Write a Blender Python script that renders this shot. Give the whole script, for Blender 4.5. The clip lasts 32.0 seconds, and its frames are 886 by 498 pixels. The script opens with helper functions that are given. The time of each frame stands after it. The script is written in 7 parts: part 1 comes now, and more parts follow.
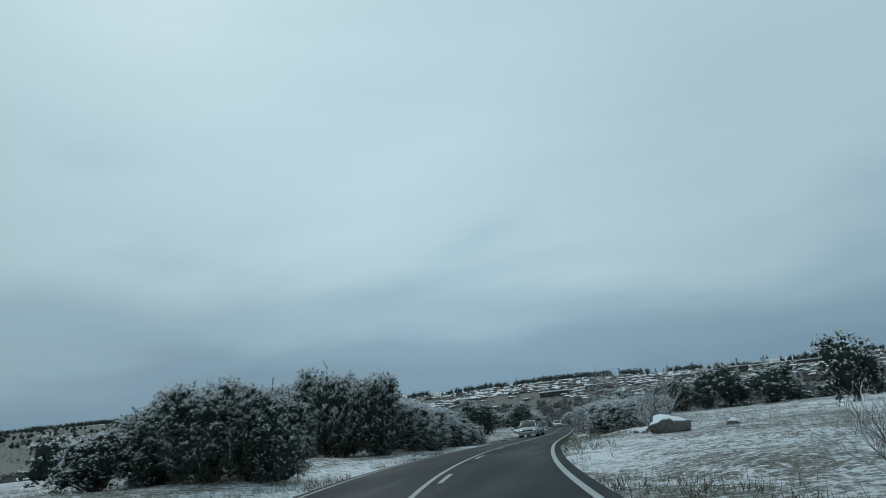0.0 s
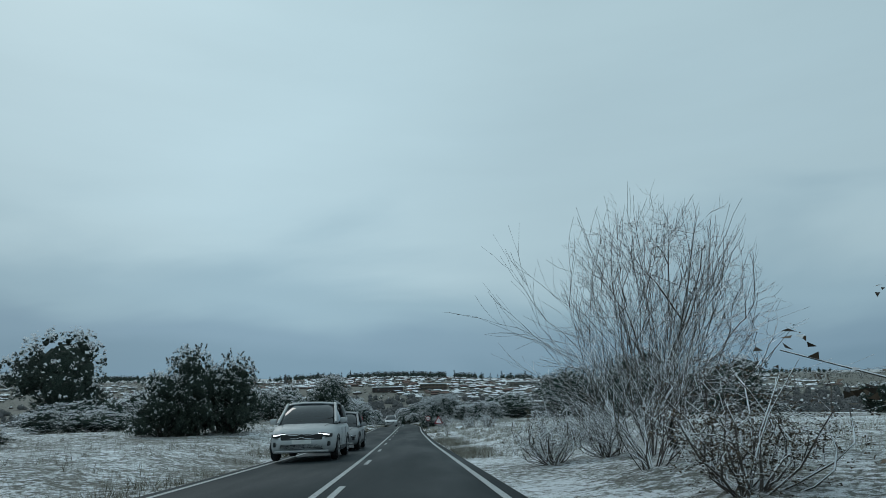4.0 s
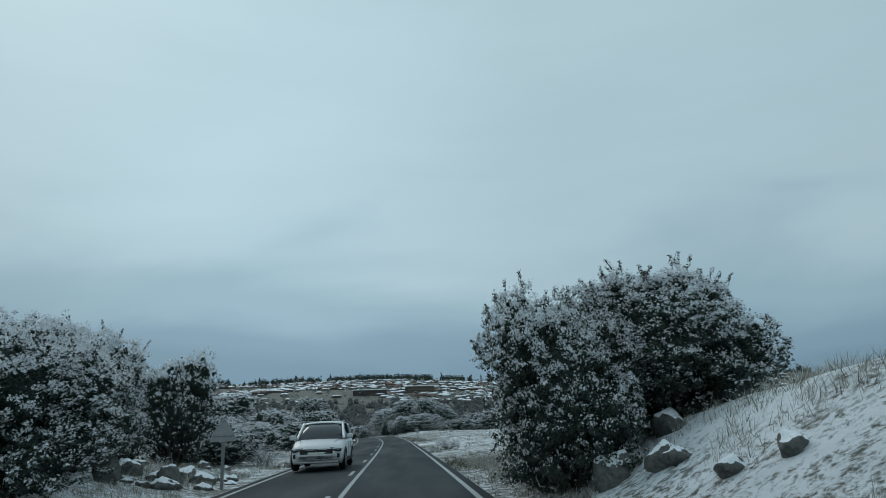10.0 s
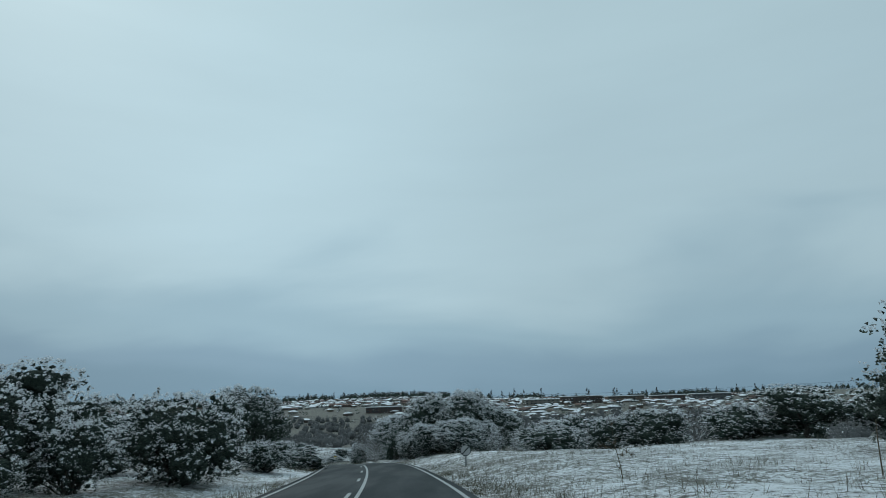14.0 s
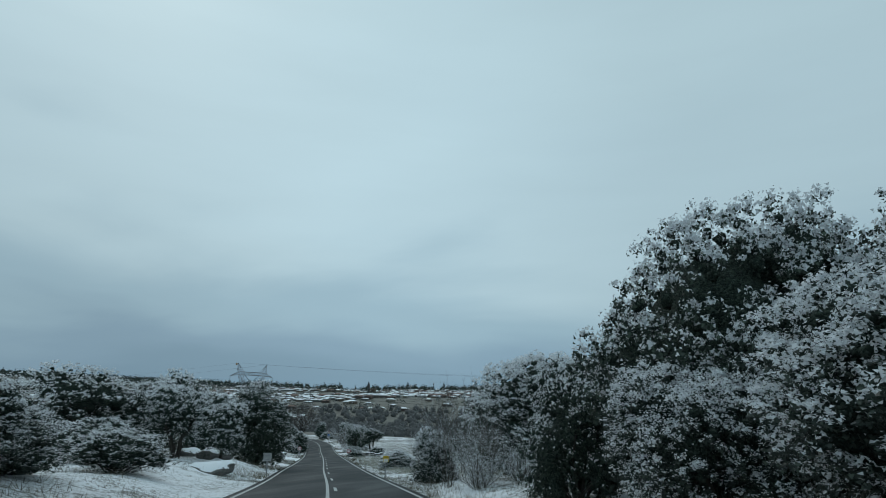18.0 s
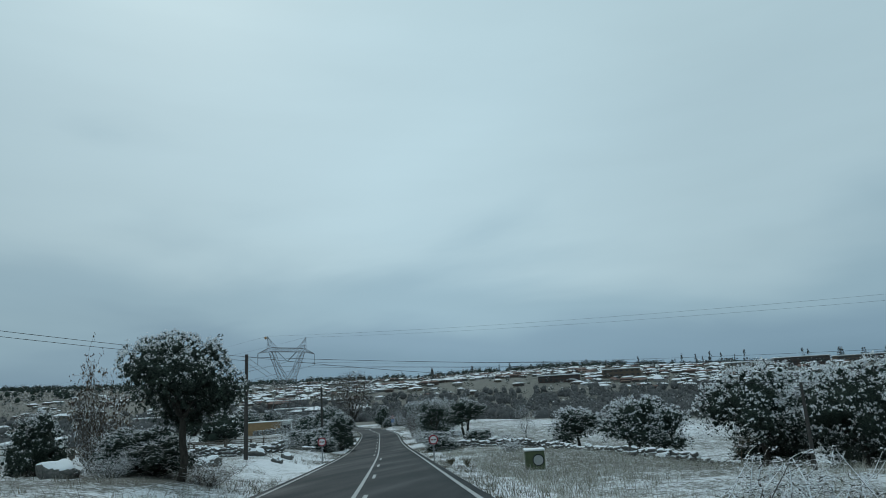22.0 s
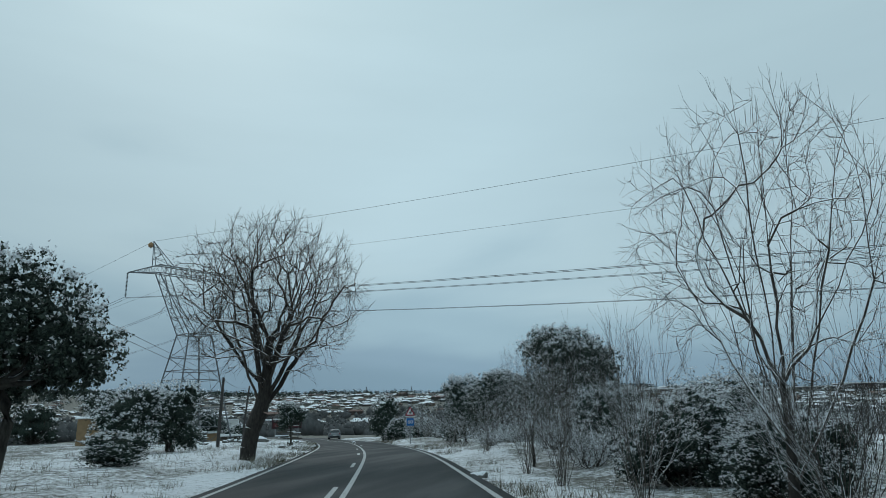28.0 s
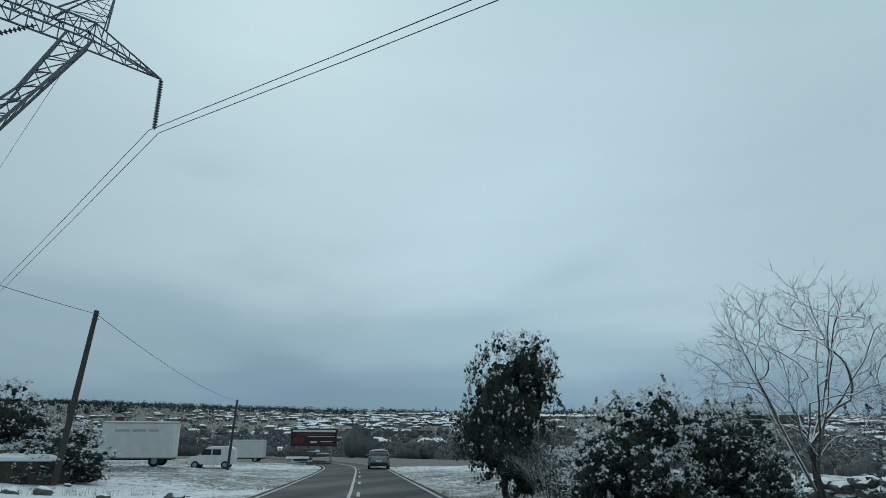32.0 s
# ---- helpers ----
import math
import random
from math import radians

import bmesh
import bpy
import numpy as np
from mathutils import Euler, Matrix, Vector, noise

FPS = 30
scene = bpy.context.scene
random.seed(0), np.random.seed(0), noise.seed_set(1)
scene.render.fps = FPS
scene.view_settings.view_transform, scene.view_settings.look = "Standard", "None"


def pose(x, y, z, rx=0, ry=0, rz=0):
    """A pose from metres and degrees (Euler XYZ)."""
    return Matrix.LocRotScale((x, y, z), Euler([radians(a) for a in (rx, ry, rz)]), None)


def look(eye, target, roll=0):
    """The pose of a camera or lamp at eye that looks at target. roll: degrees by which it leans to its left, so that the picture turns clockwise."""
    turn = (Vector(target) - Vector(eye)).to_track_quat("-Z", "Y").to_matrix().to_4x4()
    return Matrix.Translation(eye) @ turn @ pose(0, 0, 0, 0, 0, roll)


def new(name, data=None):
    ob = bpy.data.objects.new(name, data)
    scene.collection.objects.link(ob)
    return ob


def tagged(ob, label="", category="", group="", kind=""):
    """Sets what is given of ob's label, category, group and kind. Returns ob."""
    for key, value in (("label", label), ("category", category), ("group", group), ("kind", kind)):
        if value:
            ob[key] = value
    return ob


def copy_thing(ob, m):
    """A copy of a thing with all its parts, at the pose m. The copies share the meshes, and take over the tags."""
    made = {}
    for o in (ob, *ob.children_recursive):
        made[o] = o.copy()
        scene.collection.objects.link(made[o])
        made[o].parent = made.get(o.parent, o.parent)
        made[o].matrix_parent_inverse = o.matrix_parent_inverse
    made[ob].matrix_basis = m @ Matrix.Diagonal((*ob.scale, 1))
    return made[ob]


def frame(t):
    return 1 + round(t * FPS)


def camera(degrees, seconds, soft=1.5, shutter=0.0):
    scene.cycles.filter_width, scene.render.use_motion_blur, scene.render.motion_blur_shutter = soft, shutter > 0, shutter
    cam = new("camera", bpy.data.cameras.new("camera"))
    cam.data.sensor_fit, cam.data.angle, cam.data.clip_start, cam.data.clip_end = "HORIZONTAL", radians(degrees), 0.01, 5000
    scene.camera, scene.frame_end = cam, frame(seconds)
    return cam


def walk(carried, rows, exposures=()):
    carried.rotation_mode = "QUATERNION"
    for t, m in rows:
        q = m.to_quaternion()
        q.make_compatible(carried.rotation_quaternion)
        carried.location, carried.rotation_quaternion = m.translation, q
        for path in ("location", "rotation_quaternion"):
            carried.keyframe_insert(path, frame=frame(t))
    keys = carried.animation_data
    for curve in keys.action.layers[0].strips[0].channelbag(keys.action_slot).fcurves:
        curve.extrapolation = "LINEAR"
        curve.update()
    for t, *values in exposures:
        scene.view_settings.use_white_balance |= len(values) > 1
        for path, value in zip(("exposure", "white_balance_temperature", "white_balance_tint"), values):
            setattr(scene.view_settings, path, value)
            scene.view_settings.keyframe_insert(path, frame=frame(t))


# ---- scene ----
# A snowed-in country road that runs downhill towards a town on a ridge, on an overcast day.
cam = camera(69.2, 32.0, soft=0.5)
PATH = [
    (0, (4.324, -54.633, 3.283), (3.956, -52.718, 3.729), -6.7),
    (0.5, (3.034, -48.499, 3.131), (2.76, -46.569, 3.578), -5.5),
    (1, (2.09, -42.544, 2.975), (1.906, -40.602, 3.417), -4.6),
    (1.5, (1.572, -36.574, 2.697), (1.47, -34.624, 3.13), -3.3),
    (2, (1.303, -30.617, 2.235), (1.266, -28.662, 2.658), -2.0),
    (2.5, (1.237, -24.485, 1.889), (1.254, -22.529, 2.306), -1.6),
    (4.5, (0.856, 0.312, 0.14), (0.95, 2.27, 0.536), -1.8),
    (5, (0.583, 6.173, -0.025), (0.682, 8.131, 0.369), -2.5),
    (5.5, (0.57, 12.286, -0.386), (0.667, 14.243, 0.014), -2.7),
    (6, (0.428, 18.353, -0.744), (0.523, 20.309, -0.336), -2.6),
    (6.5, (0.257, 24.291, -1.182), (0.354, 26.246, -0.767), -2.3),
    (7, (0.171, 30.373, -1.593), (0.273, 32.325, -1.172), -2.3),
    (7.5, (0.003, 36.563, -1.966), (0.112, 38.514, -1.537), -2.3),
    (8, (-0.112, 42.957, -2.329), (0.008, 44.905, -1.89), -2.5),
    (8.5, (-0.126, 49.364, -2.632), (-0.006, 51.31, -2.191), -2.2),
    (9, (-0.07, 55.487, -2.977), (0.054, 57.434, -2.536), -1.6),
    (10, (-0.322, 67.738, -3.306), (-0.19, 69.69, -2.893), -1.9),
    (10.5, (-0.43, 73.664, -3.661), (-0.303, 75.618, -3.254), -0.6),
    (11, (-0.409, 79.561, -4.108), (-0.277, 81.516, -3.706), -1.4),
    (11.5, (-0.434, 85.507, -4.523), (-0.299, 87.46, -4.114), -1.6),
    (12, (-0.501, 91.56, -4.904), (-0.371, 93.511, -4.485), -1.5),
    (12.5, (-0.588, 97.593, -5.287), (-0.469, 99.541, -4.854), -1.4),
    (13, (-0.638, 103.784, -5.726), (-0.533, 105.729, -5.274), -1.3),
    (13.5, (-0.685, 109.927, -6.099), (-0.593, 111.87, -5.635), -1.6),
    (14, (-0.848, 116.188, -6.454), (-0.762, 118.13, -5.983), -2.0),
    (14.5, (-0.986, 122.626, -6.842), (-0.913, 124.566, -6.359), -2.0),
    (16.5, (-2.161, 146.689, -8.142), (-2.202, 148.629, -7.655), 0.7),
    (17, (-2.448, 152.461, -8.396), (-2.546, 154.4, -7.919), 1.0),
    (17.5, (-3.276, 158.589, -8.809), (-3.439, 160.527, -8.339), 1.1),
    (18, (-4.249, 164.641, -9.271), (-4.481, 166.573, -8.81), 1.0),
    (18.5, (-5.49, 170.528, -9.749), (-5.785, 172.453, -9.295), 0.7),
    (19, (-6.883, 176.239, -10.25), (-7.226, 178.157, -9.797), 0.5),
    (19.5, (-8.393, 182.042, -10.742), (-8.761, 183.955, -10.291), -1.0),
    (20, (-10.046, 187.763, -11.176), (-10.428, 189.675, -10.731), -1.8),
    (20.5, (-11.787, 193.464, -11.589), (-12.173, 195.377, -11.15), -2.5),
    (21, (-13.492, 199.173, -12.031), (-13.88, 201.087, -11.6), -3.2),
    (21.5, (-15.231, 204.959, -12.382), (-15.617, 206.875, -11.956), -3.4),
    (22, (-17.083, 210.959, -12.813), (-17.469, 212.875, -12.389), -3.4),
    (22.5, (-18.95, 216.946, -13.339), (-19.326, 218.862, -12.906), -3.4),
    (23, (-20.767, 222.803, -13.811), (-21.136, 224.718, -13.367), -3.1),
    (23.5, (-22.589, 228.685, -14.201), (-22.956, 230.596, -13.743), -2.5),
    (24, (-24.276, 234.614, -14.567), (-24.649, 236.522, -14.098), -2.2),
    (24.5, (-26.127, 240.417, -14.904), (-26.513, 242.322, -14.432), -2.1),
    (26.5, (-33.74, 264.397, -16.443), (-34.162, 266.298, -15.986), -2.3),
    (27, (-35.452, 270.21, -16.77), (-35.873, 272.11, -16.312), -2.1),
    (27.5, (-37.158, 275.727, -16.975), (-37.572, 277.627, -16.511), -1.8),
    (28, (-38.86, 281.297, -17.259), (-39.279, 283.191, -16.773), -1.3),
    (28.5, (-40.522, 287.112, -17.421), (-40.96, 288.996, -16.914), -0.9),
    (29, (-42.455, 293.35, -17.467), (-42.923, 295.224, -16.948), -0.2),
    (29.5, (-44.48, 299.288, -17.605), (-44.978, 301.15, -17.071), 0.3),
    (30, (-46.565, 305.067, -17.75), (-47.089, 306.919, -17.208), 0.8),
    (30.5, (-48.528, 310.637, -17.897), (-49.082, 312.478, -17.347), 1.1),
    (31, (-50.75, 316.57, -18.021), (-51.333, 318.402, -17.468), 1.2),
    (31.5, (-53.094, 322.252, -18.275), (-53.696, 324.078, -17.724), 0.9),
    (32, (-55.53, 327.89, -18.479), (-56.151, 329.709, -17.928), 0.3),
]
walk(cam, [(t, look(eye, target, roll)) for t, eye, target, roll in PATH])

# ---- overcast sky and a weak, wide sun behind the cloud ----
SUN_EL, SUN_AZ = radians(38), radians(-35)
world = bpy.data.worlds.new("overcast_sky")
scene.world = world
world.use_nodes = True
wn, wl = world.node_tree.nodes, world.node_tree.links
wn.clear()
w_out = wn.new("ShaderNodeOutputWorld")
w_bg = wn.new("ShaderNodeBackground")
w_sky = wn.new("ShaderNodeTexSky")
w_sky.sky_type = "NISHITA"
w_sky.sun_disc = False
w_sky.sun_elevation, w_sky.sun_rotation = SUN_EL, SUN_AZ
w_sky.air_density, w_sky.dust_density = 1.5, 4.0
w_co = wn.new("ShaderNodeTexCoord")
w_sep = wn.new("ShaderNodeSeparateXYZ")
wl.new(w_co.outputs["Generated"], w_sep.inputs[0])
# cloud deck: soft streaks that lean along the wind
w_map = wn.new("ShaderNodeMapping")
w_map.inputs["Rotation"].default_value = (0.0, radians(-9), radians(12))
w_map.inputs["Scale"].default_value = (1.0, 1.0, 3.2)
wl.new(w_co.outputs["Generated"], w_map.inputs[0])
w_n1 = wn.new("ShaderNodeTexNoise")
w_n1.inputs["Scale"].default_value = 1.7
w_n1.inputs["Detail"].default_value = 5.0
w_n1.inputs["Roughness"].default_value = 0.42
w_n1.inputs["Distortion"].default_value = 0.35
wl.new(w_map.outputs[0], w_n1.inputs["Vector"])
# height above the horizon, pushed up and down by the cloud noise
w_add = wn.new("ShaderNodeMath")
w_add.operation = "MULTIPLY_ADD"
w_add.inputs[1].default_value = 0.54
w_sub = wn.new("ShaderNodeMath")
w_sub.operation = "SUBTRACT"
w_sub.inputs[1].default_value = 0.27
wl.new(w_n1.outputs["Fac"], w_add.inputs[0])
wl.new(w_sep.outputs["Z"], w_sub.inputs[0])
wl.new(w_sub.outputs[0], w_add.inputs[2])
w_ramp = wn.new("ShaderNodeValToRGB")
cr = w_ramp.color_ramp
cr.interpolation = "EASE"
for pos, col in ((0.0, (0.195, 0.318, 0.412, 1)), (0.06, (0.221, 0.350, 0.450, 1)), (0.16, (0.298, 0.450, 0.540, 1)),
                 (0.30, (0.427, 0.590, 0.665, 1)), (0.55, (0.452, 0.620, 0.690, 1))):
    e = cr.elements[0] if pos == 0.0 else (cr.elements[1] if pos == 0.06 else cr.elements.new(pos))
    e.position, e.color = pos, col
wl.new(w_add.outputs[0], w_ramp.inputs[0])
w_gain = wn.new("ShaderNodeMix")
w_gain.data_type, w_gain.blend_type = "RGBA", "MIX"
w_gain.inputs["Factor"].default_value = 0.985
w_dim = wn.new("ShaderNodeVectorMath")
w_dim.operation = "SCALE"
w_dim.inputs["Scale"].default_value = 0.10
wl.new(w_sky.outputs[0], w_dim.inputs[0])
wl.new(w_dim.outputs[0], w_gain.inputs[6])
wl.new(w_ramp.outputs[0], w_gain.inputs[7])
# the deck is thinner to the north-west: a broad pale glow there, and it thickens to the east
w_glow = wn.new("ShaderNodeVectorMath")
w_glow.operation = "DOT_PRODUCT"
w_glow.inputs[1].default_value = (-0.37, 0.87, 0.32)
wl.new(w_co.outputs["Generated"], w_glow.inputs[0])
w_fall = wn.new("ShaderNodeMapRange")
w_fall.interpolation_type = "SMOOTHSTEP"
for i_, v_ in enumerate((0.80, 1.0, 0.945, 1.055)):
    w_fall.inputs[1 + i_].default_value = v_
wl.new(w_glow.outputs["Value"], w_fall.inputs[0])
w_map2 = wn.new("ShaderNodeMapping")
w_map2.inputs["Rotation"].default_value = (0.0, radians(-22), 0.0)
w_map2.inputs["Scale"].default_value = (1.0, 0.6, 5.0)
wl.new(w_co.outputs["Generated"], w_map2.inputs[0])
w_n2 = wn.new("ShaderNodeTexNoise")
w_n2.inputs["Scale"].default_value, w_n2.inputs["Detail"].default_value = 2.6, 6.0
wl.new(w_map2.outputs[0], w_n2.inputs["Vector"])
w_str = wn.new("ShaderNodeMapRange")
for i_, v_ in enumerate((0.25, 0.75, 0.965, 1.03)):
    w_str.inputs[1 + i_].default_value = v_
wl.new(w_n2.outputs["Fac"], w_str.inputs[0])
w_east = wn.new("ShaderNodeMath")
w_east.operation = "MULTIPLY_ADD"
w_east.inputs[1].default_value, w_east.inputs[2].default_value = -0.09, 1.0
wl.new(w_sep.outputs["X"], w_east.inputs[0])
w_wdot = wn.new("ShaderNodeVectorMath")
w_wdot.operation = "DOT_PRODUCT"
w_wdot.inputs[1].default_value = (-0.80, 0.58, -0.12)
wl.new(w_co.outputs["Generated"], w_wdot.inputs[0])
w_west = wn.new("ShaderNodeMapRange")
w_west.interpolation_type = "SMOOTHSTEP"
for i_, v_ in enumerate((0.70, 1.0, 1.0, 0.80)):
    w_west.inputs[1 + i_].default_value = v_
wl.new(w_wdot.outputs["Value"], w_west.inputs[0])
w_m3 = wn.new("ShaderNodeMath")
w_m3.operation = "MULTIPLY"
w_m1, w_m2, w_lum = wn.new("ShaderNodeMath"), wn.new("ShaderNodeMath"), wn.new("ShaderNodeVectorMath")
w_m1.operation = w_m2.operation = "MULTIPLY"
w_lum.operation = "SCALE"
wl.new(w_fall.outputs[0], w_m1.inputs[0])
wl.new(w_str.outputs[0], w_m1.inputs[1])
wl.new(w_m1.outputs[0], w_m2.inputs[0])
wl.new(w_east.outputs[0], w_m2.inputs[1])
wl.new(w_gain.outputs[2], w_lum.inputs[0])
wl.new(w_m2.outputs[0], w_m3.inputs[0])
wl.new(w_west.outputs[0], w_m3.inputs[1])
wl.new(w_m3.outputs[0], w_lum.inputs["Scale"])
wl.new(w_lum.outputs[0], w_bg.inputs["Color"])
w_bg.inputs["Strength"].default_value = 1.0
wl.new(w_bg.outputs[0], w_out.inputs[0])

sun = new("sun", bpy.data.lights.new("sun", "SUN"))
sun.data.energy, sun.data.angle, sun.data.color = 0.5, radians(25), (1.0, 0.98, 0.95)
sun.rotation_euler = (radians(90) - SUN_EL, 0, -SUN_AZ + radians(180))
scene.view_settings.exposure = 0.0

# ---- materials ----
class Mat:
    """A node material with a principled shader and a few short-hands."""

    def __init__(self, name, rough=0.8, metal=0.0, spec=0.4):
        self.m = bpy.data.materials.new(name)
        self.m.use_nodes = True
        self.n, self.l = self.m.node_tree.nodes, self.m.node_tree.links
        self.p = self.n["Principled BSDF"]
        self.p.inputs["Roughness"].default_value = rough
        self.p.inputs["Metallic"].default_value = metal
        self.p.inputs["Specular IOR Level"].default_value = spec

    def coord(self, kind="Object", scale=(1, 1, 1)):
        c = self.n.new("ShaderNodeTexCoord")
        mp = self.n.new("ShaderNodeMapping")
        mp.inputs["Scale"].default_value = scale
        self.l.new(c.outputs[kind], mp.inputs[0])
        return mp.outputs[0]

    def world(self, scale=(1, 1, 1)):
        g = self.n.new("ShaderNodeNewGeometry")
        mp = self.n.new("ShaderNodeMapping")
        mp.inputs["Scale"].default_value = scale
        self.l.new(g.outputs["Position"], mp.inputs[0])
        return mp.outputs[0]

    def noise(self, vec, scale, detail=4.0, rough=0.55, distort=0.0):
        t = self.n.new("ShaderNodeTexNoise")
        t.inputs["Scale"].default_value, t.inputs["Detail"].default_value = scale, detail
        t.inputs["Roughness"].default_value, t.inputs["Distortion"].default_value = rough, distort
        self.l.new(vec, t.inputs["Vector"])
        return t.outputs["Fac"]

    def ramp(self, fac, stops):
        r = self.n.new("ShaderNodeValToRGB")
        els = r.color_ramp.elements
        for i, (pos, col) in enumerate(stops):
            e = els[i] if i < 2 else els.new(pos)
            e.position, e.color = pos, (col if len(col) == 4 else (*col, 1))
        self.l.new(fac, r.inputs[0])
        return r.outputs[0]

    def math(self, op, a, b=None, c=None):
        m = self.n.new("ShaderNodeMath")
        m.operation = op
        for i, v in enumerate((a, b, c)):
            if v is None:
                continue
            if isinstance(v, (int, float)):
                m.inputs[i].default_value = v
            else:
                self.l.new(v, m.inputs[i])
        return m.outputs[0]

    def mix(self, fac, a, b, blend="MIX"):
        x = self.n.new("ShaderNodeMix")
        x.data_type, x.blend_type = "RGBA", blend
        for i, v in ((0, fac), (6, a), (7, b)):
            if isinstance(v, (int, float)):
                x.inputs[i].default_value = v
            elif isinstance(v, tuple):
                x.inputs[i].default_value = v if len(v) == 4 else (*v, 1)
            else:
                self.l.new(v, x.inputs[i])
        return x.outputs[2]

    def color(self, c):
        if isinstance(c, tuple):
            self.p.inputs["Base Color"].default_value = c if len(c) == 4 else (*c, 1)
        else:
            self.l.new(c, self.p.inputs["Base Color"])
        return self

    def rough(self, r):
        self.l.new(r, self.p.inputs["Roughness"])
        return self

    def bump(self, h, strength=0.4, distance=0.02):
        b = self.n.new("ShaderNodeBump")
        b.inputs["Strength"].default_value, b.inputs["Distance"].default_value = strength, distance
        self.l.new(h, b.inputs["Height"])
        self.l.new(b.outputs[0], self.p.inputs["Normal"])
        return self

    def random(self):
        return self.n.new("ShaderNodeObjectInfo").outputs["Random"]

    def island(self):
        return self.n.new("ShaderNodeNewGeometry").outputs["Random Per Island"]

    def up(self):
        g = self.n.new("ShaderNodeNewGeometry")
        s = self.n.new("ShaderNodeSeparateXYZ")
        self.l.new(g.outputs["Normal"], s.inputs[0])
        return s.outputs["Z"]


SNOW = (0.80, 0.83, 0.86)


def plain(name, col, rough=0.7, metal=0.0, spread=0.12, scale=6.0, spec=0.4, bump=0.0):
    """A surface of one colour with grain and larger blotches."""
    k = Mat(name, rough, metal, spec)
    v = k.coord()
    n = k.noise(v, scale, 5.0, 0.6)
    lo, hi = tuple(c * (1 - spread) for c in col), tuple(min(1, c * (1 + spread)) for c in col)
    c = k.ramp(n, ((0.3, lo), (0.7, hi)))
    c = k.mix(k.math("MULTIPLY", k.noise(v, scale * 7, 3.0), 0.25), c, tuple(x * 0.6 for x in col))
    k.color(c)
    if bump:
        k.bump(k.noise(v, scale * 5, 4.0), bump, 0.01)
    return k.m


def foliage(name, dark, light):
    """Small leathery leaves, each with a tone of its own, in broad lighter and darker drifts."""
    k = Mat(name, 0.55, 0, 0.3)
    green = k.ramp(k.island(), ((0.0, dark), (0.8, light), (1.0, tuple(c * 1.5 for c in light))))
    k.color(k.mix(k.math("MULTIPLY", k.noise(k.world(), 1.3, 3.0), 0.55), green, tuple(c * 0.6 for c in dark)))
    return k.m


def bark(name, dark, light, snow=0.45):
    """Rough bark with snow lying along the upper sides."""
    k = Mat(name, 0.9, 0, 0.2)
    v = k.world((1, 1, 0.35))
    n = k.noise(v, 14.0, 6.0, 0.65)
    c = k.ramp(n, ((0.3, dark), (0.7, light)))
    if snow:
        s = k.math("GREATER_THAN", k.math("ADD", k.up(), k.math("MULTIPLY", k.noise(k.world(), 5.0), 0.6)), 1.35 - snow)
        c = k.mix(s, c, SNOW)
    k.color(c)
    k.bump(n, 0.5, 0.02)
    return k.m


# asphalt: dark, wet in the wheel tracks
k = Mat("asphalt", 0.8, 0, 0.18)
v = k.world()
grain = k.noise(v, 60.0, 3.0, 0.7)
broad = k.noise(k.world((1, 0.12, 1)), 0.8, 4.0, 0.5)
c = k.ramp(broad, ((0.3, (0.009, 0.014, 0.016)), (0.7, (0.016, 0.023, 0.026))))
c = k.mix(k.math("MULTIPLY", grain, 0.40), c, (0.028, 0.037, 0.041))
patchy = k.noise(v, 0.35, 5.0, 0.6)
c = k.mix(k.math("MULTIPLY", k.ramp(patchy, ((0.52, (0, 0, 0)), (0.62, (1, 1, 1)))), 0.35), c, (0.021, 0.029, 0.032))
k.color(c)
k.rough(k.ramp(broad, ((0.35, (0.60, 0.60, 0.60)), (0.7, (0.86, 0.86, 0.86)))))
k.bump(grain, 0.35, 0.006)
M_ASPHALT = k.m

# road paint, worn
k = Mat("road_paint", 0.7)
w = k.noise(k.world(), 22.0, 5.0, 0.7)
k.color(k.ramp(w, ((0.30, (0.10, 0.11, 0.11)), (0.46, (0.36, 0.38, 0.38)), (0.75, (0.52, 0.54, 0.54)))))
M_PAINT = k.m

# ground: snow, thin where dry grass and earth show through
k = Mat("snowy_ground", 0.85, 0, 0.3)
v = k.world()
fine = k.noise(v, 7.0, 9.0, 0.82)
tuft = k.noise(v, 2.6, 6.0, 0.75, 0.4)
mid = k.noise(v, 0.55, 5.0, 0.65, 0.3)
wide = k.noise(v, 0.06, 3.0, 0.5)
cov = k.math("ADD", k.math("ADD", k.math("MULTIPLY", fine, 0.75), k.math("MULTIPLY", tuft, 0.32)), k.math("ADD", k.math("MULTIPLY", mid, 0.22), k.math("MULTIPLY", wide, 0.22)))
stalk = k.noise(v, 16.0, 3.0, 0.7)
earth = k.ramp(stalk, ((0.3, (0.060, 0.060, 0.052)), (0.5, (0.150, 0.146, 0.126)), (0.72, (0.29, 0.285, 0.255))))
snowc = k.ramp(k.noise(v, 1.2, 4.0), ((0.3, (0.72, 0.75, 0.78)), (0.7, (0.85, 0.87, 0.90))))
sep = k.n.new("ShaderNodeSeparateXYZ")
k.l.new(v, sep.inputs[0])
wood = k.math("MULTIPLY", k.math("GREATER_THAN", sep.outputs[1], 390.0), k.math("LESS_THAN", sep.outputs[1], 1330.0))
cov = k.math("SUBTRACT", cov, k.math("MULTIPLY", wood, 0.20))
drift = k.n.new("ShaderNodeAttribute")
drift.attribute_name = "snow_drift"
cov = k.math("ADD", cov, k.math("MULTIPLY", drift.outputs["Fac"], 0.060))
k.color(k.mix(k.ramp(cov, ((0.72, (0, 0, 0)), (0.80, (1, 1, 1)))), earth, snowc))
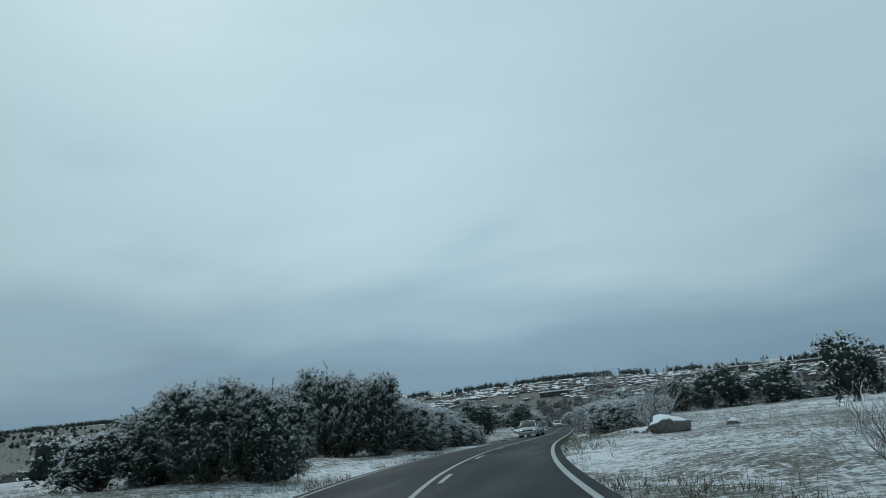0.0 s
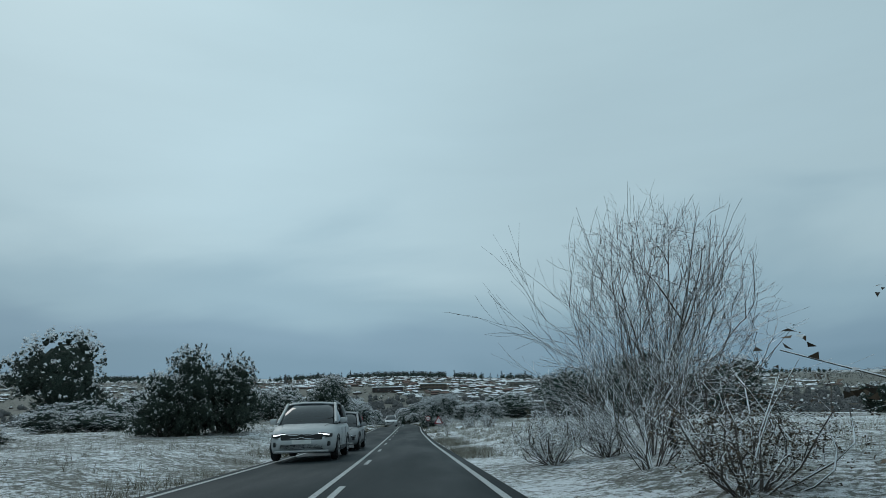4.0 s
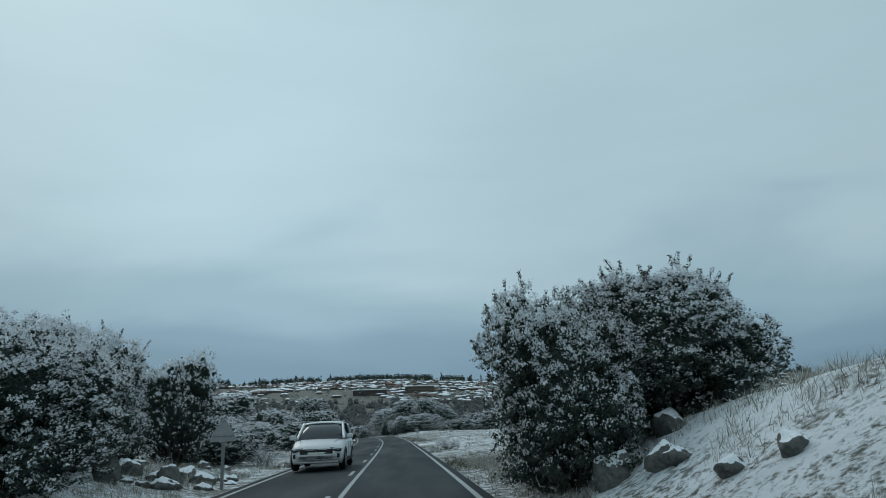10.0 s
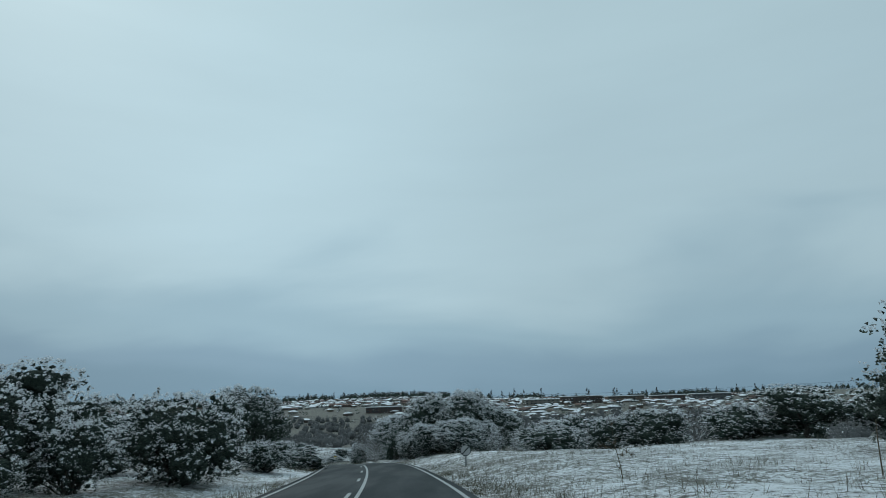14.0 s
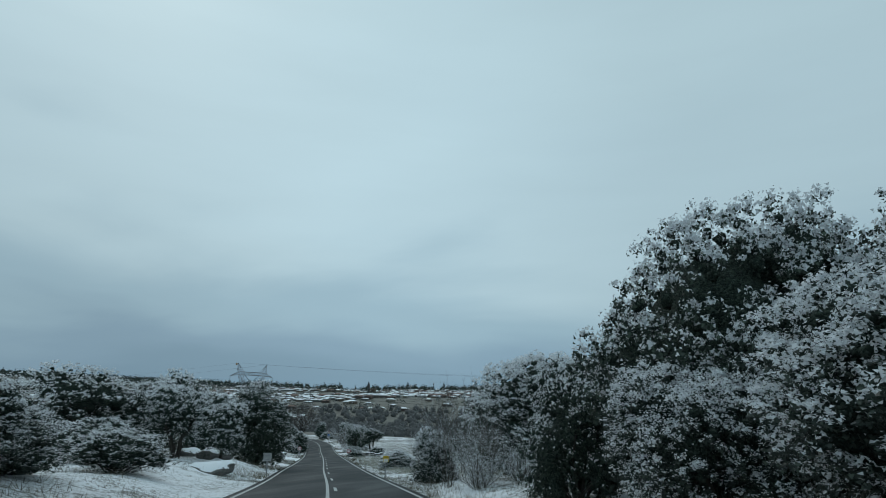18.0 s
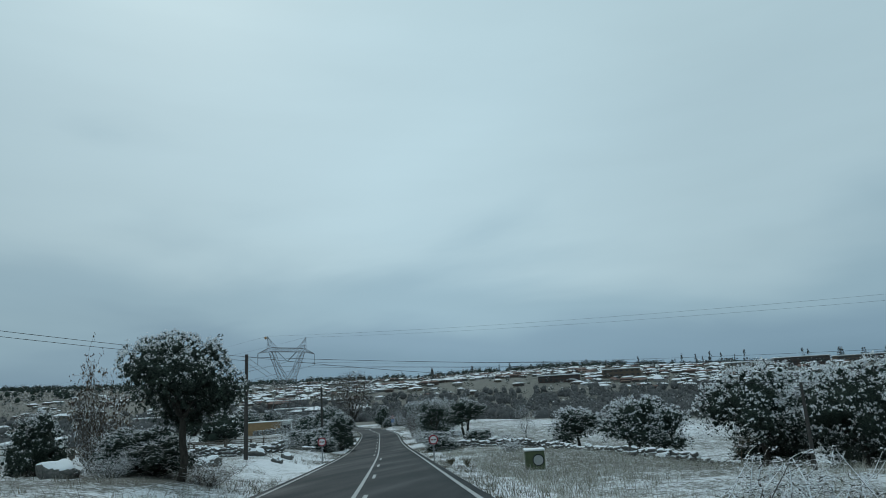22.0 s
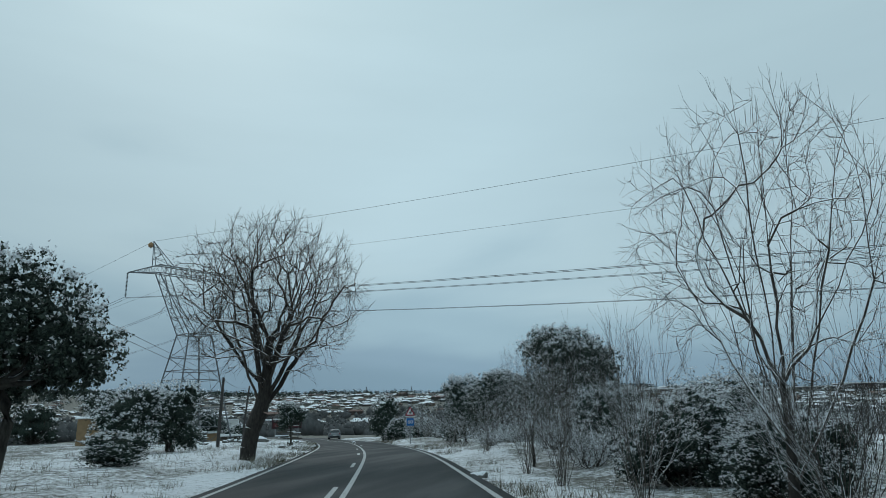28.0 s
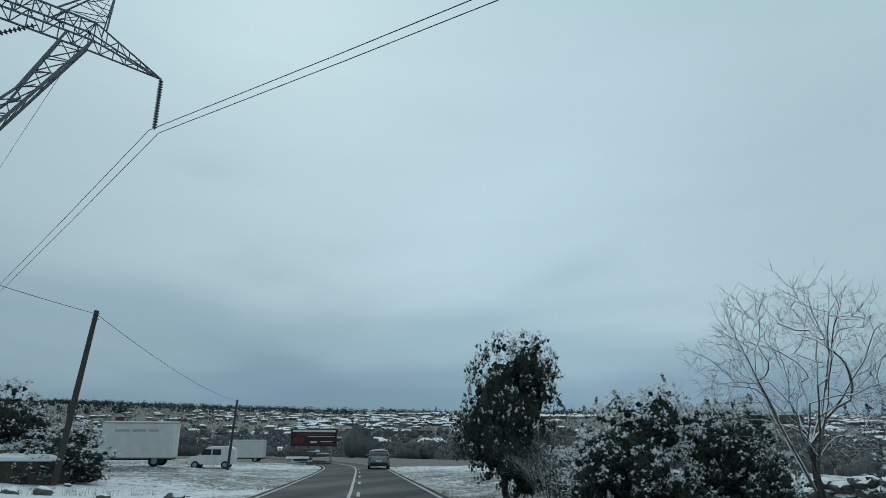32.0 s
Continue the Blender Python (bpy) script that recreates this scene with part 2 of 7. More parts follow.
k.bump(k.math("ADD", k.math("ADD", fine, tuft), k.math("MULTIPLY", stalk, 0.4)), 0.8, 0.06)
M_GROUND = k.m

# clean lying snow
k = Mat("lying_snow", 0.75, 0, 0.3)
v = k.world()
k.color(k.ramp(k.noise(v, 2.5, 5.0, 0.65), ((0.25, (0.72, 0.75, 0.78)), (0.6, (0.86, 0.88, 0.90)))))
k.bump(k.noise(v, 4.0, 5.0), 0.4, 0.04)
M_SNOW = k.m

# granite with a snow cap
k = Mat("granite", 0.9, 0, 0.3)
v = k.world()
st = k.ramp(k.noise(v, 9.0, 6.0, 0.7), ((0.3, (0.045, 0.045, 0.042)), (0.7, (0.19, 0.185, 0.175))))
cap = k.math("GREATER_THAN", k.math("ADD", k.up(), k.math("MULTIPLY", k.noise(v, 5.0, 5.0, 0.65), 1.1)), 1.24)
k.color(k.mix(cap, st, SNOW))
k.bump(k.noise(v, 12.0, 6.0, 0.7), 0.6, 0.03)
M_GRANITE = k.m

M_OAK = foliage("oak_leaves", (0.018, 0.028, 0.022), (0.072, 0.098, 0.072))
M_OAK_FAR = foliage("oak_leaves_far", (0.014, 0.022, 0.018), (0.055, 0.074, 0.054))
M_OAK_WHITE = foliage("oak_leaves_frosted", (0.020, 0.030, 0.025), (0.080, 0.100, 0.080))
M_SHRUB = foliage("shrub_leaves", (0.026, 0.030, 0.022), (0.085, 0.082, 0.055))
M_BROWN = foliage("brown_leaves", (0.040, 0.028, 0.018), (0.12, 0.082, 0.050))
# needles of far trees only: distance haze is put into the paler colour
M_PINE = foliage("pine_needles", (0.018, 0.027, 0.027), (0.045, 0.060, 0.056))

# snow caught on leaves
k = Mat("leaf_snow", 0.8, 0, 0.2)
c = k.ramp(k.island(), ((0.0, (0.55, 0.58, 0.60)), (0.35, (0.78, 0.80, 0.83)), (1.0, (0.89, 0.91, 0.93))))
k.color(c)
thin = k.n.new("ShaderNodeBsdfTranslucent")
k.l.new(c, thin.inputs[0])
both = k.n.new("ShaderNodeMixShader")
both.inputs[0].default_value = 0.36
k.l.new(k.p.outputs[0], both.inputs[1])
k.l.new(thin.outputs[0], both.inputs[2])
k.l.new(both.outputs[0], k.n["Material Output"].inputs[0])
M_LEAF_SNOW = k.m

# solid fill that closes a crown: the inner shade is put into its dark leaf tones
k = Mat("shaded_crown_fill", 0.85, 0, 0.12)
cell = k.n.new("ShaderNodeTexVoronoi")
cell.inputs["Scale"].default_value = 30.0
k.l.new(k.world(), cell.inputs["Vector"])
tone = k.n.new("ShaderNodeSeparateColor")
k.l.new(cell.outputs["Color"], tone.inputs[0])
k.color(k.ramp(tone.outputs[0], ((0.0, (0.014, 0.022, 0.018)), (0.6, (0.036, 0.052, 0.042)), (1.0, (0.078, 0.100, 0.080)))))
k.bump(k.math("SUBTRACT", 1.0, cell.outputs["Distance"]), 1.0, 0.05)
M_CROWN_FILL = k.m
M_BARK = bark("oak_bark", (0.022, 0.020, 0.017), (0.075, 0.068, 0.058), 0.35)
M_TWIG = bark("grey_twigs", (0.060, 0.052, 0.046), (0.15, 0.13, 0.115), 0.80)
M_BRANCH = bark("dark_branches", (0.022, 0.019, 0.017), (0.060, 0.052, 0.046), 0.25)
M_FINE = bark("fine_brown_twigs", (0.050, 0.042, 0.036), (0.115, 0.095, 0.080), 0.35)
M_STALK = plain("dry_stalk", (0.11, 0.085, 0.055), 0.9)
M_STEEL = plain("galvanised_steel", (0.30, 0.31, 0.32), 0.45, 0.6)
M_LATTICE = plain("weathered_lattice_steel", (0.16, 0.17, 0.18), 0.6, 0.5)
M_WIRE = plain("cable", (0.06, 0.065, 0.07), 0.6, 0.3)
M_WOOD = plain("weathered_pole_wood", (0.060, 0.054, 0.050), 0.9, bump=0.4)

# ---- small building helpers ----
def mesh_of(name, verts, faces, mat, smooth=False):
    """A mesh from numpy vertices and quads or triangles."""
    verts, faces = np.asarray(verts, np.float32), np.asarray(faces, np.int32)
    me = bpy.data.meshes.new(name)
    me.vertices.add(len(verts))
    me.vertices.foreach_set("co", verts.ravel())
    n, k = faces.shape
    me.loops.add(n * k)
    me.loops.foreach_set("vertex_index", faces.ravel())
    me.polygons.add(n)
    me.polygons.foreach_set("loop_start", np.arange(0, n * k, k, dtype=np.int32))
    if smooth:
        me.polygons.foreach_set("use_smooth", np.ones(n, bool))
    me.update(calc_edges=True)
    me.materials.append(mat)
    return me


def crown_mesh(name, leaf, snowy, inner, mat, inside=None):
    """Leaves in one material, those that carry snow in another, round a solid dark fill for the crown's shaded inside
    (or none).
    """
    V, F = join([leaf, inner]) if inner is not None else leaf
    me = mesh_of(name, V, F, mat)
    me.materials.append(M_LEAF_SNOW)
    me.materials.append(inside or M_CROWN_FILL)
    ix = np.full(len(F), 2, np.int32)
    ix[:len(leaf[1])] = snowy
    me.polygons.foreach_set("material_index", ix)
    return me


def child(name, me, parent, label=""):
    ob = new(name, me)
    ob.parent = parent
    if label:
        ob["label"] = label
    return ob


def part(name, bm, mat, parent, label="", smooth=False):
    """Links a bmesh as one mesh object under a thing or a part."""
    me = bpy.data.meshes.new(name)
    bm.normal_update()
    if smooth:
        for f in bm.faces:
            f.smooth = True
    bm.to_mesh(me)
    bm.free()
    me.materials.append(mat)
    return child(name, me, parent, label)


def box(bm, size, at=(0, 0, 0), turn=None, bevel=0.0):
    """A box with softened edges, added to bm."""
    m = Matrix.Translation(at) @ (turn.to_4x4() if turn else Matrix()) @ Matrix.Diagonal((*size, 1))
    vs = bmesh.ops.create_cube(bm, size=1.0, matrix=m)["verts"]
    if bevel:
        es = list({e for v in vs for e in v.link_edges})
        bmesh.ops.bevel(bm, geom=es, offset=bevel, segments=2, affect="EDGES", profile=0.6)
    return bm


def tube(points, radii, sides=6):
    """Vertices and quads of a tapered tube along points."""
    P = np.asarray(points, float)
    R = np.broadcast_to(np.asarray(radii, float), (len(P),))
    T = np.gradient(P, axis=0)
    T /= np.linalg.norm(T, axis=1)[:, None] + 1e-9
    ref = np.where(np.abs(T[:, 2:3]) > 0.9, np.array([[1.0, 0, 0]]), np.array([[0, 0, 1.0]]))
    A = np.cross(T, ref)
    A /= np.linalg.norm(A, axis=1)[:, None] + 1e-9
    B = np.cross(T, A)
    a = np.linspace(0, 2 * math.pi, sides, endpoint=False)
    V = P[:, None] + R[:, None, None] * (np.cos(a)[None, :, None] * A[:, None] + np.sin(a)[None, :, None] * B[:, None])
    i, j = np.meshgrid(np.arange(len(P) - 1), np.arange(sides), indexing="ij")
    k = (j + 1) % sides
    F = np.stack([i * sides + j, i * sides + k, (i + 1) * sides + k, (i + 1) * sides + j], -1).reshape(-1, 4)
    return V.reshape(-1, 3), F


def join(pieces):
    V, F, n = [], [], 0
    for v, f in pieces:
        V.append(v)
        F.append(f + n)
        n += len(v)
    return np.concatenate(V), np.concatenate(F)


def rough_noise(x, y, seed, size):
    """Smooth value noise on a lattice of the given size, in -1..1."""
    X, Y = np.asarray(x, float) / size + seed * 17.3, np.asarray(y, float) / size - seed * 9.1
    i, j = np.floor(X), np.floor(Y)
    fx, fy = X - i, Y - j
    fx, fy = fx * fx * (3 - 2 * fx), fy * fy * (3 - 2 * fy)

    def h(a, b):
        s = np.sin(a * 127.1 + b * 311.7 + seed * 74.7) * 43758.5453
        return (s - np.floor(s)) * 2 - 1
    return (h(i, j) * (1 - fx) + h(i + 1, j) * fx) * (1 - fy) + (h(i, j + 1) * (1 - fx) + h(i + 1, j + 1) * fx) * fy


# ---- the road's line: distance north, centre line east, height ----
ROAD = np.array([
    (-110, 17.5, 4.75), (-80, 9.3, 3.35), (-54.6, 3.1, 2.15), (-42.5, 1.0, 1.76), (-29.6, 0.22, 1.06), (-18.3, -0.08, 0.32), (-3, -0.25, -0.66),
    (11.5, -0.5, -1.60), (27, -0.85, -2.57), (42.3, -1.1, -3.43), (56, -1.32, -4.18), (68.9, -1.38, -4.70), (79.7, -1.52, -5.28), (100, -1.72, -6.6),
    (118.9, -2.03, -7.81), (132.7, -2.32, -8.58), (146.7, -3.2, -9.36), (158.6, -4.3, -10.0), (165, -5.1, -10.5), (171.6, -6.3, -10.98), (181.2, -9.0, -11.76),
    (192.2, -12.25, -12.67), (203.6, -15.83, -13.51), (213.2, -18.7, -14.18), (225, -22.2, -15.06), (236.6, -25.7, -15.84), (251.7, -30.3, -16.83), (266, -34.8, -17.7),
    (282.1, -39.95, -18.45), (292.8, -43.25, -18.69), (306, -47.5, -18.93), (321.7, -53.5, -19.45), (333.2, -58.5, -19.76), (345.4, -64.25, -20.24), (365, -73.7, -20.95),
    (380, -81.0, -21.4), (388, -85.6, -21.6), (400, -95.5, -21.9), (440, -132, -23), (520, -215, -26)])
RY = np.arange(-110, 520, 0.5)


def smoothed(col, width=9.0):
    raw = np.interp(np.arange(-170, 580, 0.5), np.concatenate([[-170], ROAD[:, 0], [580]]),
                    np.concatenate([[2 * ROAD[0, col] - np.interp(-50, ROAD[:, 0], ROAD[:, col])], ROAD[:, col],
                                    [2 * ROAD[-1, col] - np.interp(460, ROAD[:, 0], ROAD[:, col])]]))
    g = np.exp(-0.5 * (np.arange(-60, 61) * 0.5 / (width / 2)) ** 2)
    return np.interp(RY, np.arange(-170, 580, 0.5), np.convolve(np.pad(raw, 60, mode="edge"), g / g.sum(), "valid"))


ROAD_X, ROAD_Z = smoothed(1), smoothed(2)
HALF = 2.5


def road_x(y):
    y = np.asarray(y, float)
    lo = ROAD_X[0] + (np.minimum(y, RY[0]) - RY[0]) * -0.27
    hi = ROAD_X[-1] + (np.clip(y, RY[-1], 900) - RY[-1]) * -1.0
    return np.where(y < RY[0], lo, np.where(y > RY[-1], hi, np.interp(y, RY, ROAD_X)))


def road_z(y):
    return np.interp(y, RY, ROAD_Z)


def step(a, b, x):
    t = np.clip((x - a) / (b - a), 0, 1)
    return t * t * (3 - 2 * t)


# bank heights above the road beside it, by distance north
Y_BANK = (-110, -40, -10, 15, 38, 50, 58, 66, 76, 84, 95, 130, 142, 152, 165, 185, 200, 215, 240, 262, 285, 330, 420)
L_BANK = (0.4, 0.3, 0.3, 0.3, 0.9, 1.1, 1.3, 1.4, 1.3, 0.9, 0.4, 0.2, 0.4, 0.5, 0.6, 0.7, 0.8, 0.5, 0.4, 0.5, 0.2, 0.1, 0.0)
R_BANK = (0.2, 0.0, 0.2, 0.4, 0.4, 0.4, 0.7, 1.4, 2.0, 1.0, 0.3, 0.2, 0.4, 0.6, 0.6, 0.5, 0.2, 0.0, 0.0, 0.3, 0.3, 0.2, 0.1)
Y_FAR = (-400, -50, 20, 80, 150, 250, 350, 480, 620, 760, 900, 1050, 1250, 1600, 2500, 6000)
Z_FAR = (6.0, 2.5, -1.2, -5.0, -11.0, -18.0, -24.0, -30.0, -31.0, -24.0, -8.0, 2.0, 8.0, 16.0, 14.0, 20.0)


def ground_z(x, y):
    """The ground's height: the road's bed, its banks, the fields and the far valley and ridge."""
    x, y = np.asarray(x, float), np.asarray(y, float)
    u = x - road_x(y)
    a = np.abs(u)
    zr = road_z(np.clip(y, -110, 519))
    bank = np.where(u < 0, np.interp(y, Y_BANK, L_BANK), np.interp(y, Y_BANK, R_BANK))
    near = zr - 0.05 + bank * step(3.0, 7.2, a)
    near = near - 2.0 * step(10, 27, u) * step(205, 235, y) * step(330, 290, y)
    near = near - 1.35 * step(8, 15, u) * step(54, 74, y) * step(112, 92, y)
    lumps = 0.10 * rough_noise(x, y, 1, 2.3) + 0.05 * rough_noise(x, y, 2, 0.9) + 0.25 * rough_noise(x, y, 3, 9.0)
    near = near + lumps * step(2.9, 5.6, a)
    far = np.interp(y, Y_FAR, Z_FAR) + 2.5 * rough_noise(x, y, 4, 140) + 0.8 * rough_noise(x, y, 5, 45)
    far = far + step(500, 1500, y) * (6 * rough_noise(x, y, 6, 700) - 20 * step(-80, 420, x) + 26 * step(-300, -1500, x)) + step(60, 260, u) * 3.0 * step(300, 100, y)
    w = step(35, 130, a)
    w = np.maximum(w, step(430, 560, y))
    return near * (1 - w) + far * w


def clearing(x, y):
    """Open snowy fields in the valley wood, 0 to 1."""
    return step(0.15, 0.45, rough_noise(x, y, 75, 55.0) + 0.5 * rough_noise(x, y, 76, 25.0)) * step(20, 70, x) * step(500, 540, y) * step(780, 740, y)


# ---- ground sheet ----
ys = np.concatenate([np.linspace(-600, -90, 18)[:-1], np.arange(-90, 400, 1.15), 400 + np.geomspace(2, 5500, 60)])
us = np.concatenate([np.arange(2.8, 9, 0.55), np.geomspace(9, 60, 26), np.geomspace(68, 4500, 26)])
us = np.concatenate([-us[::-1], [-2.0, 0, 2.0], us])
U, Y = np.meshgrid(us, ys)
X = road_x(Y) + U
Z = ground_z(X, Y)
nr, nc = X.shape
i, j = np.meshgrid(np.arange(nr - 1), np.arange(nc - 1), indexing="ij")
F = np.stack([i * nc + j, i * nc + j + 1, (i + 1) * nc + j + 1, (i + 1) * nc + j], -1).reshape(-1, 4)
ground = new("ground", mesh_of("ground", np.stack([X, Y, Z], -1).reshape(-1, 3), F, M_GROUND, True))
tagged(ground, "snow-dusted fields of dry grass falling to a valley", "ground", kind="structure")


# where snow has drifted thicker along the verges: from and to north, from and to beside the road
DRIFTS = ((158, 204, -8.5, -3.2), (84, 101, -5.4, -3.3), (60, 76, 3.1, 4.4), (175, 264, 3.1, 4.9), (215, 302, -5.2, -3.1), (262, 335, 3.1, 4.7), (62, 82, 5.4, 8.5), (128, 165, -5.0, -3.2), (300, 350, -9.0, -3.4), (300, 350, -15.0, -10.0), (38, 57, -6.5, -3.2), (62, 84, -9.5, -3.4), (36, 60, 3.1, 4.4), (-48, -8, -4.6, -3.1), (-44, 6, 3.1, 4.2))
dr = np.zeros_like(X)
for q, (y0, y1, u0, u1) in enumerate(DRIFTS):
    um, uh = (u0 + u1) / 2 + 0.3 * rough_noise(Y, Y * 0, 40 + q, 6.0), abs(u1 - u0) / 2 * (1.1 + 0.5 * rough_noise(X, Y, 60 + q, 3.0))
    dr = np.maximum(dr, step(1.5, 0.7, np.abs(U - um) / np.maximum(uh, 0.2)) * step(y0 - 3, y0 + 4, Y) * step(y1 + 3, y1 - 4, Y))
# rough grass where the snow lies thin
for q, (y0, y1, u0, u1) in enumerate(((200, 258, 6.0, 34.0), (226, 232, -8.0, -4.6), (4, 60, 6.5, 60.0))):
    um, uh = (u0 + u1) / 2, (u1 - u0) / 2 * (1.0 + 0.3 * rough_noise(X, Y, 80 + q, 5.0))
    dr -= (0.5, 1.6, -0.25)[q] * step(1.4, 0.6, np.abs(U - um) / uh) * step(y0 - 3, y0 + 4, Y) * step(y1 + 3, y1 - 4, Y)
dr += 3.2 * clearing(X, Y)
at = ground.data.attributes.new("snow_drift", "FLOAT", "POINT")
at.data.foreach_set("value", dr.astype(np.float32).ravel())


# ---- road ----
def ribbon(y0, y1, u0, u1, lift, dy=1.0, thick=0.0, wob=0.0, seed=0):
    """A strip along the road between two offsets."""
    y = np.arange(y0, y1 + dy * 0.5, dy)
    t = np.gradient(road_x(y), y)
    nx, ny = 1 / np.sqrt(1 + t * t), -t / np.sqrt(1 + t * t)
    rows = []
    cols = np.linspace(u0, u1, 9) if abs(u1 - u0) > 2 else np.array([u0, u1])
    for u in cols:
        uu = u + (wob * rough_noise(y, y * 0, seed, 1.7) if wob else 0)
        rows.append(np.stack([road_x(y) + uu * nx, y + uu * ny, road_z(y) + lift - 0.012 * abs(u)], -1))
    if thick:
        rows = [rows[0] - (0, 0, thick)] + rows + [rows[-1] - (0, 0, thick)]
    V = np.stack(rows, 1)
    n, m = V.shape[:2]
    i, j = np.meshgrid(np.arange(n - 1), np.arange(m - 1), indexing="ij")
    return V.reshape(-1, 3), np.stack([i * m + j, i * m + j + 1, (i + 1) * m + j + 1, (i + 1) * m + j], -1).reshape(-1, 4)


road = new("road", mesh_of("road", *ribbon(-100, 470, -HALF - 0.26, HALF + 0.26, 0.05, 1.0, 0.14), M_ASPHALT, True))
tagged(road, "narrow dark asphalt road, wet and cleared of snow", "road", kind="structure")
for nm, a, b in (("edge_line", -HALF - 0.055, -HALF + 0.055), ("edge_line", HALF - 0.055, HALF + 0.055), ("centre_line", -0.05, 0.05)):
    child(nm, mesh_of(nm, *ribbon(-100, 470, a, b, 0.056), M_PAINT), road)
y = -96.0
while y < 400:
    side = -1 if 56 < y < 165 or 247 < y < 318 else 1
    child("dash", mesh_of("dash", *ribbon(y, y + 2.0, side * 0.25 - 0.05, side * 0.25 + 0.05, 0.056, 0.5), M_PAINT), road)
    y += 7.6
# ---- plants ----
def leaves(rng, centres, radii, per, size, lift=0.25):
    """Many small leaves in clumps round the centres: vertices, triangles, and how far up each one lies on its clump."""
    n = len(centres) * per
    c = np.repeat(centres, per, axis=0)
    r = np.repeat(radii, per)[:, None]
    d = rng.normal(size=(n, 3))
    d /= np.linalg.norm(d, axis=1)[:, None]
    p = c + d * r * rng.uniform(0.25, 1.05, (n, 1))
    nrm = rng.normal(size=(n, 3)) * 0.55 + d * 0.9 + (0, 0, lift)
    nrm /= np.linalg.norm(nrm, axis=1)[:, None]
    a = np.cross(nrm, rng.normal(size=(n, 3)))
    a /= np.linalg.norm(a, axis=1)[:, None] + 1e-9
    b = np.cross(nrm, a)
    s = size * rng.uniform(0.55, 1.35, (n, 1))
    a, b = a * s, b * s * 0.8
    V = np.stack([p - a, p + a * 0.7 - b, p + a * 0.7 + b + nrm * s * 0.2], 1).reshape(-1, 3)
    return (V, np.arange(3 * n).reshape(-1, 3)), d[:, 2]


def envelope(rng, kind):
    """The few large lobes whose union is a crown in the unit box: middle and three half widths each."""
    if kind == "oak":
        lobes = [(0, 0, .55, .39, .39, .43)]
        for q in range(11):
            a = q * 2.4 + rng.uniform(-.3, .3)
            r, h = rng.uniform(.15, .23), .20 + .62 * ((q * 0.618) % 1)
            off = (.5 - r) * math.sqrt(max(.1, 1 - ((h - .44) / .58) ** 2))
            lobes.append((math.cos(a) * off, math.sin(a) * off, h, r, r, min(r, 1 - h)))
    elif kind == "tall":
        lobes = [(0, 0, .30, .40, .40, .32), (.05, -.02, .56, .40, .38, .30), (-.05, .04, .76, .30, .32, .24)]
        for q in range(6):
            a = q * 1.05 + rng.uniform(-.35, .35)
            r, h = rng.uniform(.13, .19), rng.uniform(.2, .66)
            lobes.append((math.cos(a) * (.46 - r) * (1.1 - h * .4), math.sin(a) * (.46 - r) * (1.1 - h * .4), h, r, r, r * 1.25))
    else:
        lobes = [(0, 0, .42, .40, .40, .46)]
        for q in range(9):
            a = q * 0.72 + rng.uniform(-.35, .35)
            r, h = rng.uniform(.14, .23), rng.uniform(.12, .74)
            off = (.5 - r) * math.sqrt(max(.1, 1 - (max(0, h - .30) / .62) ** 2))
            lobes.append((math.cos(a) * off, math.sin(a) * off, h, r, r, min(r * 1.2, 1 - h)))
    return lobes


def masses(rng, lobes, count):
    """Balls of foliage over the outside of the lobes, with gaps between them: middles and radii."""
    w = np.array([lb[3] * lb[4] * lb[5] for lb in lobes]) ** 0.67
    L = np.array(lobes)
    m = 2400
    pick = rng.choice(len(lobes), m, p=w / w.sum())
    d = rng.normal(size=(m, 3))
    d /= np.linalg.norm(d, axis=1)[:, None]
    P = L[pick, :3] + d * L[pick, 3:6] * rng.uniform(.80, .92, (m, 1))
    inside = np.min(np.linalg.norm((P[:, None] - L[None, :, :3]) / L[None, :, 3:6], axis=2), axis=1)
    P = P[(inside > .78) & (P[:, 2] > .04)]
    # spread them evenly: each next one is the farthest from those taken
    taken, gap = [0], np.linalg.norm(P - P[0], axis=1)
    for q in range(min(count, len(P)) - 1):
        k = int(np.argmax(gap * rng.uniform(.72, 1, len(P))))
        taken.append(k)
        gap = np.minimum(gap, np.linalg.norm(P - P[k], axis=1))
    return P[taken], rng.uniform(.075, .125, len(taken))


def core(rng, lobes, f, fine=True):
    """A lumpy solid fill in each lobe, coloured as shaded leaves, which closes the crown."""
    out = []
    nt, np_ = (11, 16) if fine else (8, 11)
    for lb in lobes:
        th = np.linspace(0, math.pi, nt)[:, None]
        ph = np.linspace(0, 2 * math.pi, np_, endpoint=False)[None, :]
        d = np.stack([np.sin(th) * np.cos(ph), np.sin(th) * np.sin(ph), np.cos(th) + 0 * ph], -1)
        k = f * (1 + 0.16 * np.sin(d[..., :1] * 6 + lb[0] * 20) * np.cos(d[..., 1:2] * 7 + lb[1] * 30) + 0.12 * np.sin(d[..., :1] * 13 + d[..., 2:] * 11 + lb[1] * 9) + 0.09 * rng.normal(size=d.shape[:2] + (1,)))
        V = np.array(lb[:3]) + d * k * np.array(lb[3:6])
        V[..., 2] = np.maximum(V[..., 2], 0.0)
        i, j = np.meshgrid(np.arange(nt - 1), np.arange(np_), indexing="ij")
        a, b, c, e = i * np_ + j, i * np_ + (j + 1) % np_, (i + 1) * np_ + (j + 1) % np_, (i + 1) * np_ + j
        F = np.concatenate([np.stack([c, b, a], -1).reshape(-1, 3), np.stack([e, c, a], -1).reshape(-1, 3)])
        out.append((V.reshape(-1, 3), F))
    return join(out)


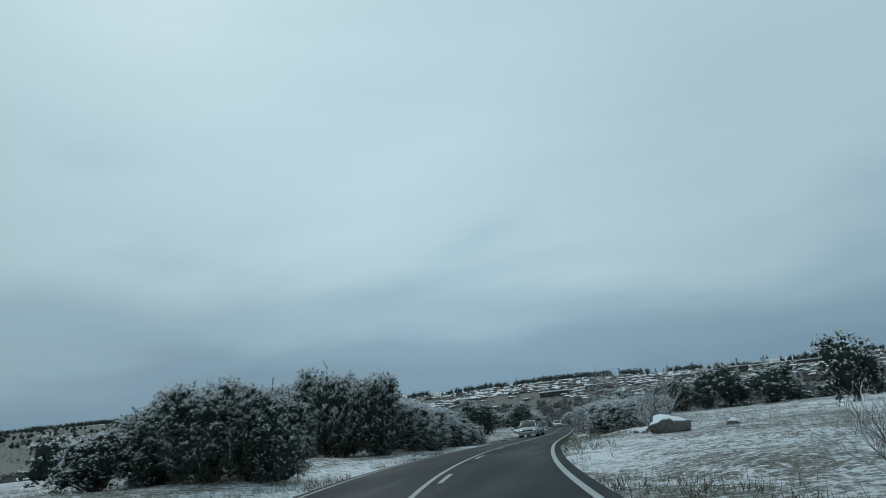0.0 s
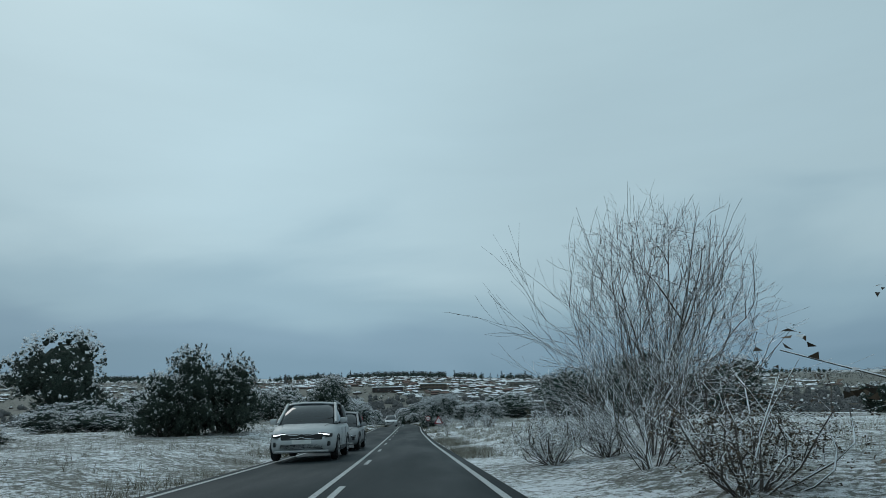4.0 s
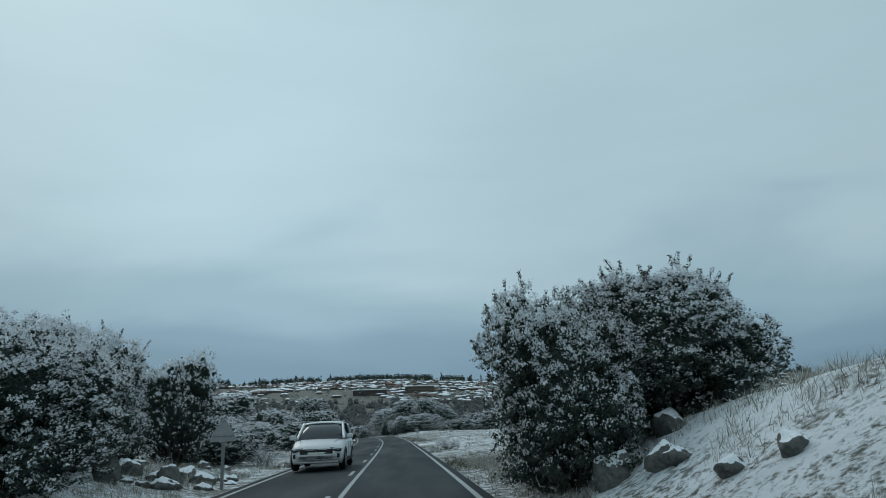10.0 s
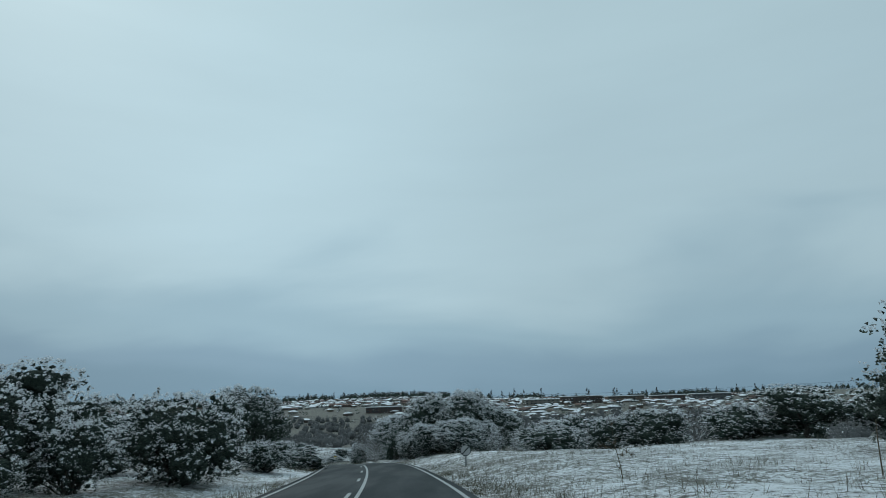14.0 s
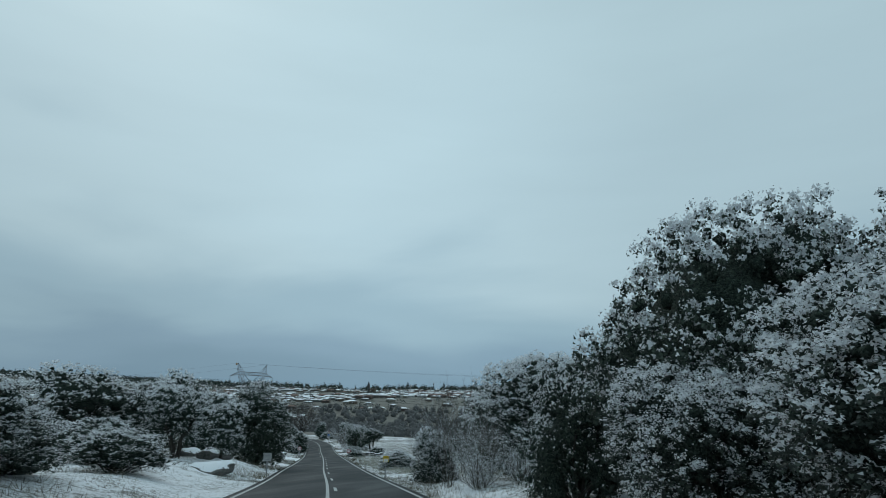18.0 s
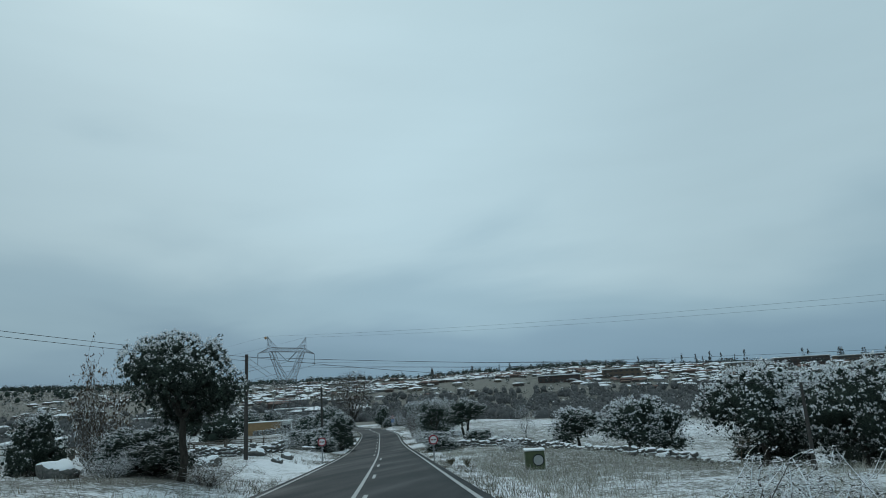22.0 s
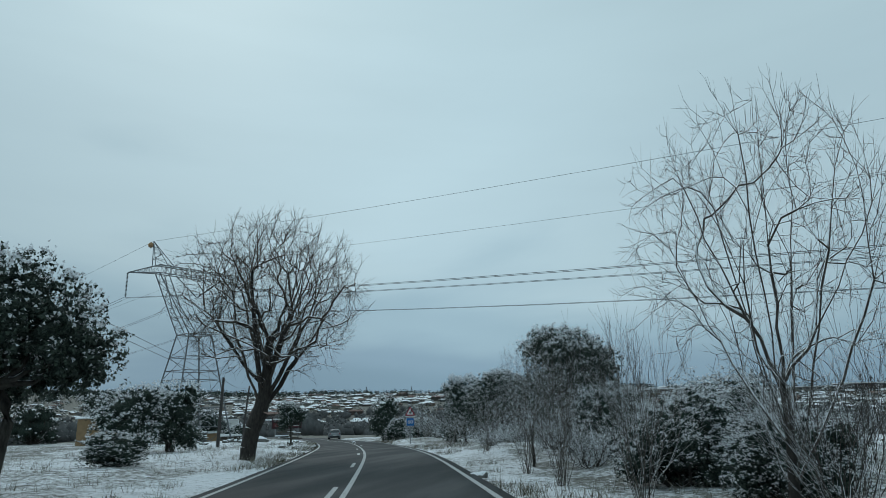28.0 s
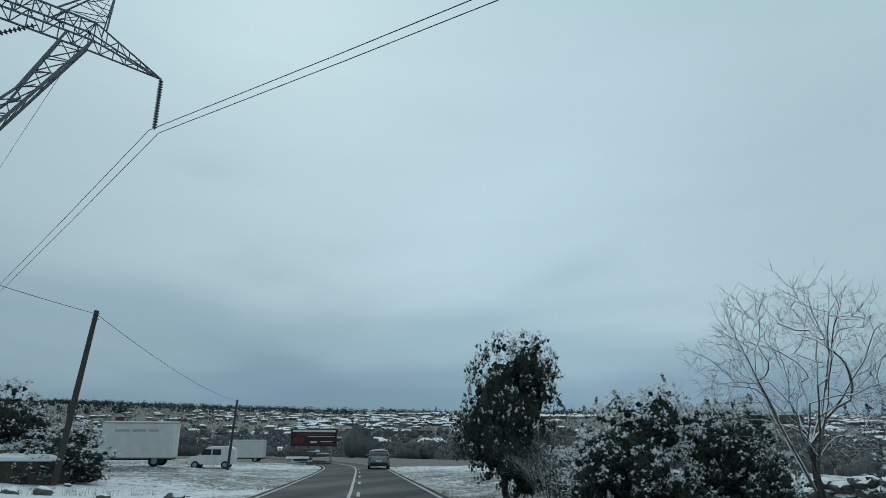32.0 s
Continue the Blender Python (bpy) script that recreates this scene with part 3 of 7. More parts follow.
def tufts(rng, centres, radii):
    """Small solid knots at the middles of the masses, part of the crown's fill."""
    g = (1 + 5 ** 0.5) / 2
    B = np.array([(-1, g, 0), (1, g, 0), (-1, -g, 0), (1, -g, 0), (0, -1, g), (0, 1, g), (0, -1, -g), (0, 1, -g), (g, 0, -1), (g, 0, 1), (-g, 0, -1), (-g, 0, 1)]) / 1.9
    T = np.array([(0, 11, 5), (0, 5, 1), (0, 1, 7), (0, 7, 10), (0, 10, 11), (1, 5, 9), (5, 11, 4), (11, 10, 2), (10, 7, 6), (7, 1, 8), (3, 9, 4), (3, 4, 2), (3, 2, 6), (3, 6, 8), (3, 8, 9), (4, 9, 5), (2, 4, 11), (6, 2, 10), (8, 6, 7), (9, 8, 1)])
    n = len(centres)
    V = centres[:, None] + B[None] * (radii[:, None, None] * rng.uniform(0.55, 1.35, (n, 12, 1)))
    return V.reshape(-1, 3), (T[None] + 12 * np.arange(n)[:, None, None]).reshape(-1, 3)


# masses in a crown, clumps on a mass, leaves in a clump, leaf size, clump radius
DETAIL = {"close": (128, 17, 19, .0076, .031), "near": (106, 12, 11, .0090, .030), "half": (84, 10, 8, .0122, .034), "mid": (70, 7, 7, .0162, .039), "far": (36, 6, 7, .024, .050)}


def crown(rng, lobes, lod, mat, snow, shoots=0):
    """A crown's mesh: foliage masses made of leafy clumps, snow on the clumps' upper sides. Also the shoots that stand out of it."""
    count, on, per, size, cr = DETAIL[lod]
    M, R = masses(rng, lobes, count)
    n = len(M)
    mid = np.array([0, 0, .4])
    out = (M - mid) / (np.linalg.norm(M - mid, axis=1)[:, None] + 1e-9)
    e = rng.normal(size=(n, on, 3)) + out[:, None] * 0.9 + (0, 0, .25)
    e /= np.linalg.norm(e, axis=2)[..., None]
    C = (M[:, None] + e * R[:, None, None] * rng.uniform(.55, 1.12, (n, on, 1)) * (1.1, 1.1, .9)).reshape(-1, 3)
    high = np.repeat(M[:, 2], on) * .5 + e.reshape(-1, 3)[:, 2] * .55
    deep = rng.choice(len(lobes), len(C) // 3)
    e = rng.normal(size=(len(deep), 3)) + (0, 0, .2)
    e /= np.linalg.norm(e, axis=1)[:, None]
    L = np.array(lobes)[deep]
    C = np.concatenate([C, L[:, :3] + e * L[:, 3:6] * rng.uniform(.56, .80, (len(deep), 1))])
    high = np.concatenate([high, L[:, 2] * .5 + e[:, 2] * .45 - .22])
    keep = C[:, 2] > .015
    C, high = C[keep], high[keep]
    body, lie = leaves(rng, C, rng.uniform(.6, 1.3, len(C)) * cr, per, size)
    score = lie * .80 + np.repeat(high, per) * 1.15 + rng.normal(size=len(lie)) * .22
    V, F = body
    wood = []
    if shoots:
        top = C[np.argsort(high + C[:, 2])[-len(C) // 3:]]
        tips = []
        for p in top[rng.choice(len(top), shoots, replace=False)]:
            q = p + rng.normal(size=3) * (.03, .03, 0) + (p - mid) * .05 + (0, 0, rng.uniform(.03, .075))
            wood.append(limb(rng, p, q, .003, .0012, 3, .1, 3))
            tips += [p + (q - p) * t for t in (.3, .5, .7, .85, 1)]
        (V2, F2), l2 = leaves(rng, np.array(tips), np.full(len(tips), .013), 9, size * .85)
        V, F = join([(V, F), (V2, F2)])
        score = np.concatenate([score, l2 * .6 + .25 + rng.normal(size=len(l2)) * .34])
    snowy = (score > np.quantile(score, 1 - snow)).astype(np.int32)
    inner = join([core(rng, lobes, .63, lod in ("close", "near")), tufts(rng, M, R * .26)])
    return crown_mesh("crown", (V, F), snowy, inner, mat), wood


def limb(rng, a, b, r0, r1, sides=5, sag=0.06, n=6):
    a, b = np.array(a, float), np.array(b, float)
    t = np.linspace(0, 1, n)[:, None]
    w = np.sin(t * math.pi) * sag * rng.normal(size=(1, 3)) * np.linalg.norm(b - a)
    w = w + np.sin(t * 9 + rng.uniform(0, 6)) * 0.012
    return tube(a + (b - a) * t + w * (t > 0), np.linspace(r0, r1, n), sides)


def branch(rng, out, p, d, length, r, depth, spread, up, least):
    """Grows a bare branch and its side shoots."""
    n = 4 if depth > 1 else 3
    pts = [p]
    for q in range(n):
        d = d + rng.normal(size=3) * 0.12 + np.array([0, 0, up])
        d = d / np.linalg.norm(d)
        pts.append(pts[-1] + d * length / n)
    out.append(tube(np.array(pts), np.linspace(r, max(r * 0.62, least), n + 1), 5 if r > 0.012 else 3))
    if depth == 0:
        return
    for k in range(3 if depth > 1 else 4):
        q = pts[-1] if k < 2 else pts[1 + int(rng.integers(0, n - 1))]
        e = d + rng.normal(size=3) * spread
        branch(rng, out, q, e / np.linalg.norm(e), length * rng.uniform(0.6, 0.86), max(r * 0.62, least), depth - 1, spread, up, least)


def build_oak(v, lod="near", mat=None, snow=0.34, clear=0.0):
    rng = np.random.default_rng(100 + v)
    lobes = [(a, b, clear + c * (1 - clear), d, e, f * (1 - clear)) for a, b, c, d, e, f in envelope(rng, "oak")]
    top = new("oak_tree")
    base = ((-.03, 0), (.035, .01)) if v % 2 else ((0, 0),)
    wood = []
    for bx, by in base:
        knee = (bx * 3.5 + rng.normal() * .015, by, .26 + clear * .5)
        wood.append(limb(rng, (bx, by, -.03), knee, .034, .024, 7, .1))
        for lb in lobes:
            f = (lb[0] * .85, lb[1] * .85, lb[2])
            wood.append(limb(rng, knee, f, .017, .005, 5, .1))
    me, _ = crown(rng, lobes, lod, mat or (M_OAK if lod in ("close", "near", "half") else M_OAK_FAR), snow)
    child("trunk", mesh_of("trunk", *join(wood), M_BARK, True), top)
    child("crown", me, top)
    return top


def build_bush(v, lod="near", mat=None, snow=0.52, form="bush", shoots=16):
    rng = np.random.default_rng(200 + v)
    lobes = envelope(rng, form)
    top = new("evergreen_bush")
    wood = [limb(rng, (rng.normal() * .03, rng.normal() * .03, -.03), (lb[0], lb[1], lb[2]), .02, .005, 5, .1) for lb in lobes for q in (0, 1)]
    me, sprigs = crown(rng, lobes, lod, mat or M_OAK_WHITE, snow, shoots if lod != "far" else 0)
    child("stem_tangle", mesh_of("stems", *join(wood + sprigs), M_BARK, True), top)["kind"] = "stuff"
    child("foliage", me, top)
    return top


def build_shrub(v, lod="near", mat=None):
    """A thin-twigged shrub with small snowy leaves."""
    rng = np.random.default_rng(300 + v)
    top = new("snowy_shrub")
    wood, tips = [], []
    for q in range(34):
        a = rng.uniform(0, 6.28)
        r = rng.uniform(0.1, .48)
        e = np.array([math.cos(a) * r, math.sin(a) * r, rng.uniform(.45, 1.0) * (1.05 - r * .7)])
        s = np.array([math.cos(a) * .06, math.sin(a) * .06, -.03])
        wood.append(limb(rng, s, e, .008, .0025, 4, .12))
        for t in np.linspace(.35, 1, 7):
            tips.append(s + (e - s) * t + rng.normal(size=3) * .03)
            g = tips[-1] + rng.normal(size=3) * .1 + (0, 0, .03)
            wood.append(limb(rng, s + (e - s) * t, g, .003, .0015, 3, .1, 3))
            tips.append(g)
    child("twig_tangle", mesh_of("twigs", *join(wood), M_TWIG), top)["kind"] = "stuff"
    tips = np.array(tips)
    tips = tips[tips[:, 2] > .02]
    body, lie = leaves(rng, tips, rng.uniform(.02, .055, len(tips)), *((13, .0075) if lod == "near" else (7, .0125)))
    snowy = (lie + rng.normal(size=len(lie)) * .5 > (-.45 if mat is None else .75)).astype(np.int32)
    child("foliage", crown_mesh("foliage", body, snowy, None, mat or M_SHRUB), top)
    return top


def build_brown(v, lod):
    top = build_shrub(v, lod, M_BROWN)
    top.name = "dry_shrub"
    return top


def build_bare(v):
    """A leafless tree: limbs fan out from the stem, then each point of the crown is reached from the wood that points at it."""
    rng = np.random.default_rng(400 + v)
    top = new("bare_tree")
    if v == 0:
        stem = [(-.085, 0, -.03), (-.080, 0, .05), (-.066, .002, .12), (-.034, .002, .19), (-.016, .002, .26), (-.010, 0, .34), (-.006, 0, .46), (.0, 0, .62), (.0, 0, .78)]
        mid, half, n, thick, fan, rise = np.array([0, 0, .645]), np.array([.48, .48, .355]), 1700, .036, 16, (3, 7)
    else:
        stem = [(0, 0, -.03), (-.004, 0, .08), (.0, .008, .17), (.006, .01, .30)]
        mid, half, n, thick, fan, rise = np.array([0, 0, .60]), np.array([.46, .46, .41]), 760, .017, 11, (1, 4)
    N = [np.array(p, float) for p in stem]
    up = [-1] + list(range(len(stem) - 1))
    for q in range(fan):
        k = rise[0] + q % (rise[1] - rise[0])
        a, tilt = q * 2.4 + rng.uniform(-.3, .3), rng.uniform(-.05, 1.15)
        d = np.array([math.cos(a) * math.cos(tilt), math.sin(a) * math.cos(tilt), math.sin(tilt)])
        e = mid + d * half * rng.uniform(.72, .92)
        p, last = N[k], k
        for t in np.linspace(0, 1, 10)[1:]:
            N.append(p + (e - p) * t + np.array([0, 0, -.30]) * (t - t * t) * np.linalg.norm((e - p)[:2]) * (1 if v else .35) + rng.normal(size=3) * .004)
            up.append(last)
            last = len(N) - 1
    P = rng.normal(size=(n, 3))
    P /= np.linalg.norm(P, axis=1)[:, None]
    P = mid + P * half * rng.uniform(.10, 1, (n, 1)) ** .40 * rng.uniform(.86, 1.05, (n, 1))
    P = P[np.argsort(np.linalg.norm((P - (0, 0, .35)), axis=1) + rng.normal(size=n) * .04)]
    for p in P:
        Q = np.array(N)
        g = p - Q
        far = np.linalg.norm(g, axis=1) + 1e-9
        along = Q - Q[np.maximum(np.array(up), 0)]
        along /= np.linalg.norm(along, axis=1)[:, None] + 1e-9
        cost = far * (1.75 - np.sum(along * g, axis=1) / far)
        cost[:rise[0]] = 9
        k = int(np.argmin(cost))
        a, g = N[k], far[k]
        parts = max(1, int(g / .04))
        bow = along[k] * g * .18
        for j in range(1, parts + 1):
            f = j / parts
            N.append(a + (p - a) * f + bow * math.sin(f * math.pi))
            up.append(k if j == 1 else len(N) - 2)
    load = np.zeros(len(N))
    kids = [0] * len(N)
    for i in range(len(N) - 1, -1, -1):
        load[i] += 0.0 if kids[i] else 1.0
        if up[i] >= 0:
            load[up[i]] += load[i]
            kids[up[i]] += 1
    rad = np.maximum(thick * (load / load[0]) ** .54, .0005)
    big, out = [], []
    for i in range(1, len(N)):
        seg = tube(np.array([N[up[i]], N[i]]), np.array([min(rad[up[i]], rad[i] * 1.4), rad[i]]), 8 if rad[i] > .008 else 4 if rad[i] > .002 else 3)
        (big if rad[i] > .0065 else out).append(seg)
        if rad[i] < .0016:
            for k in range(4 if v == 0 else 3):
                d = (N[i] - N[up[i]]) / (np.linalg.norm(N[i] - N[up[i]]) + 1e-6) + rng.normal(size=3) * .5 + (0, 0, .1)
                e = N[i] + d / np.linalg.norm(d) * rng.uniform(.03, .075)
                out.append(tube(np.array([N[i], (N[i] + e) / 2 + rng.normal(size=3) * .004, e]), np.array([.0006, .0005, .0003]), 3))
    child("trunk", mesh_of("trunk", *join(big), M_BRANCH, True), top)
    child("branch_work", mesh_of("branches", *join(out), M_FINE if v == 0 else M_TWIG), top)
    return top


def build_twigs(v):
    rng = np.random.default_rng(500 + v)
    top = new("bare_shrub")
    out = []
    for k in range(20):
        a = rng.uniform(0, 6.28)
        s = rng.uniform(.05, .55)
        d = np.array([math.cos(a) * s, math.sin(a) * s, 1.0])
        p = np.array([math.cos(a), math.sin(a), 0]) * rng.uniform(0, .07)
        branch(rng, out, p - (0, 0, .03), d / np.linalg.norm(d), rng.uniform(.27, .42), .0036, 3, .26, .05, .0007)
    child("stem_base", mesh_of("stem_base", *join(out[::8]), M_TWIG), top)["kind"] = "stuff"
    child("stem_tangle", mesh_of("stems", *join([q for k, q in enumerate(out) if k % 8]), M_TWIG), top)["kind"] = "stuff"
    return top


BUILD = {"oak": build_oak, "dark_oak": lambda v, lod: build_oak(v + 5, lod, M_OAK, 0.22), "high_oak": lambda v, lod: build_oak(v + 15, lod, M_OAK, 0.26, 0.36), "white_oak": lambda v, lod: build_oak(v + 10, lod, M_OAK_WHITE, 0.52, 0.20), "far_oak": lambda v, lod: build_bush(v + 20, "far", M_OAK_FAR, 0.25),
         "bush": build_bush, "dark_bush": lambda v, lod: build_bush(v + 10, lod, M_OAK, 0.28),
         "tall_bush": lambda v, lod: build_bush(v + 30, lod, M_OAK, 0.20, "tall", 26), "sprig_bush": lambda v, lod: build_bush(v + 40, lod, M_OAK, 0.42, "bush", 80),
         "shrub": build_shrub, "brown": build_brown, "bare": lambda v, lod: build_bare(v), "twigs": lambda v, lod: build_twigs(v)}
LABEL = {"oak": ("dark evergreen oak with snow lying on its leaves", "tree"),
         "dark_oak": ("dark spreading evergreen oak with little snow on it", "tree"),
         "high_oak": ("evergreen oak with a clear trunk under its crown", "tree"),
         "white_oak": ("round evergreen oak thickly dusted with snow", "tree"),
         "far_oak": ("small dark evergreen oak in the distance, snow on top", "tree"),
         "bush": ("dense evergreen bush with snow on its upper leaves", "bush"),
         "dark_bush": ("dark leafy evergreen bush, lightly snowed on", "bush"),
         "tall_bush": ("tall dark green bush narrowing upwards, little snow", "bush"),
         "sprig_bush": ("dense dark bush with upright leafy sprigs, snow-flecked", "bush"),
         "shrub": ("thin-twigged shrub covered in fresh snow", "shrub"),
         "brown": ("dry brown shrub with bits of snow", "shrub"),
         "bare": ("leafless tree with fine grey branches", "tree"),
         "twigs": ("leafless shrub with upright bare stems", "shrub")}
PROTO = {}
plant_rng = random.Random(7)


def plant(kind, x, y, h, w, v=None, turn=None, label="", sink=0.0, depth=None, close=False):
    """A plant of the given height and width on the ground at x, y."""
    v = plant_rng.randrange({"bare": 2, "twigs": 2, "shrub": 2, "brown": 1}.get(kind, 4)) if v is None else v
    v %= {"dark_oak": 2, "high_oak": 2, "white_oak": 3, "bare": 2}.get(kind, 4)
    turn = plant_rng.uniform(0, 6.28) if turn is None else radians(turn)
    m = Matrix.Translation((x, y, float(ground_z(x, y)) - sink)) @ Matrix.Rotation(turn, 4, "Z") @ Matrix.Diagonal((w, depth or w, h, 1))
    side = abs(x - float(road_x(y)))
    lod = "close" if close else "near" if side < 8 and y < 335 else "mid" if side > 28 else "half"
    if (kind, v, lod) in PROTO:
        p = PROTO[kind, v, lod]
        ob = copy_thing(p, m @ Matrix.Diagonal((1 / p.scale[0], 1 / p.scale[1], 1 / p.scale[2], 1)))
    else:
        ob = PROTO[kind, v, lod] = BUILD[kind](v, lod)
        lab, cat = LABEL[kind]
        tagged(ob, lab, cat, kind.replace("_", " ") + "s by the road")
        ob.matrix_basis = m
    if label:
        ob["label"] = label
    return ob


def plants(kind, rows, close=False):
    for r in rows:
        plant(kind, *r, close=close)


# first bend and the straight: y -55 to 50
plants("dark_bush", [(-5.6, -38.9, 2.7, 2.6, 0), (-4.1, -38.2, 2.5, 2.2, 1), (-7.6, -38.2, 2.4, 2.2, 2)], True)
plants("bush", [(-8.3, -39.6, 1.6, 2.0, 1)])
plants("dark_bush", [(-10.6, -21.6, 4.5, 3.8, 2), (-8.3, -22.2, 4.7, 3.2, 3), (-6.2, -22.6, 4.2, 2.8, 0)], True)
plants("bush", [(-5.0, -20.5, 2.9, 2.6, 1), (-5.0, -17.0, 2.7, 2.8, 2), (-5.0, -13.2, 2.3, 2.9, 0)], True)
plants("bush", [(-5.2, -9.2, 2.1, 2.8, 1), (-5.3, -5.6, 1.9, 2.8, 2), (-5.2, -2.6, 1.6, 2.6, 3), (-7.4, -16.0, 3.0, 3.6, 0), (-7.6, -11, 2.6, 3.6, 1), (-7.8, -6, 2.3, 3.6, 2), (-8.0, -1.0, 1.9, 3.4, 0), (-10.5, -12, 2.6, 4.2, 3), (-11.2, -26.5, 2.3, 3.0, 2), (-12.8, -30.5, 2.0, 3.0, 1), (-14, -16, 2.6, 5, 1)])
plants("tall_bush", [(-11.2, 30.5, 4.6, 3.5, 0), (-9.3, 31.6, 4.0, 3.4, 1)])
plants("dark_bush", [(-12.4, 29.6, 3.5, 3.2, 1), (-10.2, 32.6, 3.6, 3.6, 2)])
plants("oak", [(-30.5, 53.0, 8.6, 8.6, 2)])
plants("bush", [(-20.1, 38.5, 1.6, 4.6, 2), (-23.5, 40, 1.7, 4.6, 1), (-26, 46, 2.2, 6, 0), (-17.5, 22, 1.4, 3.4, 1)])
plants("twigs", [(6.9, -27.6, 2.5, 2.9, 0), (4.7, 4.6, 2.4, 4.6, 1), (7.4, -47.0, 1.1, 2.2, 0)])
plants("twigs", [(5.6, 7.2, 4.8, 4.6, 1)])
plants("bare", [(6.2, 7.6, 5.2, 4.8, 1)])
plants("brown", [(3.7, -4.0, 1.8, 2.6, 0), (4.6, 1.5, 1.6, 2.6, 0), (5.6, -2.0, 1.8, 2.6, 0)])
plants("bush", [(5.2, -14.6, 2.1, 2.6, 0), (5.0, -17.2, 1.8, 2.2, 1), (6.0, -19.6, 1.8, 2.4, 2), (7.3, -18.6, 1.8, 2.4, 3)], True)
plants("dark_bush", [(5.9, -9.0, 2.7, 2.2, 1)])
plants("shrub", [(3.9, 8.6, 1.2, 2.2, 1), (5.0, 8.2, 1.3, 2.0, 0), (5.6, 13.2, 1.2, 1.9, 0), (8.0, 13.0, 1.2, 2.2, 1), (6.4, -16.4, 1.7, 2.6, 0), (7.0, -24.6, 1.5, 2.6, 1)])
plants("oak", [(28.9, 14.8, 6.7, 5.8, 1), (34.5, 64.5, 6.3, 9.6, 1)])
plants("dark_oak", [(18.6, 76.8, 5.7, 6.0, 0), (21.4, 75.6, 6.1, 6.0, 2), (24.6, 71.5, 7.4, 5.2, 3), (28.4, 70.2, 8.0, 7.6, 1)])
# cutting: y 50 to 100
plants("tall_bush", [(-6.7, 51.5, 4.2, 4.0, 2)], True)
plants("dark_bush", [(-5.8, 53.2, 2.9, 2.3, 2)], True)
plants("bush", [(-15.6, 58.5, 3.2, 3.2, 0), (-13.2, 57.6, 3.1, 3.0, 1), (-11.4, 58.0, 2.7, 2.8, 2), (-18.6, 61, 3.3, 4.2, 3), (-22, 63, 3.4, 5, 0), (-9.6, 57.0, 1.9, 2.6, 3), (-27, 66, 3.8, 7, 2)])
plants("dark_bush", [(-6.3, 57.0, 2.1, 2.1, 1)], True)
plants("oak", [(-17.2, 89.5, 5.8, 3.5, 1)])
plants("dark_bush", [(-15.4, 90.2, 4.0, 2.2, 2)])
plants("bush", [(-8.5, 86.0, 3.4, 2.6, 3), (-7.6, 82.6, 3.4, 2.8, 1), (-6.6, 78.6, 2.9, 3.3, 0)], True)
plants("bush", [(-8.5, 92.0, 4.1, 3.4, 1), (-8.4, 80.2, 2.4, 3.0, 2), (-9.4, 97.5, 2.3, 3.6, 0), (-8.4, 101, 1.8, 3.0, 3), (-8.8, 106.0, 2.0, 3.2, 2), (-8.4, 112.0, 1.7, 3.4, 0), (-11.6, 104, 2.2, 4.2, 1), (-12.4, 110, 2.2, 4.6, 3), (-10.4, 117, 1.8, 3.6, 0), (-7.6, 95.6, 1.5, 2.6, 1)])
plants("sprig_bush", [(2.7, 66.6, 3.4, 2.6, 0), (4.4, 66.4, 2.5, 2.9, 1), (2.2, 68.6, 3.0, 2.2, 2), (2.4, 79.0, 3.5, 2.9, 2), (4.8, 79.8, 3.1, 3.5, 3), (3.4, 80.8, 3.5, 3.0, 1)], True)
plants("dark_bush", [(7.2, 86, 2.6, 4.0, 1)])
plants("bush", [(5.5, 62.6, 1.6, 2.0, 1), (7.0, 61.8, 1.9, 2.4, 0), (8.6, 63.5, 1.9, 2.8, 3)], True)
plants("shrub", [(3.4, 61.6, 1.8, 2.1, 0), (5.4, 51.0, 1.4, 2.0, 1), (7.0, 52.2, 1.6, 2.4, 0), (9.6, 95, 1.2, 2.6, 0), (6.4, 70.8, 1.2, 2.4, 1)])
plants("twigs", [(6.9, 74.6, 0.9, 0.9, 0), (5.4, 86.6, 1.4, 2.0, 0), (6.6, 87.8, 1.5, 2.4, 1), (7.6, 88.6, 1.3, 2.2, 0)])
plants("brown", [(5.8, 87.4, 1.1, 2.2, 0), (7.6, 89.6, 1.0, 2.6, 0)])
plants("shrub", [(4.9, 87.6, 1.1, 2.2, 1), (6.9, 86.6, 1.2, 2.4, 0), (-6.0, 95.2, 0.9, 2.0, 1)])
# level stretch: y 100 to 165
plants("oak", [(17.1, 137.0, 5.5, 6.0, 2), (22.3, 135.5, 5.9, 8.6, 0), (20.0, 138.4, 5.4, 6.0, 1)])
plants("dark_oak", [(-13.6, 167.3, 5.5, 5.4, 2)], True)
# added bushes: stand in for the shadows under the oak and screen the stable
plants("dark_bush", [(-19.6, 174.0, 2.3, 4.2, 1), (-22.5, 177.5, 2.4, 4.4, 2)])
plants("white_oak", [(-21.6, 150.0, 5.4, 7.0, 0)])
plants("bush", [(-13.9, 136.6, 3.4, 4.6, 1), (-20.3, 143.0, 3.3, 5.0, 2), (-11.6, 133.0, 1.6, 1.8, 0), (-15.5, 130.0, 2.0, 3.2, 3), (-11.5, 137.2, 2.3, 2.6, 1), (-16.6, 134, 2.6, 3.8, 0), (-12.6, 128.4, 1.5, 2.6, 2), (-18.4, 126, 2.0, 4.0, 1), (-8.6, 150, 1.6, 3, 1), (-7.8, 156, 1.4, 3, 0), (-25, 136, 3.6, 6, 0)])
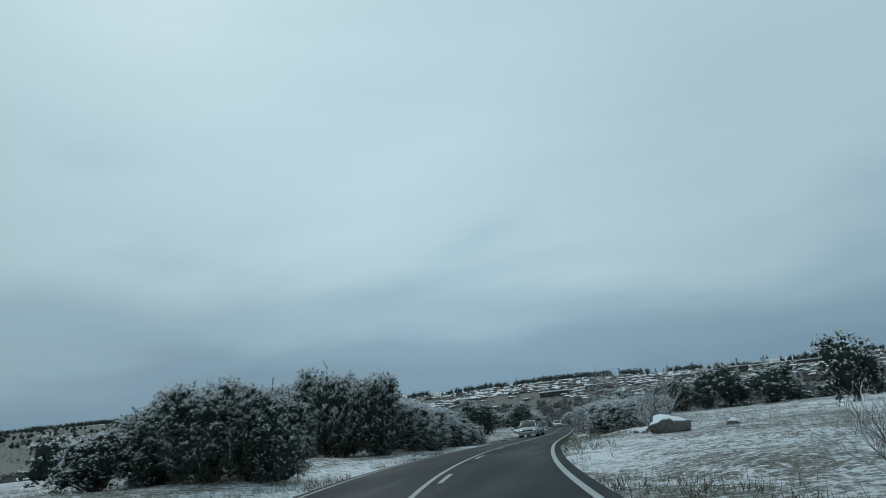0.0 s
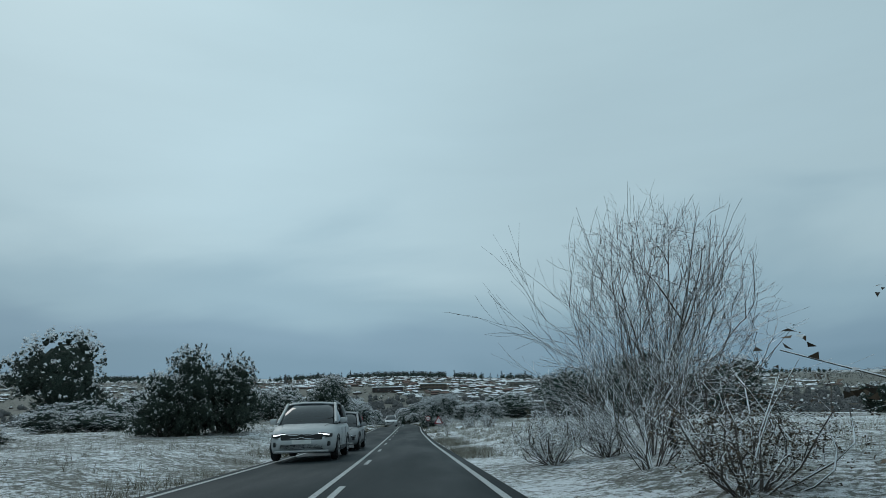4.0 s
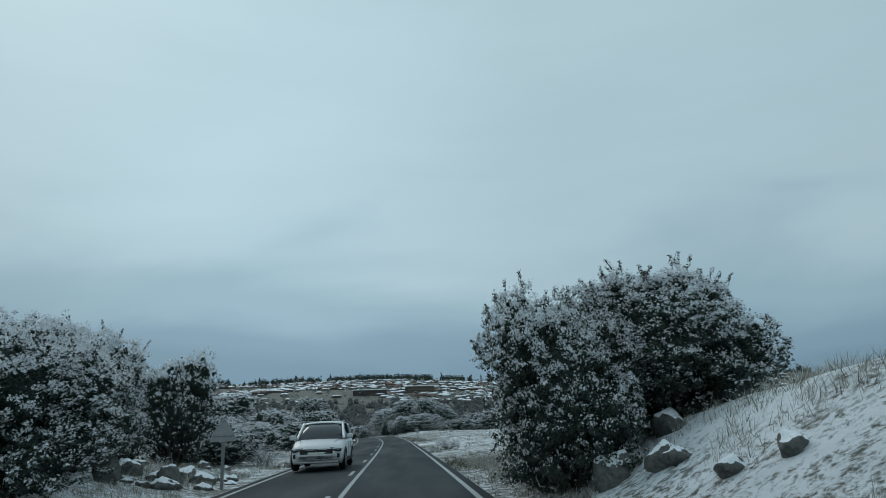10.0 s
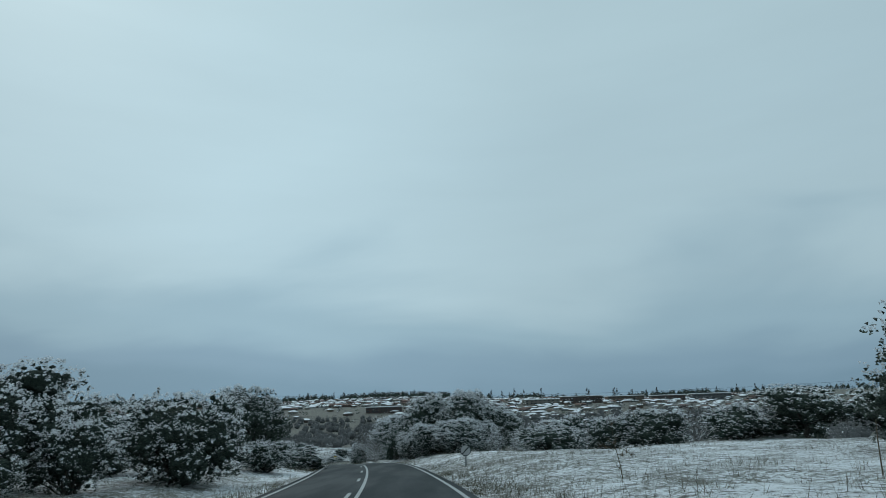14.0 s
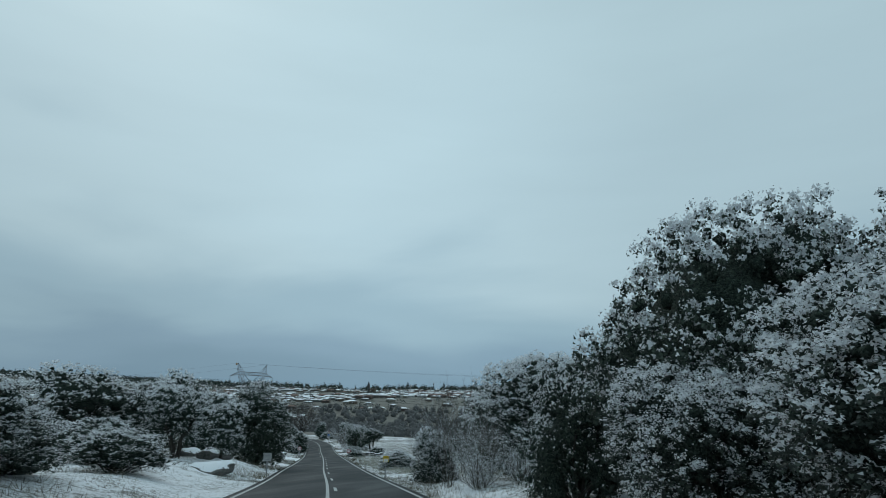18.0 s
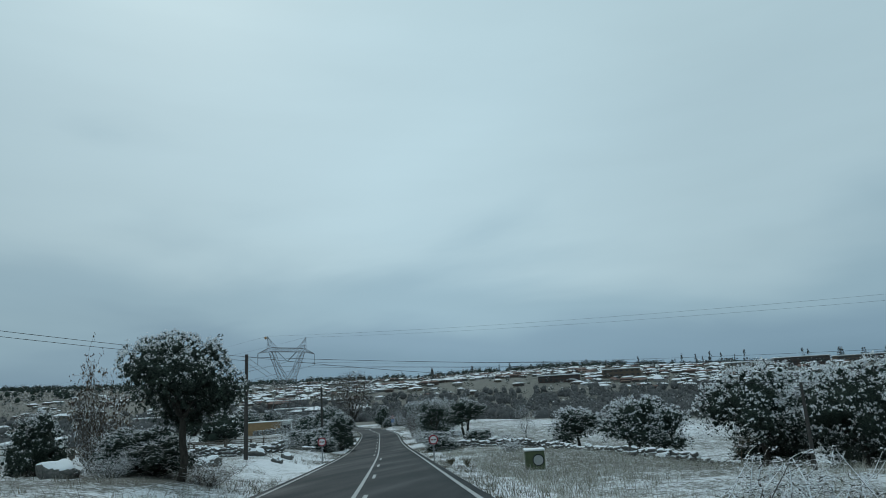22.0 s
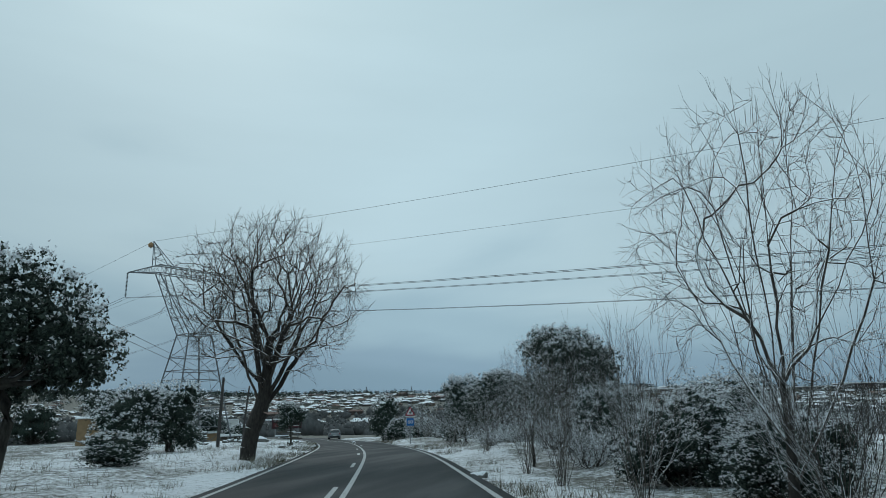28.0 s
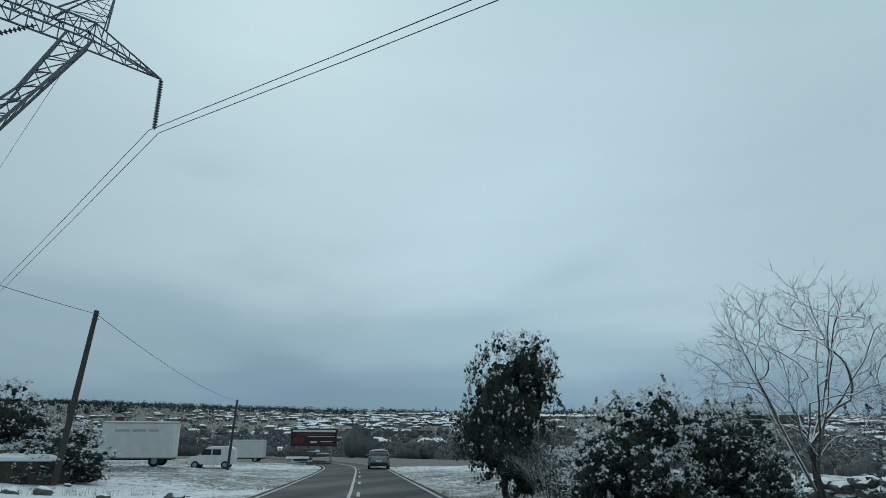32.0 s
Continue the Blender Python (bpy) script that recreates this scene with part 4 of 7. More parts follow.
plants("bush", [(-9.6, 141.0, 3.7, 4.8, 2), (-14.8, 146, 3.6, 4.6, 0), (-26.5, 154, 4.6, 7, 1)])
plants("bush", [(7.4, 159.0, 1.9, 4.4, 2), (11.6, 160.0, 2.4, 3.6, 1), (14.2, 158.4, 2.6, 4.6, 3), (18.0, 155.0, 2.2, 4.2, 0), (10.9, 178.0, 3.2, 3.6, 2), (13.4, 179.0, 3.6, 4.0, 1), (17.5, 180, 3.4, 4.6, 3), (9.4, 163.5, 1.8, 3.2, 3)])
plants("oak", [(21.2, 153.5, 3.0, 5.2, 0), (25.6, 152.6, 2.8, 4.6, 1)])
plants("twigs", [(17.6, 160.0, 3.0, 3.0, 1), (5.6, 170.6, 2.6, 2.2, 0)])
plants("shrub", [(2.3, 107.0, 0.9, 2.0, 0), (6.5, 106, 1.0, 2.4, 1), (8.6, 108, 1.1, 2.6, 0), (5.0, 170.0, 2.5, 2.4, 0), (7.4, 171, 1.8, 3.0, 1)])
# second bend: y 165 to 215
plants("oak", [(-0.5, 177.0, 5.3, 4.8, 0), (3.2, 175.0, 5.4, 4.8, 2), (6.0, 176.4, 4.6, 4.8, 3)], True)
plants("bush", [(-0.2, 171.2, 2.7, 3.6, 1), (2.3, 169.8, 3.1, 4.0, 2), (4.4, 171.6, 2.8, 2.6, 0), (0.9, 173.6, 2.8, 3.2, 3), (-1.5, 174.6, 2.5, 3.0, 1)], True)
plants("dark_bush", [(-3.0, 179.0, 3.0, 2.4, 1), (-1.4, 183.0, 2.9, 3.2, 2)])
plants("bush", [(-14.6, 175.8, 2.0, 3.0, 2)], True)
plants("bush", [(-15.6, 178, 1.6, 3.0, 0), (-16.4, 184, 1.4, 2.8, 1), (-19.6, 187, 1.8, 3.0, 2)])
plants("white_oak", [(-27.2, 197.0, 4.5, 5.6, 0), (-24.4, 198.6, 4.0, 3.6, 3), (-21.4, 196.5, 3.6, 3.6, 1), (-18.9, 196.0, 2.9, 2.7, 2)])
plants("oak", [(-24.0, 205.5, 4.2, 3.4, 1), (-28.8, 209.5, 6.0, 5.2, 0), (-30.9, 216.0, 4.8, 2.6, 3), (-32.6, 207.0, 4.4, 4.4, 2)])
plants("tall_bush", [(-22.5, 209.6, 5.4, 4.6, 3)], True)
plants("white_oak", [(-3.8, 192.0, 4.8, 5.4, 0), (-0.8, 191.0, 4.7, 4.8, 2), (2.6, 193.4, 4.6, 5.4, 3)], True)
plants("oak", [(-5.0, 201.6, 4.2, 3.6, 1), (-1.2, 203, 3.8, 4.2, 3)])
plants("bush", [(-7.8, 192.8, 2.3, 1.9, 0)], True)
plants("shrub", [(-5.6, 187.4, 1.9, 2.2, 0), (-0.4, 184, 2.4, 3.6, 1), (-14.8, 219.0, 1.2, 2.6, 1), (-4.2, 188.6, 1.7, 2.6, 0)])
plants("twigs", [(-6.8, 188.9, 3.7, 2.5, 1), (-5.6, 188.0, 2.8, 2.4, 0)])
plants("bush", [(-13.3, 214.6, 1.5, 2.7, 0)], True)
# long view over the valley: y 215 to 270
plants("high_oak", [(-28.6, 228.2, 4.1, 3.6, 1)])
plants("white_oak", [(-8.6, 248.0, 5.4, 5.4, 0), (-5.0, 244.6, 5.6, 5.4, 2), (-2.3, 241.0, 5.5, 5.4, 1), (-0.2, 237.4, 5.2, 5.2, 3), (1.9, 233.4, 5.0, 5.4, 0), (-5.4, 252.2, 5.8, 5.8, 3), (1.1, 247.0, 5.6, 5.4, 1), (3.6, 242.0, 5.3, 5.6, 2), (6.6, 236.6, 5.2, 6, 0), (5.0, 230, 4.8, 5, 3)])
# bushes added as dark fill for the shade below the grove's crowns
plants("dark_bush", [(-7.4, 250.6, 2.6, 4.0, 0), (-3.8, 247.4, 2.7, 4.2, 1), (-1.2, 243.6, 2.7, 4.2, 2), (1.4, 239.6, 2.6, 4.2, 3), (3.4, 235.8, 2.5, 4.2, 0)])
plants("white_oak", [(-17.9, 262.5, 3.2, 4.2, 2), (-14.0, 260.6, 4.3, 5.0, 1), (-11.6, 266, 4.0, 5.0, 0)])
plants("high_oak", [(-31.3, 272.5, 3.6, 3.0, 2), (-27.9, 270.3, 3.5, 3.9, 0)])
plants("bush", [(-27.6, 258.6, 1.2, 2.8, 0), (-40.6, 266.0, 2.1, 3.0, 1), (-42.8, 268.0, 2.0, 3.2, 2), (-38.2, 262.0, 1.4, 2.4, 0), (-30.0, 267.0, 1.4, 2.6, 3), (-26.0, 266.0, 1.2, 2.6, 1)])
plants("dark_bush", [(-39.6, 269.0, 3.4, 3.3, 2), (-41.6, 271.6, 2.8, 3.0, 1)])
plants("shrub", [(-38.6, 255.5, 1.1, 2.4, 0), (-40.5, 258, 1.1, 2.6, 1), (-33.6, 276, 1.6, 2.8, 0), (-23.4, 263.0, 1.0, 2.4, 1), (-21.6, 250.0, 0.8, 2.0, 0)])
plants("bare", [(3.0, 41.2, 1.5, 1.3, 1), (-45.4, 270.0, 4.2, 2.8, 1), (-19.5, 285.0, 4.2, 3.2, 1), (-24.5, 292, 4.6, 3.6, 1)])
plants("brown", [(-36.0, 233.9, 5.0, 2.6, 0), (-34.6, 232.6, 1.7, 2.2, 0), (-27.9, 228.6, 0.8, 2.4, 0)])
plants("dark_bush", [(-38.6, 233.6, 2.6, 2.4, 1), (-31.4, 230.2, 1.5, 2.6, 0), (-30.0, 229.2, 1.1, 2.4, 2)])
plants("shrub", [(-33.2, 231.6, 1.6, 2.2, 1), (-30.6, 227.9, 0.9, 1.8, 0)])
# last bend and the yards: y 270 to 400
plants("high_oak", [(-49.1, 290.8, 4.2, 3.8, 0), (-59.3, 323.7, 2.9, 2.1, 3)])
plants("oak", [(-45.9, 282.0, 2.7, 2.4, 2), (-61.0, 313.0, 3.7, 3.2, 1)])
plants("white_oak", [(-61.3, 310.0, 3.4, 3.8, 2)])
plants("high_oak", [(-44.4, 322.0, 4.2, 4.4, 1)], True)
plants("oak", [(-47.9, 328.5, 4.7, 3.6, 2), (-33.9, 284.4, 4.4, 3.9, 1)], True)
plants("high_oak", [(-39.6, 304.5, 4.2, 3.4, 2)], True)
plants("dark_oak", [(-60.0, 347.0, 4.6, 3.2, 0)])
plants("bare", [(-51.0, 304.5, 9.6, 8.0, 0, 24), (-36.8, 289.3, 5.2, 3.5, 1), (-53.8, 337.5, 3.2, 3.2, 1), (-40.6, 300.5, 3.6, 2.6, 1)])
plants("bush", [(-35.3, 286.2, 1.9, 2.2, 1), (-37.4, 294.5, 1.8, 2.2, 0)])
plants("bush", [(-36.4, 290.6, 1.4, 1.7, 2), (-56.1, 338.5, 2.1, 2.1, 0), (-54.5, 341.0, 2.3, 2.2, 3), (-58.8, 349.8, 1.6, 2.6, 1), (-36.2, 297.2, 2.2, 2.8, 2), (-38.4, 302.2, 2.4, 2.6, 3)])
plants("shrub", [(-33.2, 280.6, 1.0, 2.4, 1), (-31.4, 282.0, 1.0, 2.8, 0), (-35.4, 294.4, 1.9, 2.8, 0), (-37.8, 297.0, 1.7, 2.6, 1), (-39.0, 299.4, 1.5, 2.4, 0), (-35.6, 300, 2.4, 3.2, 1), (-43.6, 311.5, 1.1, 2.2, 0), (-42.2, 313.6, 1.2, 2.6, 1), (-41.2, 317.0, 1.3, 2.8, 0), (-43.4, 318.0, 1.2, 2.6, 1), (-41.6, 322.0, 1.4, 3.0, 0), (-45.2, 325.6, 1.1, 2.8, 1), (-57.2, 344.0, 1.5, 2.6, 0), (-52.2, 336.0, 1.8, 2.8, 0), (-50.2, 334.2, 1.6, 2.6, 1), (-51.0, 339.0, 1.9, 3.0, 1), (-40.4, 306.4, 1.8, 2.8, 0)])
plants("twigs", [(-44.6, 280.2, 1.6, 2.8, 0), (-43.4, 278.2, 1.3, 2.4, 1), (-46.4, 284.8, 1.3, 2.4, 0), (-38.2, 292.4, 3.0, 2.0, 1), (-39.6, 295.4, 3.2, 2.0, 0), (-40.6, 298.6, 2.8, 2.0, 1), (-42.9, 306.5, 2.6, 2.2, 0), (-46.6, 317.0, 2.2, 2.0, 0), (-45.6, 315.6, 1.8, 2.2, 1), (-52.6, 335.4, 2.4, 2.4, 1), (-55.0, 341.6, 2.2, 2.4, 0), (-58.6, 345.4, 1.6, 2.2, 1), (-36.6, 288.4, 2.2, 2.0, 0)])
plants("oak", [(-88.2, 341.2, 5.6, 6.0, 0), (-83.2, 342.6, 4.9, 5.6, 2), (-79.6, 346.6, 3.6, 3.4, 1)])
plants("bush", [(-76.4, 346.5, 2.2, 3.4, 0), (-54.2, 300.4, 1.3, 2.2, 2)])
# ---- more materials ----
M_WHITE = plain("sign_white", (0.72, 0.73, 0.73), 0.45, spread=0.04)
M_RED = plain("sign_red", (0.36, 0.015, 0.03), 0.45, spread=0.08)
M_BLACK = plain("sign_black", (0.012, 0.012, 0.013), 0.5)
M_BLUE = plain("sign_blue", (0.015, 0.14, 0.42), 0.45, spread=0.06)
M_YELLOW = plain("sign_yellow", (0.62, 0.42, 0.02), 0.5)
M_RUBBER = plain("tyre_rubber", (0.016, 0.016, 0.017), 0.85)
M_RIM = plain("alloy_rim", (0.34, 0.35, 0.36), 0.35, 0.8)
M_PLASTIC = plain("black_plastic", (0.02, 0.021, 0.022), 0.55)
M_CHROME = plain("chrome_strip", (0.62, 0.63, 0.64), 0.2, 0.95, spread=0.05)
M_GREEN = plain("olive_green_metal", (0.085, 0.105, 0.055), 0.6, spread=0.2, scale=3.0)
M_GREY_SHEET = plain("grey_sheet", (0.42, 0.43, 0.43), 0.5, 0.3)
M_DIRTY_WHITE = plain("dirty_white_sheet", (0.66, 0.67, 0.65), 0.55, spread=0.10, scale=1.6)
M_MAROON = plain("billboard_maroon", (0.045, 0.010, 0.014), 0.5, spread=0.3, scale=1.0)
M_MAUVE = plain("faded_sign_red", (0.16, 0.05, 0.06), 0.6)
M_EMBER = plain("worn_sign_red", (0.14, 0.02, 0.025), 0.6, spread=0.4, scale=3.0)
M_BROWNSTONE = plain("brown_rubble_stone", (0.075, 0.064, 0.052), 0.95, spread=0.35, scale=5.0, bump=0.8)
M_RENDER = plain("ochre_render", (0.30, 0.20, 0.11), 0.9, spread=0.18, scale=1.5)
M_FENCE = plain("grey_fence_wood", (0.10, 0.085, 0.07), 0.9, spread=0.3)

k = Mat("car_glass", 0.04, 0, 0.8)
k.color((0.020, 0.026, 0.030))
M_GLASS = k.m
k = Mat("insulator_glass", 0.15, 0, 0.7)
k.color((0.03, 0.035, 0.035))
M_INSUL = k.m
k = Mat("lit_headlight", 0.1)
k.color((0.8, 0.85, 0.9))
k.p.inputs["Emission Color"].default_value = (0.9, 0.95, 1.0, 1)
k.p.inputs["Emission Strength"].default_value = 1.6
M_LAMP = k.m
k = Mat("tail_lamp_red", 0.2)
k.color((0.25, 0.01, 0.015))
M_TAIL = k.m


def car_paint(name, col, rough=0.32):
    q = Mat(name, rough, 0.25, 0.5)
    n = q.noise(q.coord(), 2.2, 4.0)
    q.color(q.ramp(n, ((0.35, tuple(c * 0.86 for c in col)), (0.7, col))))
    q.rough(q.ramp(q.noise(q.coord(), 9.0, 4.0), ((0.3, (rough,) * 3), (0.8, (min(1, rough + 0.25),) * 3))))
    return q.m


M_SILVER = car_paint("silver_car_paint", (0.46, 0.48, 0.49), 0.4)
M_GREY_CAR = car_paint("grey_car_paint", (0.27, 0.28, 0.29), 0.4)
M_WHITE_CAR = car_paint("white_car_paint", (0.70, 0.71, 0.72))
M_LEAD = car_paint("dull_silver_car_paint", (0.20, 0.21, 0.22))


def gz(x, y):
    return float(ground_z(x, y))


def rod(bm, a, b, r, sides=6):
    """A straight round bar from a to b, added to bm."""
    a, b = Vector(a), Vector(b)
    d = b - a
    m = Matrix.Translation((a + b) / 2) @ d.to_track_quat("Z", "Y").to_matrix().to_4x4()
    bmesh.ops.create_cone(bm, cap_ends=True, segments=sides, radius1=r, radius2=r, depth=d.length, matrix=m)
    return bm


def plate(bm, pts, y0, y1):
    """A flat plate with the outline pts (x, z), between two depths."""
    a = [bm.verts.new((x, y0, z)) for x, z in pts]
    b = [bm.verts.new((x, y1, z)) for x, z in pts]
    n = len(pts)
    bm.faces.new(a[::-1])
    bm.faces.new(b)
    for q in range(n):
        bm.faces.new((a[q], a[(q + 1) % n], b[(q + 1) % n], b[q]))
    bmesh.ops.recalc_face_normals(bm, faces=bm.faces[:])
    return bm


def disc_pts(r, n=28, cx=0.0, cz=0.0):
    return [(cx + r * math.cos(2 * math.pi * q / n), cz + r * math.sin(2 * math.pi * q / n)) for q in range(n)]


def tri_pts(w, cz=0.0, round_=0.06):
    """A triangle with rounded corners, point up, width w, centred on its middle height."""
    h = w * 0.866
    P = [Vector((-w / 2, cz - h / 2)), Vector((w / 2, cz - h / 2)), Vector((0, cz + h / 2))]
    out = []
    for q in range(3):
        p, a, b = P[q], P[q - 1], P[(q + 1) % 3]
        for t in (a, p, b):
            if t is p:
                out.append(tuple(p + ((a - p).normalized() + (b - p).normalized()) * round_ * 0.45))
            else:
                out.append(tuple(p + (t - p).normalized() * round_ * 1.2))
    return out


def post_of(top, height, cz, r=0.035, base=None):
    bm = bmesh.new()
    box(bm, (0.08, 0.04, height), (0, 0.03, cz - height / 2), bevel=0.008)
    return part("post", bm, M_STEEL, top, "galvanised steel post")


def text_part(name, body, size, mat, parent, at, squeeze=1.0):
    cu = bpy.data.curves.new(name, "FONT")
    cu.body, cu.size, cu.align_x, cu.align_y, cu.extrude = body, size, "CENTER", "CENTER", 0.002
    tmp = bpy.data.objects.new("tmp", cu)
    scene.collection.objects.link(tmp)
    dg = bpy.context.evaluated_depsgraph_get()
    me = bpy.data.meshes.new_from_object(tmp.evaluated_get(dg))
    bpy.data.objects.remove(tmp)
    bpy.data.curves.remove(cu)
    me.transform(Matrix.Translation(at) @ Matrix.Rotation(radians(90), 4, "X") @ Matrix.Diagonal((squeeze, 1, 1, 1)))
    me.materials.clear()
    me.materials.append(mat)
    return child(name, me, parent)


def stand(top, x, y, zc, turn):
    """Puts a sign whose middle is at its origin to its place, its post reaching into the ground."""
    top.matrix_basis = Matrix.Translation((x, y, zc)) @ Matrix.Rotation(radians(turn), 4, "Z")
    h = zc - gz(x, y) + 0.25
    post_of(top, h, 0.1)
    return top


def car_glyph(bm, cx, cz, w):
    box(bm, (w, 0.006, w * 0.30), (cx, 0, cz - w * 0.05))
    plate(bm, [(cx - w * 0.40, cz + w * 0.10), (cx + w * 0.40, cz + w * 0.10), (cx + w * 0.26, cz + w * 0.34), (cx - w * 0.26, cz + w * 0.34)], -0.003, 0.003)
    for s in (-1, 1):
        box(bm, (w * 0.2, 0.006, w * 0.18), (cx + s * w * 0.34, 0, cz - w * 0.26))
    return bm


def no_overtaking(x, y, zc, d, turn):
    top = new("road_sign")
    tagged(top, "round white no-overtaking sign with a red rim on a steel post", "road sign", "no overtaking signs")
    r = d / 2
    part("rim", plate(bmesh.new(), disc_pts(r), -0.012, 0.012), M_RED, top, "red rim")
    part("face", plate(bmesh.new(), disc_pts(r * 0.76), -0.018, -0.0125), M_WHITE, top, "white face")
    for nm, cx, mat in (("red_car_symbol", -r * 0.34, M_RED), ("black_car_symbol", r * 0.34, M_BLACK)):
        bm = car_glyph(bmesh.new(), cx, 0, r * 0.5)
        bmesh.ops.translate(bm, verts=bm.verts[:], vec=(0, -0.0225, 0))
        part(nm, bm, mat, top)
    return stand(top, x, y, zc, turn)


def end_sign(x, y, zc, d, turn):
    top = new("road_sign")
    tagged(top, "round white end-of-restriction sign with black bars", "road sign")
    r = d / 2
    part("rim", plate(bmesh.new(), disc_pts(r), -0.012, 0.012), M_BLACK, top)
    part("face", plate(bmesh.new(), disc_pts(r * 0.88), -0.018, -0.0125), M_GREY_SHEET, top)
    bm = bmesh.new()
    box(bm, (d * 0.86, 0.006, r * 0.2), (0, -0.022, 0), Matrix.Rotation(radians(-45), 3, "Y"))
    part("diagonal_bar", bm, M_BLACK, top)
    return stand(top, x, y, zc, turn)


def warning_face(top, w, cz):
    part("rim", plate(bmesh.new(), tri_pts(w, cz), -0.012, 0.012), M_RED, top, "red triangular rim")
    part("face", plate(bmesh.new(), tri_pts(w * 0.70, cz - w * 0.04, 0.03), -0.018, -0.0125), M_WHITE, top, "white face")


def bend_sign(x, y, zc, w, turn):
    top = new("warning_sign")
    tagged(top, "red and white triangular left-bend warning sign on a post", "road sign")
    warning_face(top, w, 0)
    pts = [(0.075, -0.16), (0.075, -0.03), (0.045, 0.03), (-0.03, 0.055), (-0.03, 0.10), (-0.12, 0.03), (-0.03, -0.03), (-0.03, 0.005), (0.01, -0.01), (0.025, -0.05), (0.025, -0.16)]
    part("bend_arrow", plate(bmesh.new(), [(a * w / 0.76 * 0.85, b * w / 0.76 * 0.85 - 0.04) for a, b in pts], -0.025, -0.0195), M_BLACK, top)
    return stand(top, x, y, zc, turn)


def double_bend_sign(x, y, zc, w, turn):
    top = new("warning_sign")
    tagged(top, "triangular double-bend sign over a plate and a blue 60 panel", "road sign")
    warning_face(top, w, 0)
    pts = [(0.03, -0.17), (0.03, -0.10), (0.08, -0.06), (0.08, -0.01), (-0.03, -0.01), (-0.03, 0.05), (0.0, 0.05), (-0.06, 0.13), (-0.12, 0.05), (-0.09, 0.05), (-0.09, -0.07), (0.02, -0.07), (-0.03, -0.10), (-0.03, -0.17)]
    part("bend_arrow", plate(bmesh.new(), [(-a * 1.2, b - 0.05) for a, b in pts], -0.025, -0.0195), M_BLACK, top)
    z = -w * 0.433 - 0.075
    bm = bmesh.new()
    box(bm, (w * 0.96, 0.02, 0.12), (0, 0, z), bevel=0.006)
    pl = part("reminder_plate", bm, M_BLACK, top, "white plate with a black border")
    bm = bmesh.new()
    box(bm, (w * 0.92, 0.004, 0.098), (0, -0.0125, z))
    part("plate_face", bm, M_WHITE, pl)
    text_part("lettering", "RECUERDE", 0.098, M_BLACK, pl, (0, -0.018, z), 1.05)
    z -= 0.075 + w * 0.40
    bm = bmesh.new()
    box(bm, (w * 0.76, 0.02, w * 0.76), (0, 0, z), bevel=0.008)
    bp = part("speed_panel", bm, M_WHITE, top, "blue square panel with a white border")
    bm = bmesh.new()
    box(bm, (w * 0.72, 0.004, w * 0.72), (0, -0.0125, z))
    part("panel_face", bm, M_BLUE, bp)
    text_part("numerals", "60", w * 0.52, M_WHITE, bp, (0, -0.018, z))
    return stand(top, x, y, zc, turn)


def back_sign(x, y, zc, d, turn, shape="disc"):
    top = new("road_sign")
    tagged(top, "grey metal back of a road sign on its post", "road sign", "signs seen from behind")
    pts = [(-d / 2, -d / 2), (d / 2, -d / 2), (d / 2, d / 2), (-d / 2, d / 2)] if shape == "square" else tri_pts(d) if shape == "triangle" else disc_pts(d / 2)
    part("sheet", plate(bmesh.new(), pts, -0.01, 0.012), M_GREY_SHEET, top)
    for s in (-0.25, 0.25):
        bm = bmesh.new()
        box(bm, (d * (0.7 if shape != "triangle" else 0.45 - s), 0.02, 0.03), (0, -0.02, s * d))
        part("bracket_rail", bm, M_STEEL, top)
    return stand(top, x, y, zc, turn)


def km_sign(x, y, zc, turn):
    top = new("kilometre_marker")
    tagged(top, "yellow and white kilometre marker sign on a post", "road sign")
    bm = bmesh.new()
    box(bm, (0.30, 0.02, 0.31), (0, 0, 0), bevel=0.006)
    a = part("road_panel", bm, M_YELLOW, top, "yellow panel")
    text_part("lettering", "M-528", 0.085, M_BLACK, a, (0, -0.014, 0.085))
    bm = bmesh.new()
    box(bm, (0.245, 0.012, 0.155), (0, -0.008, -0.063), bevel=0.003)
    b = part("number_panel", bm, M_WHITE, top, "white panel")
    text_part("numeral", "3", 0.15, M_BLACK, b, (0, -0.018, -0.063))
    return stand(top, x, y, zc, turn)


bend_sign(2.66, 50.39, -2.81, 0.74, 2)
no_overtaking(1.9, 60.9, -3.26, 0.48, 2)
no_overtaking(-5.07, 63.5, -3.25, 0.48, -4)
end_sign(1.2, 146.6, -8.5, 0.50, 4)
no_overtaking(-31.55, 245.7, -15.31, 0.47, 14)
no_overtaking(-24.8, 243.9, -15.31, 0.47, 20)
double_bend_sign(-51.79, 327.5, -17.28, 0.74, 20)
km_sign(-11.43, 200.3, -12.35, 18)
back_sign(-10.18, 171.4, -9.8, 0.42, 10)
back_sign(-17.7, 199.4, -12.35, 0.42, 16, "square")
back_sign(-4.8, 84.6, -4.2, 0.72, 5, "triangle")


